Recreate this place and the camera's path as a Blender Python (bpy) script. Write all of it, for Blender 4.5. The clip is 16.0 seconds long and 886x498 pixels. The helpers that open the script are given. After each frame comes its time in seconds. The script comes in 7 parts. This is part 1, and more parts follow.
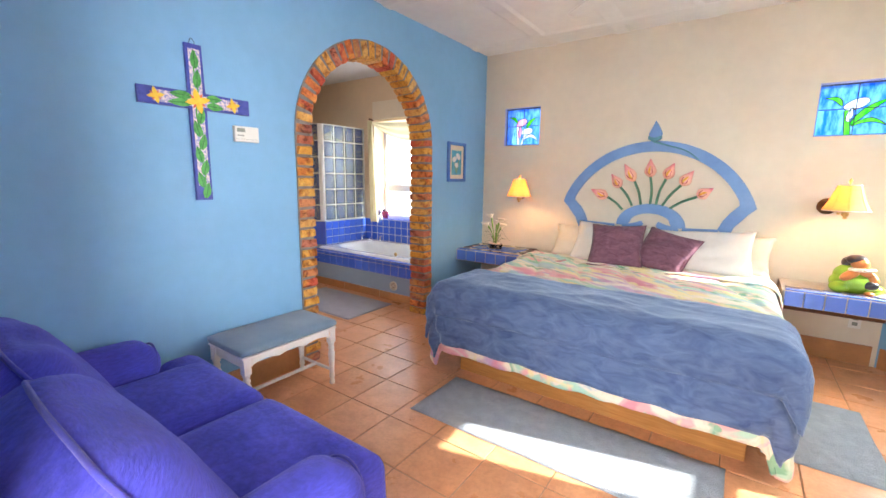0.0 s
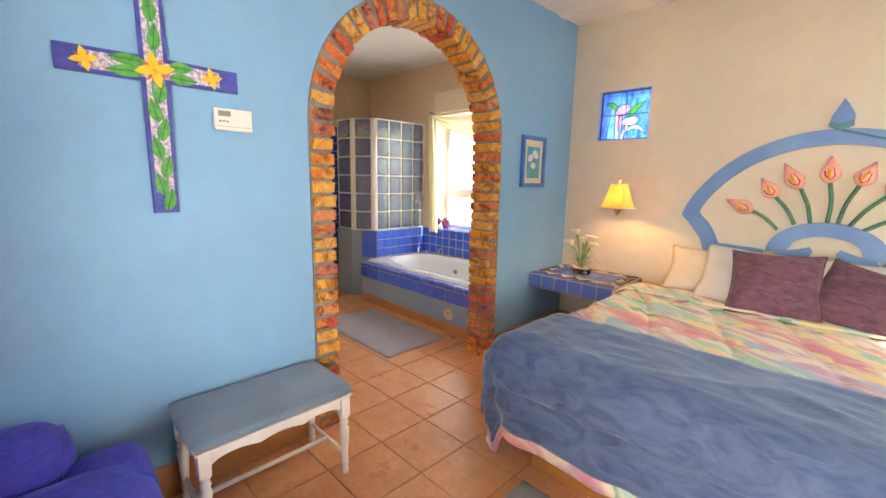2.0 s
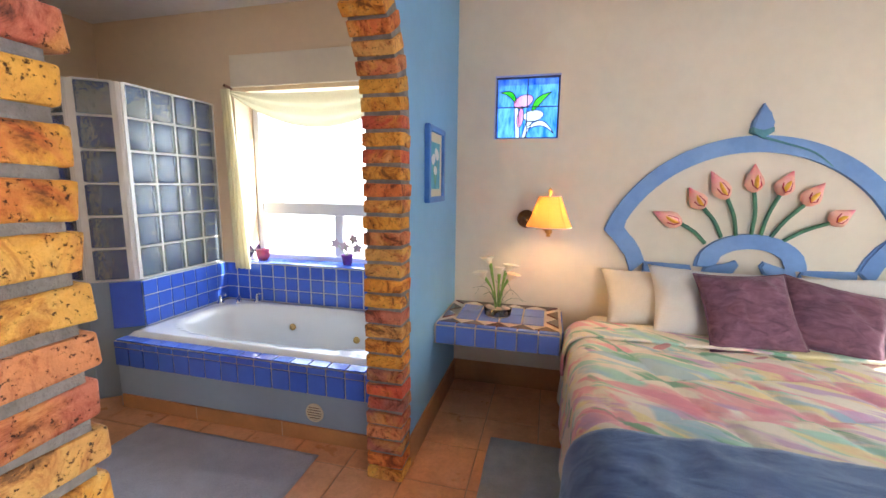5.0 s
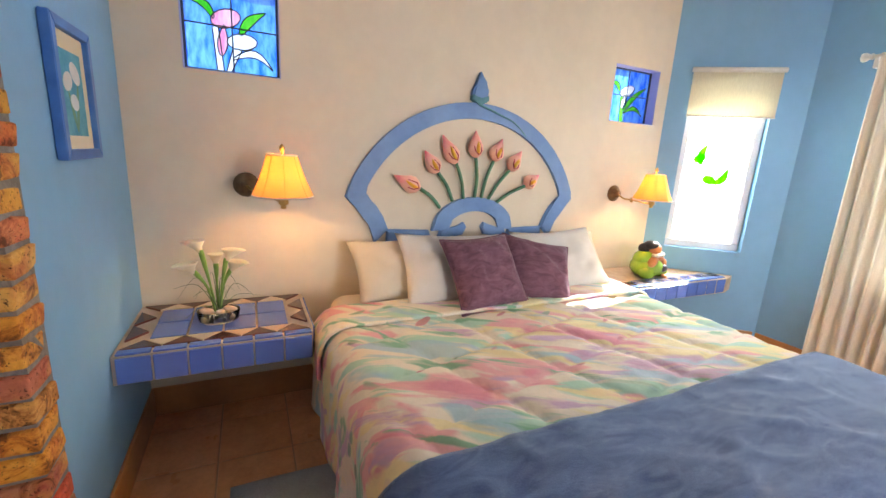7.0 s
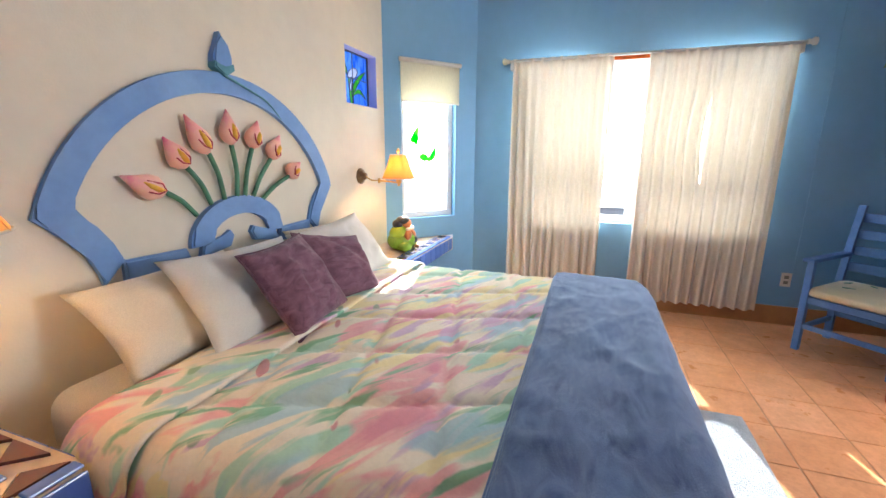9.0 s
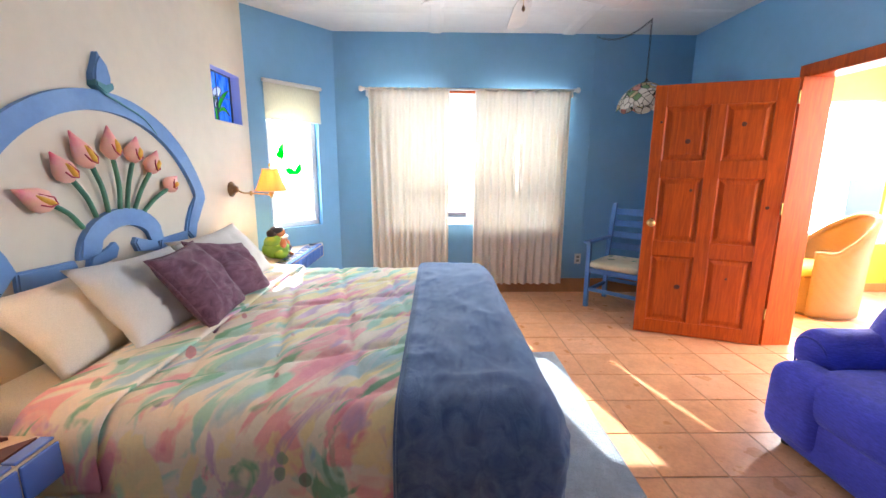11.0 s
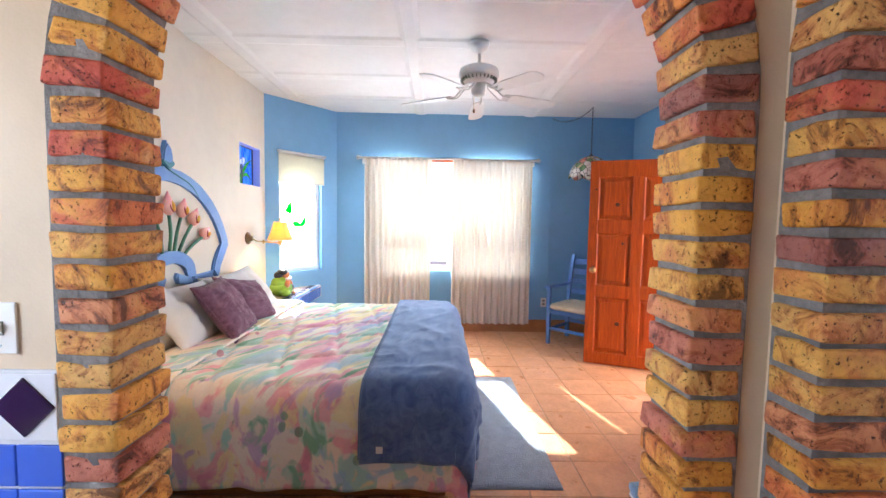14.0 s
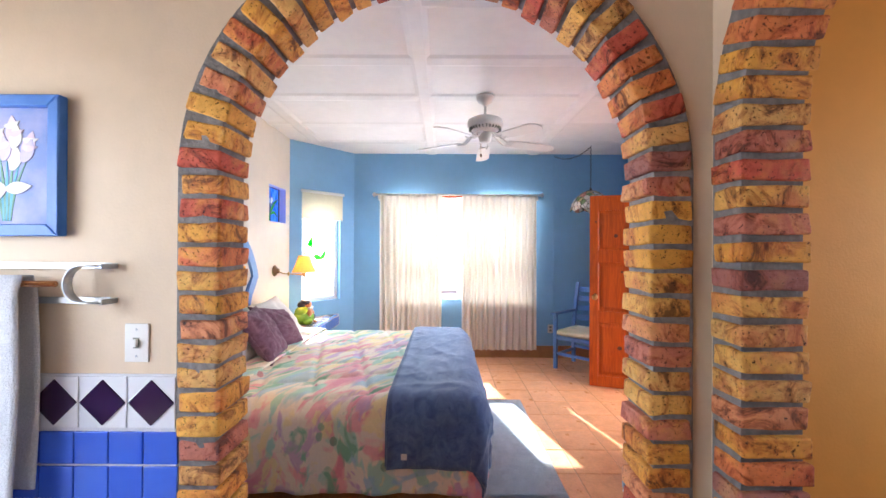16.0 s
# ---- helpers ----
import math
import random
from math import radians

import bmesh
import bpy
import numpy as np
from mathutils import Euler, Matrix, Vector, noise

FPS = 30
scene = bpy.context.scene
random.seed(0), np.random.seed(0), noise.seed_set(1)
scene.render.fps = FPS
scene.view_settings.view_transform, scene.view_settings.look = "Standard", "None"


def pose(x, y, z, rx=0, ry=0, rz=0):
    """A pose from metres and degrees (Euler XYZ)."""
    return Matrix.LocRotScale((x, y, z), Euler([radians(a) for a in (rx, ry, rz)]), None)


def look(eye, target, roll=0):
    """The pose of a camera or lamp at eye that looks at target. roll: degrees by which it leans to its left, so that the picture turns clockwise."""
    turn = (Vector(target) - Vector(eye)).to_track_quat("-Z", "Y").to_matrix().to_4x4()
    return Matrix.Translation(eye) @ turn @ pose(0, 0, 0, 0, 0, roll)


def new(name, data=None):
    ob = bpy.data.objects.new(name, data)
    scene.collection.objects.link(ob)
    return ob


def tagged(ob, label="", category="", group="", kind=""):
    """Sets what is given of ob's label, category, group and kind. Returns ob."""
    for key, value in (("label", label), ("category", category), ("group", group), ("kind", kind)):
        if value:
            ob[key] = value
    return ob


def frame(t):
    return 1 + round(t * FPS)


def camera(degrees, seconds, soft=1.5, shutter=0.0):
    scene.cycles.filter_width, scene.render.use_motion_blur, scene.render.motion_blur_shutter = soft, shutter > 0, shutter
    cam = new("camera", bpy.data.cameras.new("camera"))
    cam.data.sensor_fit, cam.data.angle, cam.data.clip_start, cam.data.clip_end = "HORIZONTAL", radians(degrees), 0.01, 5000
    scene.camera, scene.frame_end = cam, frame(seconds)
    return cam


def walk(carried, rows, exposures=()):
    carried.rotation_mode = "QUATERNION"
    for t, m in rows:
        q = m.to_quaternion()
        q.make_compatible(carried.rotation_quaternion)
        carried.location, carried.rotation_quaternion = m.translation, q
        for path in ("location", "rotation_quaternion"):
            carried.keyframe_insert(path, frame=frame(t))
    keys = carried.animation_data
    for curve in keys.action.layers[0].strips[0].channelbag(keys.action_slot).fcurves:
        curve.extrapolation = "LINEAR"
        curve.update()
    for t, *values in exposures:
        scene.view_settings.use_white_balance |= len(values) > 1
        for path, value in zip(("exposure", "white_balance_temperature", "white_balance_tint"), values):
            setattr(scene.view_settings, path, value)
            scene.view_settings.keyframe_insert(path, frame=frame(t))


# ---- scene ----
from mathutils.bvhtree import BVHTree

cam = camera(94.0, 16.0)
PATH = [
    (0, (0.091, 0.136, 1.394), (-1.049, 1.744, 1.053), 0.8),
    (0.5, (-0.02, 0.216, 1.392), (-1.187, 1.801, 1.034), 1.0),
    (1, (-0.152, 0.369, 1.385), (-1.364, 1.914, 1.004), 0.8),
    (1.5, (-0.249, 0.67, 1.397), (-1.579, 2.121, 1.044), 1.7),
    (2, (-0.444, 0.908, 1.403), (-1.844, 2.297, 1.069), 1.1),
    (2.5, (-0.678, 1.127, 1.413), (-2.145, 2.443, 1.072), 0.3),
    (3, (-0.912, 1.319, 1.426), (-2.465, 2.542, 1.126), 1.0),
    (3.2, (-1.02, 1.346, 1.431), (-2.585, 2.558, 1.148), 0.8),
    (5.3, (-1.849, 1.677, 1.446), (-2.083, 3.637, 1.128), 0.8),
    (5.5, (-1.876, 1.722, 1.423), (-1.972, 3.692, 1.097), 1.0),
    (6, (-1.846, 1.85, 1.431), (-1.766, 3.814, 1.064), 2.7),
    (6.5, (-1.836, 1.951, 1.413), (-1.438, 3.867, 1.0), 3.9),
    (7, (-1.915, 2.128, 1.429), (-1.075, 3.888, 0.987), 3.3),
    (7.5, (-2.026, 2.346, 1.398), (-0.857, 3.896, 0.915), 3.8),
    (8, (-2.047, 2.515, 1.377), (-0.667, 3.877, 0.887), 4.7),
    (8.5, (-2.093, 2.648, 1.396), (-0.494, 3.742, 0.903), 3.8),
    (9, (-2.224, 2.792, 1.386), (-0.386, 3.442, 0.938), 0.3),
    (9.5, (-2.399, 2.803, 1.371), (-0.473, 3.125, 0.938), 1.5),
    (10, (-2.553, 2.845, 1.401), (-0.611, 2.991, 0.947), 2.4),
    (10.2, (-2.597, 2.878, 1.392), (-0.649, 2.966, 0.946), 1.6),
    (12.3, (-3.133, 2.743, 1.385), (-1.162, 2.627, 1.064), 0.5),
    (12.5, (-3.196, 2.746, 1.389), (-1.223, 2.629, 1.085), 0.4),
    (13, (-3.315, 2.741, 1.402), (-1.335, 2.626, 1.148), 0.4),
    (13.5, (-3.405, 2.679, 1.409), (-1.417, 2.582, 1.214), 0.6),
    (14, (-3.494, 2.619, 1.413), (-1.498, 2.586, 1.281), 1.0),
    (14.5, (-3.591, 2.639, 1.427), (-1.593, 2.588, 1.349), 0.4),
    (15, (-3.699, 2.661, 1.432), (-1.701, 2.589, 1.39), 0.2),
    (15.5, (-3.78, 2.671, 1.437), (-1.781, 2.605, 1.422), 0.3),
    (16, (-3.819, 2.658, 1.443), (-1.819, 2.665, 1.451), 0.3),
]
walk(cam, [(t, look(eye, target, roll)) for t, eye, target, roll in PATH],
     [(0.0, 2.01, 6400, 10), (1.0, 2.03, 6400, 10), (1.5, 2.05, 6750, 10), (2.0, 2.05, 7500, 10), (2.5, 2.15, 8400, 11), (3.0, 2.22, 8600, 11), (5.5, 1.80, 6000, 9), (6.0, 1.77, 6050, 9), (7.0, 1.79, 6800, 11),
      (8.0, 1.75, 6700, 11), (9.0, 1.73, 6200, 9), (10.0, 1.75, 5900, 9), (12.5, 2.01, 5850, 12), (14.5, 2.07, 5800, 14), (16.0, 2.09, 5950, 16)])

# ---- light ----
SUN_WAY = Vector((-1.0, -0.255, -0.715)).normalized()
world = bpy.data.worlds.new("sky")
scene.world = world
world.use_nodes = True
wn = world.node_tree.nodes
sky = wn.new("ShaderNodeTexSky")
sky.sky_type, sky.sun_disc = "NISHITA", False
sky.sun_elevation, sky.sun_rotation = radians(34.7), radians(75.7)
wn["Background"].inputs[1].default_value = 0.15
world.node_tree.links.new(sky.outputs[0], wn["Background"].inputs[0])

sun = new("sun", bpy.data.lights.new("sun", "SUN"))
sun.data.energy, sun.data.angle, sun.data.color = 5.0, radians(0.6), (1.0, 0.95, 0.86)
sun.rotation_mode = "QUATERNION"
sun.rotation_quaternion = SUN_WAY.to_track_quat("-Z", "Y")


def window_light(name, eye, target, w, h, watts, color=(1.0, 0.985, 0.97)):
    """Daylight entering by an opening."""
    ob = new(name, bpy.data.lights.new(name, "AREA"))
    ob.data.shape, ob.data.size, ob.data.size_y, ob.data.energy, ob.data.color = "RECTANGLE", w, h, watts, color
    ob.matrix_world = look(eye, target)
    return ob


window_light("daylight_bedroom", (2.1, 2.45, 1.5), (0, 2.45, 0.3), 2.0, 1.5, 34, (0.95, 0.975, 1.0))
window_light("daylight_corner", (1.68, 4.48, 1.35), (0.9, 3.5, 1.0), 0.42, 1.0, 9)
window_light("daylight_bathroom", (-3.6, 4.95, 1.5), (-3.95, 2.0, 0.7), 1.3, 1.3, 7.5, (0.86, 0.94, 1.0))
# unseen fill lamp, added to brighten the orange wall and second arch
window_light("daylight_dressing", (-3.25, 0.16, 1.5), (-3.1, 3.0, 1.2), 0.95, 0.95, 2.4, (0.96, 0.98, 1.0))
# fill lamp at an added south window that is never in view
window_light("daylight_sunroom", (-0.6, -2.55, 1.5), (-0.5, 2, 1.2), 3.6, 1.9, 95, (1.0, 0.98, 0.96))
window_light("daylight_sunroom_east", (2.08, -1.55, 1.4), (-2.4, 1.3, 1.3), 1.6, 1.5, 54, (1.0, 0.98, 0.96))

# ---- materials ----


class Nodes:
    """Short names for building one node material."""

    def __init__(self, name):
        self.mat = bpy.data.materials.new(name)
        self.mat.use_nodes = True
        self.tree = self.mat.node_tree
        self.bsdf = self.tree.nodes["Principled BSDF"]
        self.out = self.tree.nodes["Material Output"]
        self.coord = self.tree.nodes.new("ShaderNodeTexCoord")

    def link(self, a, b):
        self.tree.links.new(a, b)

    def add(self, kind, **values):
        n = self.tree.nodes.new(kind)
        for key, value in values.items():
            if key in n.inputs:
                n.inputs[key].default_value = value
        return n

    def place(self, scale=(1, 1, 1), rot=(0, 0, 0), shift=True):
        m = self.tree.nodes.new("ShaderNodeMapping")
        m.inputs["Scale"].default_value, m.inputs["Rotation"].default_value = scale, rot
        self.link(self.coord.outputs["Object"], m.inputs["Vector"])
        if shift:
            info = self.tree.nodes.new("ShaderNodeObjectInfo")
            mul = self.add("ShaderNodeMath")
            mul.operation = "MULTIPLY"
            self.link(info.outputs["Random"], mul.inputs[0])
            mul.inputs[1].default_value = 37.0
            self.link(mul.outputs[0], m.inputs["Location"])
        return m.outputs[0]

    def noise(self, scale, detail=4, rough=0.55, vec=None, distortion=0.0):
        n = self.add("ShaderNodeTexNoise", Scale=scale, Detail=detail, Roughness=rough, Distortion=distortion)
        self.link(vec if vec is not None else self.place(), n.inputs["Vector"])
        return n.outputs["Fac"]

    def ramp(self, fac, stops, mode="LINEAR"):
        n = self.tree.nodes.new("ShaderNodeValToRGB")
        n.color_ramp.interpolation = mode
        els = n.color_ramp.elements
        while len(els) < len(stops):
            els.new(0.5)
        for e, (p, c) in zip(els, stops):
            e.position, e.color = p, (*c, 1) if len(c) == 3 else c
        self.link(fac, n.inputs[0])
        return n.outputs[0]

    def mix(self, fac, a, b, mode="MIX"):
        n = self.tree.nodes.new("ShaderNodeMix")
        n.data_type, n.blend_type = "RGBA", mode
        for sock, v in ((n.inputs[0], fac), (n.inputs[6], a), (n.inputs[7], b)):
            if isinstance(v, (int, float)):
                sock.default_value = v
            elif isinstance(v, tuple):
                sock.default_value = (*v, 1)
            else:
                self.link(v, sock)
        return n.outputs[2]

    def bump(self, height, strength, distance=0.01):
        n = self.add("ShaderNodeBump", Strength=strength, Distance=distance)
        self.link(height, n.inputs["Height"])
        self.link(n.outputs[0], self.bsdf.inputs["Normal"])

    def done(self, color=None, rough=None, metal=None, **values):
        for sock, v in (("Base Color", color), ("Roughness", rough), ("Metallic", metal)):
            if v is None:
                continue
            if isinstance(v, (int, float)):
                self.bsdf.inputs[sock].default_value = v
            elif isinstance(v, tuple):
                self.bsdf.inputs[sock].default_value = (*v, 1)
            else:
                self.link(v, self.bsdf.inputs[sock])
        for key, v in values.items():
            self.bsdf.inputs[key.replace("_", " ")].default_value = v
        return self.mat


def surface(name, a, b, scale=3.0, rough=0.6, bump=0.0, bump_scale=60.0, metal=0.0, spread=(0.35, 0.65), fine=0.0, dist=0.004, **values):
    """A two-tone surface: large mottling from a to b, fine grain, and relief."""
    n = Nodes(name)
    col = n.mix(n.ramp(n.noise(scale), [(spread[0], (0, 0, 0)), (spread[1], (1, 1, 1))]), a, b)
    if fine:
        col = n.mix(fine, col, n.ramp(n.noise(bump_scale, 6), [(0.3, (0.25, 0.25, 0.25)), (0.7, (1, 1, 1))]), "MULTIPLY")
    if bump:
        n.bump(n.noise(bump_scale, 5, 0.6), bump, dist)
    return n.done(col, rough, metal, **values)


def tone(c, k):
    return tuple(min(1.0, v * k) for v in c)


def plaster(name, c):
    n = Nodes(name)
    big = n.ramp(n.noise(1.1, 3), [(0.3, tone(c, 0.93)), (0.7, tone(c, 1.05))])
    col = n.mix(0.06, big, n.ramp(n.noise(14, 5), [(0.35, (0.4, 0.4, 0.4)), (0.65, (1, 1, 1))]), "MULTIPLY")
    add = n.add("ShaderNodeMath")
    n.link(n.noise(9, 4), add.inputs[0])
    n.link(n.noise(130, 3), add.inputs[1])
    n.bump(add.outputs[0], 0.12, 0.006)
    return n.done(col, 0.62)


BLUE = (0.205, 0.43, 0.68)
paint_blue = plaster("blue_wall_paint", BLUE)
paint_cream = plaster("cream_wall_paint", (0.72, 0.65, 0.53))
paint_bath = plaster("bathroom_tan_paint", (0.70, 0.55, 0.38))
paint_ceiling = plaster("white_ceiling_paint", (0.80, 0.79, 0.76))
paint_orange = plaster("orange_wall_paint", (0.80, 0.40, 0.075))
paint_yellow = plaster("yellow_wall_paint", (0.80, 0.47, 0.05))
paint_tub = plaster("slate_blue_paint", (0.25, 0.33, 0.44))
paint_white = surface("white_gloss_paint", (0.78, 0.78, 0.77), (0.70, 0.69, 0.67), 8, 0.4, 0.05, 40)
vinyl = surface("white_vinyl_frame", (0.74, 0.77, 0.80), (0.70, 0.73, 0.77), 5, 0.35)


def terracotta():
    n = Nodes("terracotta_floor_tile")
    info = n.tree.nodes.new("ShaderNodeObjectInfo")
    base = n.ramp(info.outputs["Random"], [(0.0, (0.74, 0.36, 0.17)), (0.4, (0.80, 0.40, 0.20)), (0.75, (0.77, 0.385, 0.19)), (1.0, (0.82, 0.43, 0.23))])
    cloud = n.ramp(n.noise(9, 6, 0.65), [(0.3, (0.66, 0.58, 0.52)), (0.66, (1.0, 1.0, 1.0))])
    col = n.mix(0.55, base, cloud, "MULTIPLY")
    speck = n.ramp(n.noise(48, 5, 0.7), [(0.38, (0.66, 0.60, 0.55)), (0.56, (1, 1, 1))])
    col = n.mix(0.28, col, speck, "MULTIPLY")
    n.bump(n.noise(22, 6, 0.65), 0.22, 0.006)
    rough = n.ramp(n.noise(7), [(0.3, (0.26, 0.26, 0.26)), (0.7, (0.42, 0.42, 0.42))])
    return n.done(col, rough)


tile_floor = terracotta()
tile_base = surface("terracotta_skirting", (0.50, 0.24, 0.09), (0.40, 0.18, 0.07), 5, 0.45, 0.1, 40, fine=0.2)
grout_floor = surface("sandy_floor_grout", (0.42, 0.245, 0.14), (0.54, 0.33, 0.20), 9, 0.85, 0.3, 90)
grout_light = surface("pale_tile_grout", (0.46, 0.38, 0.30), (0.56, 0.48, 0.40), 14, 0.8, 0.2, 90)
mortar = surface("grey_mortar", (0.22, 0.205, 0.195), (0.32, 0.30, 0.285), 11, 0.9, 0.9, 55, fine=0.4, dist=0.01)


def brick_material():
    n = Nodes("handmade_brick")
    info = n.tree.nodes.new("ShaderNodeObjectInfo")
    base = n.ramp(info.outputs["Random"], [(0.0, (0.78, 0.38, 0.05)), (0.12, (0.82, 0.46, 0.10)), (0.24, (0.74, 0.22, 0.06)), (0.34, (0.76, 0.44, 0.13)), (0.44, (0.62, 0.11, 0.06)), (0.54, (0.82, 0.43, 0.07)), (0.64, (0.56, 0.19, 0.12)), (0.74, (0.72, 0.30, 0.13)), (0.84, (0.78, 0.36, 0.05)), (0.93, (0.38, 0.14, 0.11))], "CONSTANT")
    warm = n.ramp(n.noise(8, 4, 0.6, None, 0.9), [(0.38, (0.58, 0.085, 0.035)), (0.46, (0.68, 0.24, 0.07)), (0.55, (0.80, 0.40, 0.05)), (0.70, (0.86, 0.58, 0.20))])
    col = n.mix(n.ramp(n.noise(6, 3), [(0.44, (0.0, 0.0, 0.0)), (0.64, (0.6, 0.6, 0.6))]), base, warm)
    burn = n.ramp(n.noise(9, 6, 0.7, None, 1.4), [(0.37, (0.13, 0.06, 0.04)), (0.44, (0.7, 0.5, 0.42)), (0.52, (1, 1, 1))])
    col = n.mix(0.85, col, burn, "MULTIPLY")
    pit = n.ramp(n.noise(95, 4, 0.7), [(0.35, (0.06, 0.035, 0.03)), (0.40, (1, 1, 1))])
    col = n.mix(0.9, col, pit, "MULTIPLY")
    col = n.mix(0.4, col, n.ramp(n.noise(34, 6, 0.7), [(0.32, (0.5, 0.4, 0.34)), (0.6, (1.0, 1.0, 1.0))]), "MULTIPLY")
    n.bump(n.mix(0.5, n.noise(20, 6, 0.7), pit), 1.0, 0.016)
    return n.done(col, 0.75)


brick_mat = brick_material()


def glazed(name, a, b, rough=0.12):
    n = Nodes(name)
    info = n.tree.nodes.new("ShaderNodeObjectInfo")
    f = n.mix(0.55, info.outputs["Random"], n.noise(16, 4))
    n.bump(n.noise(18, 2), 0.04, 0.004)
    return n.done(n.mix(f, a, b), rough, Coat_Weight=0.3, Coat_Roughness=0.05)


tile_blue = glazed("cobalt_glazed_tile", (0.035, 0.10, 0.58), (0.07, 0.17, 0.70))
tile_night = glazed("periwinkle_glazed_tile", (0.09, 0.17, 0.55), (0.13, 0.23, 0.66))
tile_white = glazed("white_glazed_tile", (0.72, 0.72, 0.74), (0.80, 0.80, 0.80))
tile_plum = glazed("dark_plum_tile", (0.022, 0.008, 0.030), (0.040, 0.012, 0.045))
tile_brown = glazed("maroon_brown_tile", (0.10, 0.035, 0.035), (0.14, 0.05, 0.045), 0.2)
tile_sand = glazed("ivory_triangle_tile", (0.62, 0.52, 0.38), (0.70, 0.60, 0.46), 0.2)
grout_white = surface("white_wall_grout", (0.60, 0.60, 0.62), (0.68, 0.68, 0.70), 14, 0.7)


def wood(name, dark, light, axis=(14, 14, 1.1), rough=0.42, knots=True):
    n = Nodes(name)
    vec = n.place(axis)
    grain = n.noise(2.2, 6, 0.6, vec, 1.4)
    col = n.ramp(grain, [(0.28, dark), (0.5, tuple((p + q) / 2 for p, q in zip(dark, light))), (0.72, light)])
    fine = n.ramp(n.noise(9, 4, 0.6, vec), [(0.35, (0.62, 0.55, 0.5)), (0.6, (1, 1, 1))])
    col = n.mix(0.32, col, fine, "MULTIPLY")
    n.bump(grain, 0.05, 0.004)
    return n.done(col, rough, Coat_Weight=0.05, Coat_Roughness=0.25, Specular_IOR_Level=0.28)


wood_door = wood("orange_varnished_pine", (0.29, 0.046, 0.004), (0.57, 0.108, 0.005), rough=0.45)
wood_knot = surface("dark_wood_knot", (0.05, 0.012, 0.006), (0.10, 0.025, 0.01), 40, 0.35)
wood_bed = wood("amber_wooden_plinth", (0.38, 0.17, 0.05), (0.52, 0.26, 0.08), (1.1, 14, 14))
wood_dark = wood("dark_brown_board", (0.10, 0.04, 0.02), (0.19, 0.08, 0.035), (1.1, 14, 14))
paint_chair = surface("blue_painted_wood", (0.06, 0.17, 0.44), (0.09, 0.23, 0.54), 9, 0.42, 0.08, 50, fine=0.15)
paint_head = surface("headboard_blue_paint", (0.13, 0.27, 0.58), (0.19, 0.35, 0.66), 3.5, 0.5, 0.15, 35, fine=0.1)
paint_frame = surface("blue_frame_paint", (0.035, 0.14, 0.46), (0.055, 0.19, 0.54), 12, 0.4, 0.08, 60)
brass = surface("aged_brass", (0.62, 0.42, 0.16), (0.42, 0.27, 0.10), 30, 0.28, 0.05, 60, 1.0)
bronze = surface("dark_bronze", (0.16, 0.09, 0.05), (0.24, 0.15, 0.08), 30, 0.35, 0.05, 60, 1.0)
chrome = surface("polished_chrome", (0.85, 0.86, 0.88), (0.78, 0.79, 0.80), 20, 0.08, metal=1.0)
zinc = surface("brushed_galvanised_metal", (0.42, 0.45, 0.48), (0.55, 0.58, 0.60), 25, 0.32, 0.1, 90, 1.0)
black_metal = surface("black_iron", (0.02, 0.02, 0.02), (0.04, 0.04, 0.04), 30, 0.45)
copper = surface("copper_rod", (0.75, 0.38, 0.18), (0.62, 0.30, 0.14), 20, 0.25, metal=1.0)
plastic_white = surface("white_plastic", (0.76, 0.75, 0.70), (0.72, 0.70, 0.65), 10, 0.35)
plastic_grey = surface("grey_display", (0.20, 0.22, 0.18), (0.24, 0.26, 0.22), 10, 0.3)
enamel = surface("white_tub_enamel", (0.78, 0.80, 0.81), (0.74, 0.76, 0.78), 2, 0.08, Coat_Weight=0.5)
fan_white = surface("off_white_fan_enamel", (0.72, 0.70, 0.66), (0.66, 0.64, 0.60), 6, 0.35)


def weave(name, a, b, scale=260.0, bump=0.5, rough=0.9, sheen=0.3, big=4.0, dist=0.003):
    n = Nodes(name)
    col = n.mix(n.ramp(n.noise(big, 5), [(0.35, (0, 0, 0)), (0.68, (1, 1, 1))]), a, b)
    thread = n.noise(scale, 3, 0.7)
    col = n.mix(0.5, col, n.ramp(thread, [(0.3, (0.5, 0.5, 0.5)), (0.7, (1, 1, 1))]), "MULTIPLY")
    n.bump(thread, bump, dist)
    return n.done(col, rough, Sheen_Weight=sheen, Sheen_Roughness=0.4)


def upholstery(name, a, b):
    n = Nodes(name)
    streak = n.noise(1.0, 5, 0.65, n.place((34, 34, 190)))
    col = n.mix(n.ramp(n.noise(4, 5), [(0.35, (0, 0, 0)), (0.68, (1, 1, 1))]), a, b)
    col = n.mix(0.6, col, n.ramp(streak, [(0.34, (0.36, 0.36, 0.46)), (0.62, (1, 1, 1))]), "MULTIPLY")
    n.bump(n.mix(0.45, streak, n.noise(7, 4, 0.55, None, 0.8)), 0.55, 0.012)
    return n.done(col, 0.85, Sheen_Weight=0.3, Sheen_Roughness=0.4, Sheen_Tint=(0.45, 0.5, 1.0, 1.0))


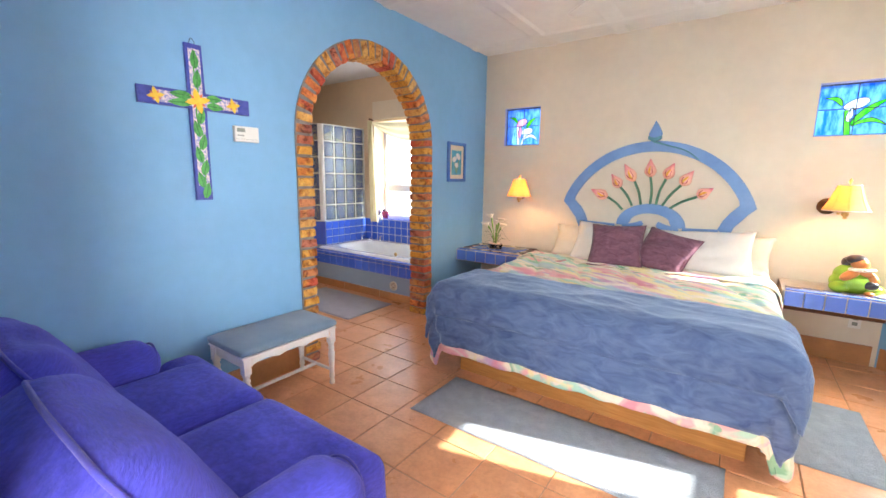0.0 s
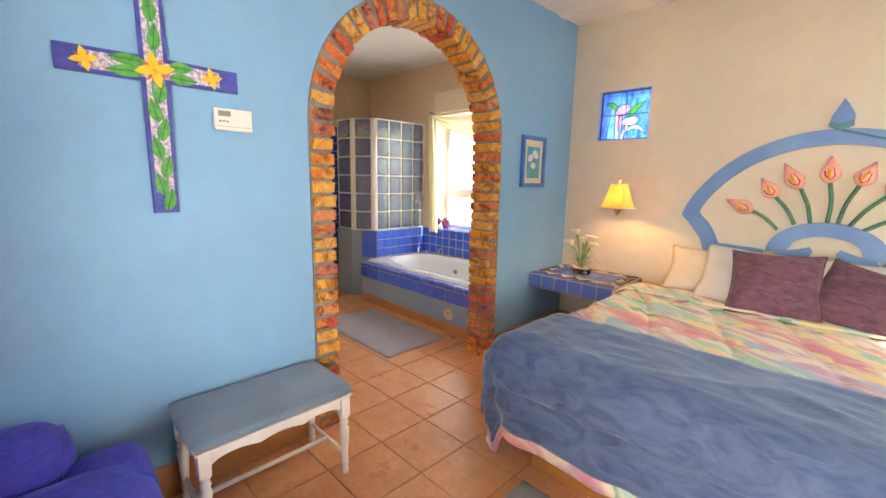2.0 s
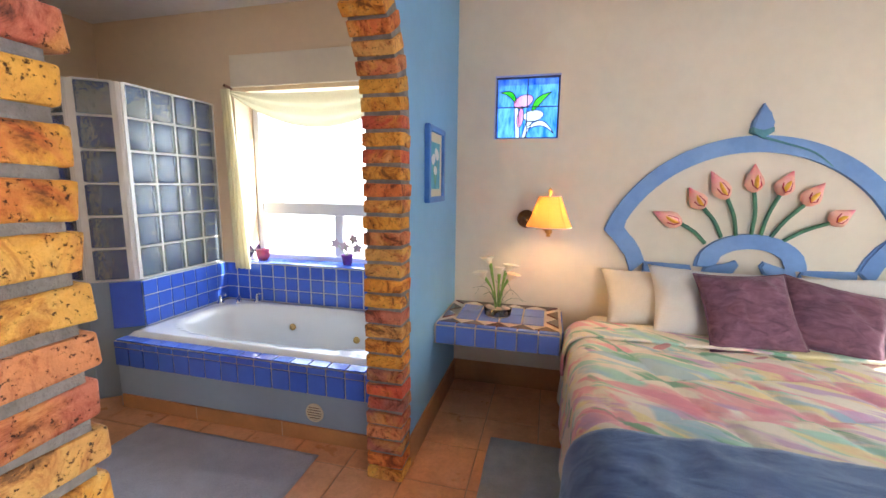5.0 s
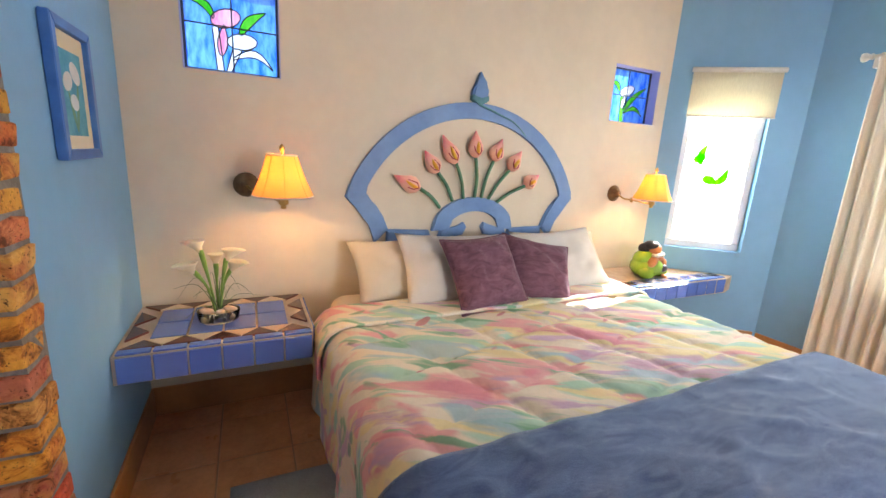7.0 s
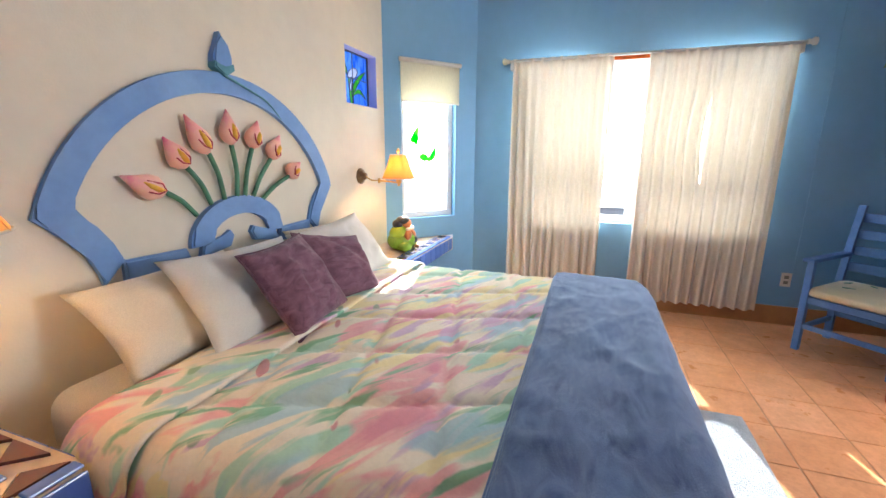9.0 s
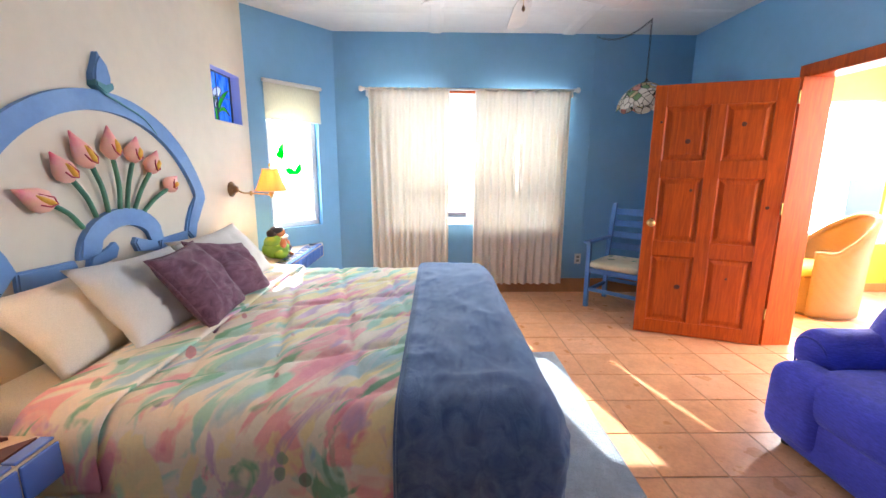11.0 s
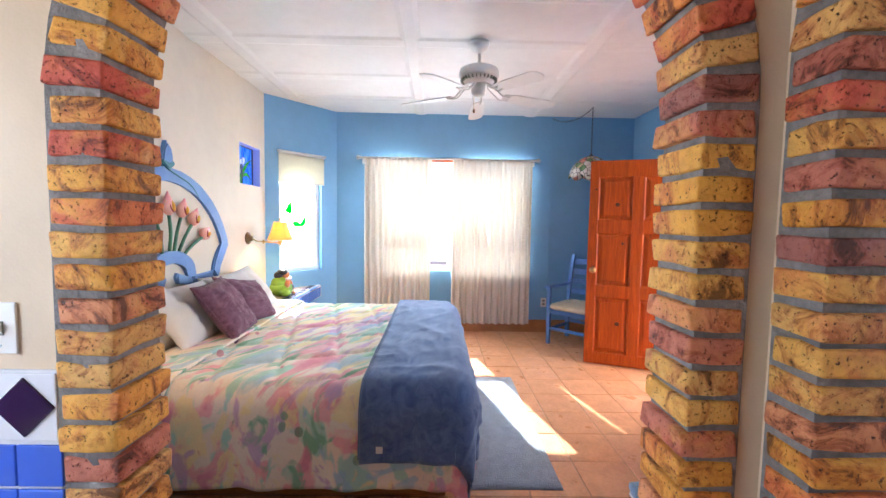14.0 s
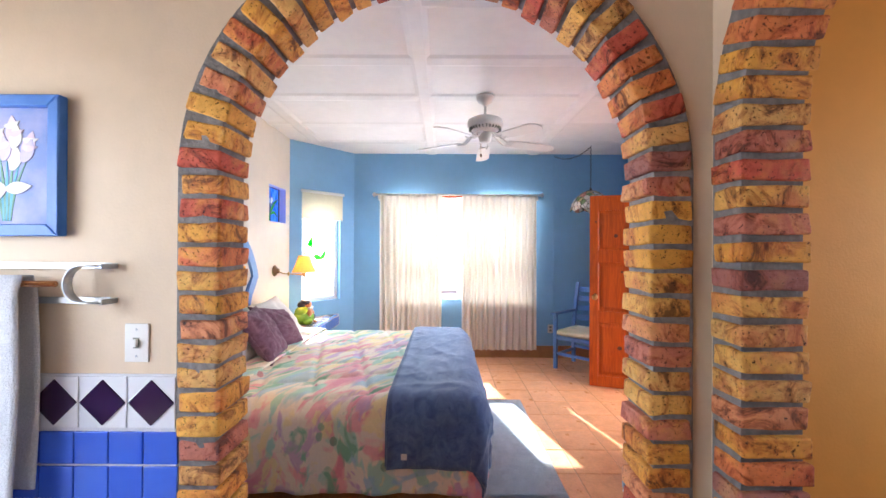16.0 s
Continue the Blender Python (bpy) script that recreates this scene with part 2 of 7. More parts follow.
cloth_sofa = upholstery("indigo_sofa_upholstery", (0.046, 0.050, 0.47), (0.080, 0.084, 0.62))
cloth_piping = weave("indigo_piping", (0.045, 0.05, 0.40), (0.06, 0.065, 0.46), 200)
cloth_bench = weave("slate_bench_cloth", (0.16, 0.24, 0.33), (0.21, 0.30, 0.40), 220, 0.5)
cloth_rug = weave("pale_blue_bath_rug", (0.46, 0.54, 0.63), (0.60, 0.68, 0.76), 120, 1.0, 0.95, 0.3, 14, 0.03)
cloth_mat = weave("grey_bath_mat", (0.44, 0.43, 0.51), (0.53, 0.52, 0.60), 150, 1.0, 0.95, 0.3, 9, 0.012)
cloth_white = weave("white_cotton", (0.76, 0.74, 0.70), (0.82, 0.80, 0.77), 300, 0.15, 0.85, 0.1)
cloth_sheet = weave("ivory_sheet", (0.72, 0.66, 0.55), (0.78, 0.72, 0.62), 300, 0.15, 0.85, 0.1)
cloth_towel = weave("white_terry_towel", (0.74, 0.74, 0.76), (0.82, 0.82, 0.83), 190, 0.9, 0.95, 0.3, dist=0.008)
cloth_seat = weave("cream_patterned_seat_cloth", (0.70, 0.60, 0.38), (0.76, 0.68, 0.48), 200, 0.3)


def plush(name, dark, light, scale, shine=0.22, tint=(1.0, 1.0, 1.0)):
    """Napped pile: brushed patches of two tones with soft sheen."""
    n = Nodes(name)
    brushed = n.ramp(n.noise(scale, 5, 0.6, n.place((0.45, 1.0, 1.0)), 1.2), [(0.30, (0, 0, 0)), (0.68, (1, 1, 1))])
    col = n.mix(brushed, dark, light)
    n.bump(n.mix(0.7, brushed, n.noise(210, 3, 0.7)), 0.45, 0.006)
    return n.done(col, 0.9, Sheen_Weight=shine, Sheen_Roughness=0.35, Sheen_Tint=(*tint, 1.0))


cloth_throw = plush("slate_blue_plush", (0.052, 0.092, 0.215), (0.125, 0.195, 0.355), 16.0, 0.7, (0.62, 0.78, 1.0))
cloth_mauve = plush("mauve_crushed_velvet", (0.115, 0.045, 0.075), (0.24, 0.115, 0.165), 22)


def floral():
    """Watercolour strokes of pastel colours with darker blossoms and leaves."""
    n = Nodes("pastel_floral_quilt_cloth")

    def flow(size, angle, offset):
        m = n.tree.nodes.new("ShaderNodeMapping")
        m.vector_type = "TEXTURE"
        m.inputs["Scale"].default_value, m.inputs["Rotation"].default_value, m.inputs["Location"].default_value = size, (0.0, 0.0, angle), offset
        n.link(n.coord.outputs["Object"], m.inputs["Vector"])
        return m.outputs[0]

    def stroke(fac, lo, hi, keep=1.0):
        return n.ramp(fac, [(lo, (0, 0, 0)), (hi, (keep, keep, keep))])

    one = n.noise(1.0, 3, 0.5, flow((0.62, 0.150, 0.24), -0.50, (0.3, 0.1, 0.2)), 0.7)
    two = n.noise(1.0, 3, 0.5, flow((0.58, 0.135, 0.22), -0.36, (3.7, 1.9, 0.7)), 0.7)
    three = n.noise(1.0, 3, 0.5, flow((0.50, 0.115, 0.20), -0.60, (7.1, 5.3, 1.7)), 0.8)
    col = n.mix(stroke(n.noise(2.5, 3), 0.4, 0.65), (0.82, 0.74, 0.60), (0.86, 0.79, 0.67))
    col = n.mix(stroke(two, 0.545, 0.60, 0.85), col, (0.36, 0.66, 0.53))
    col = n.mix(stroke(one, 0.535, 0.585, 0.9), col, (0.82, 0.40, 0.42))
    col = n.mix(stroke(three, 0.56, 0.61, 0.85), col, (0.84, 0.73, 0.38))
    col = n.mix(n.ramp(two, [(0.36, (0.8, 0.8, 0.8)), (0.41, (0, 0, 0))]), col, (0.56, 0.36, 0.56))
    col = n.mix(n.ramp(one, [(0.36, (0.8, 0.8, 0.8)), (0.41, (0, 0, 0))]), col, (0.36, 0.58, 0.66))
    col = n.mix(n.ramp(three, [(0.34, (0.9, 0.9, 0.9)), (0.40, (0, 0, 0))]), col, (0.20, 0.47, 0.29))
    col = n.mix(stroke(one, 0.62, 0.67, 0.85), col, (0.72, 0.27, 0.34))
    petals = n.add("ShaderNodeTexVoronoi", Scale=1.0)
    wob = n.add("ShaderNodeTexNoise", Scale=7.0, Detail=2.0)
    n.link(n.coord.outputs["Object"], wob.inputs["Vector"])
    n.link(n.mix(0.34, flow((0.17, 0.056, 0.075), 0.5, (0, 0, 0)), wob.outputs["Color"], "ADD"), petals.inputs["Vector"])
    sep = n.tree.nodes.new("ShaderNodeSeparateColor")
    n.link(petals.outputs["Color"], sep.inputs[0])
    shape = n.ramp(petals.outputs["Distance"], [(0.31, (1, 1, 1)), (0.37, (0, 0, 0))])
    some = n.ramp(sep.outputs[0], [(0.80, (0, 0, 0)), (0.81, (0.75, 0.75, 0.75))])
    area = stroke(n.noise(1.0, 2, 0.5, flow((0.45, 0.45, 0.3), 0.0, (4, 1, 3))), 0.49, 0.53)
    mask = n.mix(1.0, n.mix(1.0, shape, some, "MULTIPLY"), area, "MULTIPLY")
    hue = n.ramp(sep.outputs[1], [(0.0, (0.52, 0.14, 0.19)), (0.3, (0.66, 0.26, 0.27)), (0.52, (0.12, 0.28, 0.17)), (0.75, (0.20, 0.40, 0.26))], "CONSTANT")
    col = n.mix(mask, col, n.mix(0.7, hue, n.ramp(petals.outputs["Distance"], [(0.0, (0.7, 0.66, 0.66)), (0.38, (1.2, 1.15, 1.1))]), "MULTIPLY"))
    soft = n.noise(60, 4)
    col = n.mix(0.22, col, n.ramp(soft, [(0.3, (0.72, 0.72, 0.72)), (0.7, (1, 1, 1))]), "MULTIPLY")
    n.bump(n.mix(0.5, soft, n.noise(8, 4)), 0.30, 0.008)
    return n.done(col, 0.75, Sheen_Weight=0.05)


cloth_floral = floral()


def curtain_material(name, c, through_share):
    n = Nodes(name)
    n.tree.nodes.remove(n.bsdf)
    d, t, m = n.tree.nodes.new("ShaderNodeBsdfDiffuse"), n.tree.nodes.new("ShaderNodeBsdfTranslucent"), n.tree.nodes.new("ShaderNodeMixShader")
    col = n.mix(n.ramp(n.noise(180, 3, 0.7, n.place((1, 1, 0.15))), [(0.3, (0, 0, 0)), (0.7, (1, 1, 1))]), tone(c, 0.86), c)
    n.link(col, d.inputs[0])
    n.link(col, t.inputs[0])
    m.inputs[0].default_value = through_share
    n.link(d.outputs[0], m.inputs[1])
    n.link(t.outputs[0], m.inputs[2])
    n.link(m.outputs[0], n.out.inputs[0])
    return n.mat


cloth_curtain = curtain_material("ivory_linen_curtain", (0.84, 0.77, 0.65), 0.046)
cloth_sheer = curtain_material("pale_yellow_sheer", (0.80, 0.74, 0.52), 0.25)
cloth_blind = curtain_material("cream_roller_blind", (0.78, 0.74, 0.60), 0.4)


def glow_shade():
    """Pleated lampshade silk, lit by the bulb inside."""
    n = Nodes("gold_silk_lampshade")
    n.tree.nodes.remove(n.bsdf)
    d, t, m = n.tree.nodes.new("ShaderNodeBsdfDiffuse"), n.tree.nodes.new("ShaderNodeBsdfTranslucent"), n.tree.nodes.new("ShaderNodeMixShader")
    d.inputs[0].default_value = (0.70, 0.44, 0.18, 1)
    t.inputs[0].default_value = (0.72, 0.25, 0.035, 1)
    m.inputs[0].default_value = 0.15
    n.link(d.outputs[0], m.inputs[1])
    n.link(t.outputs[0], m.inputs[2])
    n.link(m.outputs[0], n.out.inputs[0])
    return n.mat


silk_shade = glow_shade()


def glass(name, color=(1, 1, 1), rough=0.0, ior=1.45, bump=0.0, bump_scale=30.0):
    n = Nodes(name)
    if bump:
        n.bump(n.noise(bump_scale, 3), bump, 0.01)
    return n.done(color, rough, Transmission_Weight=1.0, IOR=ior)


glass_pane = glass("clear_window_glass", ior=1.02)
glass_block = glass("rippled_glass_block", (0.66, 0.80, 0.93), 0.06, 1.45, 1.0, 14)
glass_block.node_tree.nodes["Principled BSDF"].inputs["Transmission Weight"].default_value = 0.88
glass_vase = glass("clear_glass_dish", (0.95, 0.97, 0.96), 0.0, 1.4)


def stained(name, c, c2):
    """Coloured cathedral glass that glows with the daylight behind it."""
    n = Nodes(name)
    n.tree.nodes.remove(n.bsdf)
    t, g, m = n.tree.nodes.new("ShaderNodeBsdfTranslucent"), n.tree.nodes.new("ShaderNodeBsdfTransparent"), n.tree.nodes.new("ShaderNodeMixShader")
    streak = n.ramp(n.noise(7, 4, 0.6, n.place((4, 4, 1.2))), [(0.36, c), (0.64, c2)])
    n.link(streak, t.inputs[0])
    n.link(streak, g.inputs[0])
    m.inputs[0].default_value = 0.6
    n.link(t.outputs[0], m.inputs[1])
    n.link(g.outputs[0], m.inputs[2])
    n.link(m.outputs[0], n.out.inputs[0])
    return n.mat


sg_blue = stained("cobalt_cathedral_glass", (0.015, 0.16, 0.92), (0.20, 0.52, 1.0))
sg_white = stained("opal_glass", (0.75, 0.80, 0.92), (0.92, 0.94, 0.98))
sg_pink = stained("pink_glass", (0.85, 0.25, 0.42), (0.95, 0.55, 0.68))
sg_green = stained("lime_glass", (0.02, 0.42, 0.02), (0.14, 0.62, 0.05))
sg_clear = stained("textured_clear_glass", (0.80, 0.86, 0.86), (0.95, 0.97, 0.97))
lead = surface("dark_lead_came", (0.03, 0.035, 0.06), (0.05, 0.055, 0.08), 20, 0.5)

# ---- building helpers ----


def empty(name, at=(0, 0, 0), label="", category="", group="", kind="", turn=0.0):
    ob = new(name)
    ob.matrix_world = pose(*at, 0, 0, turn)
    ob.empty_display_size = 0.05
    return tagged(ob, label, category, group, kind)


def mesh_of(name, bm, material, smooth=False):
    bmesh.ops.recalc_face_normals(bm, faces=bm.faces)
    me = bpy.data.meshes.new(name)
    bm.to_mesh(me)
    bm.free()
    me.materials.append(material)
    if smooth:
        for p in me.polygons:
            p.use_smooth = True
    return me


def part(name, bm, material, parent=None, label="", smooth=False, m=None):
    """Links a bmesh as one mesh object, under a thing or a part."""
    ob = new(name, mesh_of(name, bm, material, smooth))
    if parent is not None:
        ob.parent = parent
    if m is not None:
        ob.matrix_basis = m
    return tagged(ob, label)


def thing(name, bm, material, label, category, group="", kind="", smooth=False):
    return tagged(part(name, bm, material, None, "", smooth), label, category, group, kind)


def add_box(bm, x0, x1, y0, y1, z0, z1, bevel=0.0, seg=2, m=None):
    r = bmesh.ops.create_cube(bm, size=1)
    vs = r["verts"]
    bmesh.ops.scale(bm, vec=(x1 - x0, y1 - y0, z1 - z0), verts=vs)
    bmesh.ops.translate(bm, vec=((x0 + x1) / 2, (y0 + y1) / 2, (z0 + z1) / 2), verts=vs)
    if bevel:
        es = list({e for v in vs for e in v.link_edges})
        out = bmesh.ops.bevel(bm, geom=es, offset=bevel, segments=seg, profile=0.5, affect="EDGES")
        vs = list({v for f in out["faces"] for v in f.verts} | {v for v in vs if v.is_valid})
    if m is not None:
        bmesh.ops.transform(bm, matrix=m, verts=vs)
    return bm


def box(x0, x1, y0, y1, z0, z1, bevel=0.0, seg=2, m=None):
    return add_box(bmesh.new(), x0, x1, y0, y1, z0, z1, bevel, seg, m)


def add_lathe(bm, profile, seg=24, at=(0, 0, 0), m=None, wave=None):
    """Turns (radius, height) pairs about z."""
    rings = []
    for r, z in profile:
        ring = []
        for k in range(seg):
            a = 2 * math.pi * k / seg
            rr = max(r, 1e-4) * (wave(a) if wave else 1.0)
            p = Vector((rr * math.cos(a), rr * math.sin(a), z))
            p = (m @ p if m is not None else p) + Vector(at)
            ring.append(bm.verts.new(p))
        rings.append(ring)
    for a, b in zip(rings, rings[1:]):
        for k in range(seg):
            bm.faces.new((a[k], a[(k + 1) % seg], b[(k + 1) % seg], b[k]))
    for ring, (r, z) in ((rings[0], profile[0]), (rings[-1], profile[-1])):
        if r < 0.0011 or wave is None:
            bm.faces.new(ring)
    return bm


def lathe(profile, seg=24, at=(0, 0, 0), m=None, wave=None):
    return add_lathe(bmesh.new(), profile, seg, at, m, wave)


def add_tube(bm, points, radius, seg=8, flat=1.0):
    """A round rod along points; radius is a number or one a point."""
    pts = [Vector(p) for p in points]
    radii = radius if isinstance(radius, (list, tuple)) else [radius] * len(pts)
    rings, ref = [], None
    for i, p in enumerate(pts):
        d = (pts[min(i + 1, len(pts) - 1)] - pts[max(i - 1, 0)]).normalized()
        if ref is None:
            ref = d.orthogonal().normalized()
        ref = (ref - d * ref.dot(d)).normalized()
        side = d.cross(ref)
        rings.append([bm.verts.new(p + (ref * math.cos(2 * math.pi * k / seg) + side * flat * math.sin(2 * math.pi * k / seg)) * radii[i]) for k in range(seg)])
    for a, b in zip(rings, rings[1:]):
        for k in range(seg):
            bm.faces.new((a[k], a[(k + 1) % seg], b[(k + 1) % seg], b[k]))
    bm.faces.new(rings[0])
    bm.faces.new(rings[-1])
    return bm


def tube(points, radius, seg=8, flat=1.0):
    return add_tube(bmesh.new(), points, radius, seg, flat)


def curve_points(points, n=6):
    """A smooth line through points."""
    pts = [Vector(p) for p in points]
    out = []
    for i in range(len(pts) - 1):
        p0, p1, p2, p3 = pts[max(i - 1, 0)], pts[i], pts[i + 1], pts[min(i + 2, len(pts) - 1)]
        for k in range(n):
            t = k / n
            out.append(0.5 * (2 * p1 + (p2 - p0) * t + (2 * p0 - 5 * p1 + 4 * p2 - p3) * t * t + (3 * p1 - p0 - 3 * p2 + p3) * t ** 3))
    out.append(pts[-1])
    return out


def add_slab(bm, outline, lo, hi, to3):
    """A prism: outline of (u, v) pairs, from depth lo to hi, placed by to3(u, v, d)."""
    a = [bm.verts.new(to3(u, v, lo)) for u, v in outline]
    b = [bm.verts.new(to3(u, v, hi)) for u, v in outline]
    n = len(outline)
    bm.faces.new(a)
    bm.faces.new(b)
    for k in range(n):
        bm.faces.new((a[k], a[(k + 1) % n], b[(k + 1) % n], b[k]))
    return bm


def slab(outline, lo, hi, to3, bevel=0.0, seg=2):
    bm = add_slab(bmesh.new(), outline, lo, hi, to3)
    if bevel:
        es = [e for e in bm.edges if any(len(f.verts) > 4 or len(outline) == 4 for f in e.link_faces)]
        bmesh.ops.bevel(bm, geom=es, offset=bevel, segments=seg, profile=0.5, affect="EDGES")
    return bm


def on_x(u, v, d):
    return Vector((d, u, v))


def on_y(u, v, d):
    return Vector((u, d, v))


def on_z(u, v, d):
    return Vector((u, v, d))


def wall(name, p0, p1, thick, z0, z1, material, label, holes=(), category="wall"):
    """A wall whose inner face runs from p0 to p1; holes are (from, to, bottom, top) along it."""
    p0, p1 = Vector((*p0, 0)), Vector((*p1, 0))
    along = (p1 - p0).normalized()
    out = Vector((along.y, -along.x, 0)) * thick
    length = (p1 - p0).length
    us = sorted({0.0, length, *(h[0] for h in holes), *(h[1] for h in holes)})
    zs = sorted({z0, z1, *(h[2] for h in holes), *(h[3] for h in holes)})

    def solid(i, j):
        if not (0 <= i < len(us) - 1 and 0 <= j < len(zs) - 1):
            return False
        u, z = (us[i] + us[i + 1]) / 2, (zs[j] + zs[j + 1]) / 2
        return not any(h[0] < u < h[1] and h[2] < z < h[3] for h in holes)

    bm = bmesh.new()

    def face(*q):
        bm.faces.new([bm.verts.new(p0 + along * u + out * d + Vector((0, 0, z))) for u, d, z in q])

    for i in range(len(us) - 1):
        for j in range(len(zs) - 1):
            if not solid(i, j):
                continue
            a, b, c, d = us[i], us[i + 1], zs[j], zs[j + 1]
            face((a, 0, c), (b, 0, c), (b, 0, d), (a, 0, d))
            face((a, 1, c), (a, 1, d), (b, 1, d), (b, 1, c))
            if not solid(i - 1, j):
                face((a, 0, c), (a, 0, d), (a, 1, d), (a, 1, c))
            if not solid(i + 1, j):
                face((b, 0, c), (b, 1, c), (b, 1, d), (b, 0, d))
            if not solid(i, j - 1):
                face((a, 0, c), (a, 1, c), (b, 1, c), (b, 0, c))
            if not solid(i, j + 1):
                face((a, 0, d), (b, 0, d), (b, 1, d), (a, 1, d))
    bmesh.ops.remove_doubles(bm, verts=bm.verts, dist=1e-5)
    return thing(name, bm, material, label, category, kind="structure")


# ---- the plan ----
WX, BX = -2.42, -2.57            # bedroom and bathroom faces of the arch wall
NY, EX, SY, CZ = 4.50, 1.80, 0.13, 2.76
NC, EC = (1.08, NY), (EX, 3.89)  # ends of the slanted corner wall
ARCH_Y, ARCH_R, SPRING, BAND = 2.687, 0.643, 1.676, 0.12
DOOR_L, DOOR_R = -0.72, 0.31


def arch_outline(y0, y1, r, top):
    pts = [(y0, 0), (ARCH_Y - r, 0)]
    for k in range(25):
        a = math.pi - math.pi * k / 24
        pts.append((ARCH_Y + r * math.cos(a), SPRING + r * math.sin(a)))
    return pts + [(ARCH_Y + r, 0), (y1, 0), (y1, top), (y0, top)]


def arch_wall(name, lo, hi, material, label):
    bm = add_slab(bmesh.new(), arch_outline(0.05, NY, ARCH_R + BAND, CZ), lo, hi, on_x)
    return thing(name, bm, material, label, "wall", kind="structure")


wall_west = arch_wall("wall_west", -2.495, WX, paint_blue, "light blue plastered wall with a brick-lined arched opening")
wall_bath = arch_wall("wall_bathroom_east", BX, -2.496, paint_bath, "cream plastered bathroom wall with a brick-lined arch")

SG1, SG2 = (-2.166, -1.743, 1.757, 2.166), (0.505, 0.965, 1.745, 2.14)
wall_north = wall("wall_north", (NC[0], NY), (WX, NY), 0.3, 0, CZ, paint_cream, "cream plastered wall behind the bed with two small window niches",
                  [(NC[0] - h[1], NC[0] - h[0], h[2], h[3]) for h in (SG1, SG2)])
SL = (Vector((*EC, 0)) - Vector((*NC, 0))).normalized()
SLEN = (Vector((*EC, 0)) - Vector((*NC, 0))).length
SW = (0.16, 0.72, 0.80, 2.10)
wall_slant = wall("wall_northeast", NC, EC, -0.22, 0, CZ, paint_blue, "blue plastered slanted corner wall with a narrow window", [SW])
WIN = (1.50, 3.38, 0.78, 2.20)
wall_east = wall("wall_east", (EX, EC[1]), (EX, SY), -0.22, 0, CZ, paint_blue, "blue plastered wall with a curtained window", [(EC[1] - WIN[1], EC[1] - WIN[0], WIN[2], WIN[3])])
wall_south = wall("wall_south", (EX, SY), (WX, SY), -0.08, 0, CZ, paint_blue, "blue plastered wall with an open doorway", [(EX - DOOR_R - 0.03, EX - DOOR_L + 0.03, 0, 2.08)])

BWIN = (-4.23, -2.72, 0.785, 2.15)
wall_bath_n = wall("wall_bathroom_north", (BX, NY), (-5.60, NY), 0.3, 0, CZ, paint_bath, "cream bathroom wall with a deep window recess", [(BX - BWIN[1], BX - BWIN[0], BWIN[2], BWIN[3])])
wall_bath_w = wall("wall_bathroom_west", (-5.60, NY), (-5.60, 0.2), 0.2, 0, CZ, paint_bath, "cream bathroom wall behind the shower")
# the opening is added, out of view, to let the dressing fill lamp in
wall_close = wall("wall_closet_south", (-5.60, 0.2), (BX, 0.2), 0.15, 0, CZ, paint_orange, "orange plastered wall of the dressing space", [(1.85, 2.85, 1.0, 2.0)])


def dressing_arch():
    """The second arch, in the wall between bathroom and dressing space."""
    c, r = -3.37, 0.65
    pts = [(-5.6, 0), (c - r - BAND, 0)]
    for k in range(25):
        a = math.pi - math.pi * k / 24
        pts.append((c + (r + BAND) * math.cos(a), SPRING + 0.1 + (r + BAND) * math.sin(a)))
    pts += [(c + r + BAND, 0), (BX, 0), (BX, CZ), (-5.6, CZ)]
    return c, r, thing("wall_bathroom_south", add_slab(bmesh.new(), pts, 1.705, 1.85, on_y), paint_bath, "cream plastered wall with a second brick arch", "wall", kind="structure")


ARCH2_X, ARCH2_R, wall_dress = dressing_arch()
thing("wall_dressing_east", box(-2.574, -2.5705, 0.2, 1.688, 0, CZ), paint_orange, "orange painted face of the dressing space wall", "wall", kind="structure")

ceiling = thing("ceiling", box(-5.8, 2.1, -0.05, 4.8, CZ, CZ + 0.15), paint_ceiling, "white plastered ceiling with shallow flat beams", "ceiling", kind="structure")


def soft_band(x0, x1, y0, y1, deep):
    """A flat plaster band whose long sides run out softly into the ceiling."""
    bm = box(x0, x1, y0, y1, CZ - deep, CZ)
    for v in bm.verts:
        if v.co.z < CZ - deep / 2:
            if x1 - x0 < y1 - y0:
                v.co.x += 0.035 if v.co.x < (x0 + x1) / 2 else -0.035
            else:
                v.co.y += 0.035 if v.co.y < (y0 + y1) / 2 else -0.035
    return bm


for k, (x0, x1, y0, y1) in enumerate(((-2.42, 1.8, 2.77, 2.90), (-2.42, 1.8, 1.39, 1.53), (-2.42, 1.3, 4.14, 4.28), (-1.76, -1.58, 0.2, 4.5), (-1.05, -0.87, 0.2, 4.5), (-0.36, -0.18, 0.2, 4.5), (0.42, 0.60, 0.2, 4.5), (1.10, 1.28, 0.2, 4.3))):
    thing("ceiling_beam", soft_band(x0 + 0.003, x1 - 0.003, y0 - 0.01, y1 + 0.01, 0.012 if k < 3 else 0.009), paint_ceiling, "shallow white plastered ceiling beam", "beam", "ceiling beams", "structure")
floor = thing("floor", box(-5.8, 2.1, -3.2, 4.8, -0.15, -0.006), grout_floor, "brown grouted floor under square terracotta tiles", "floor", kind="structure")

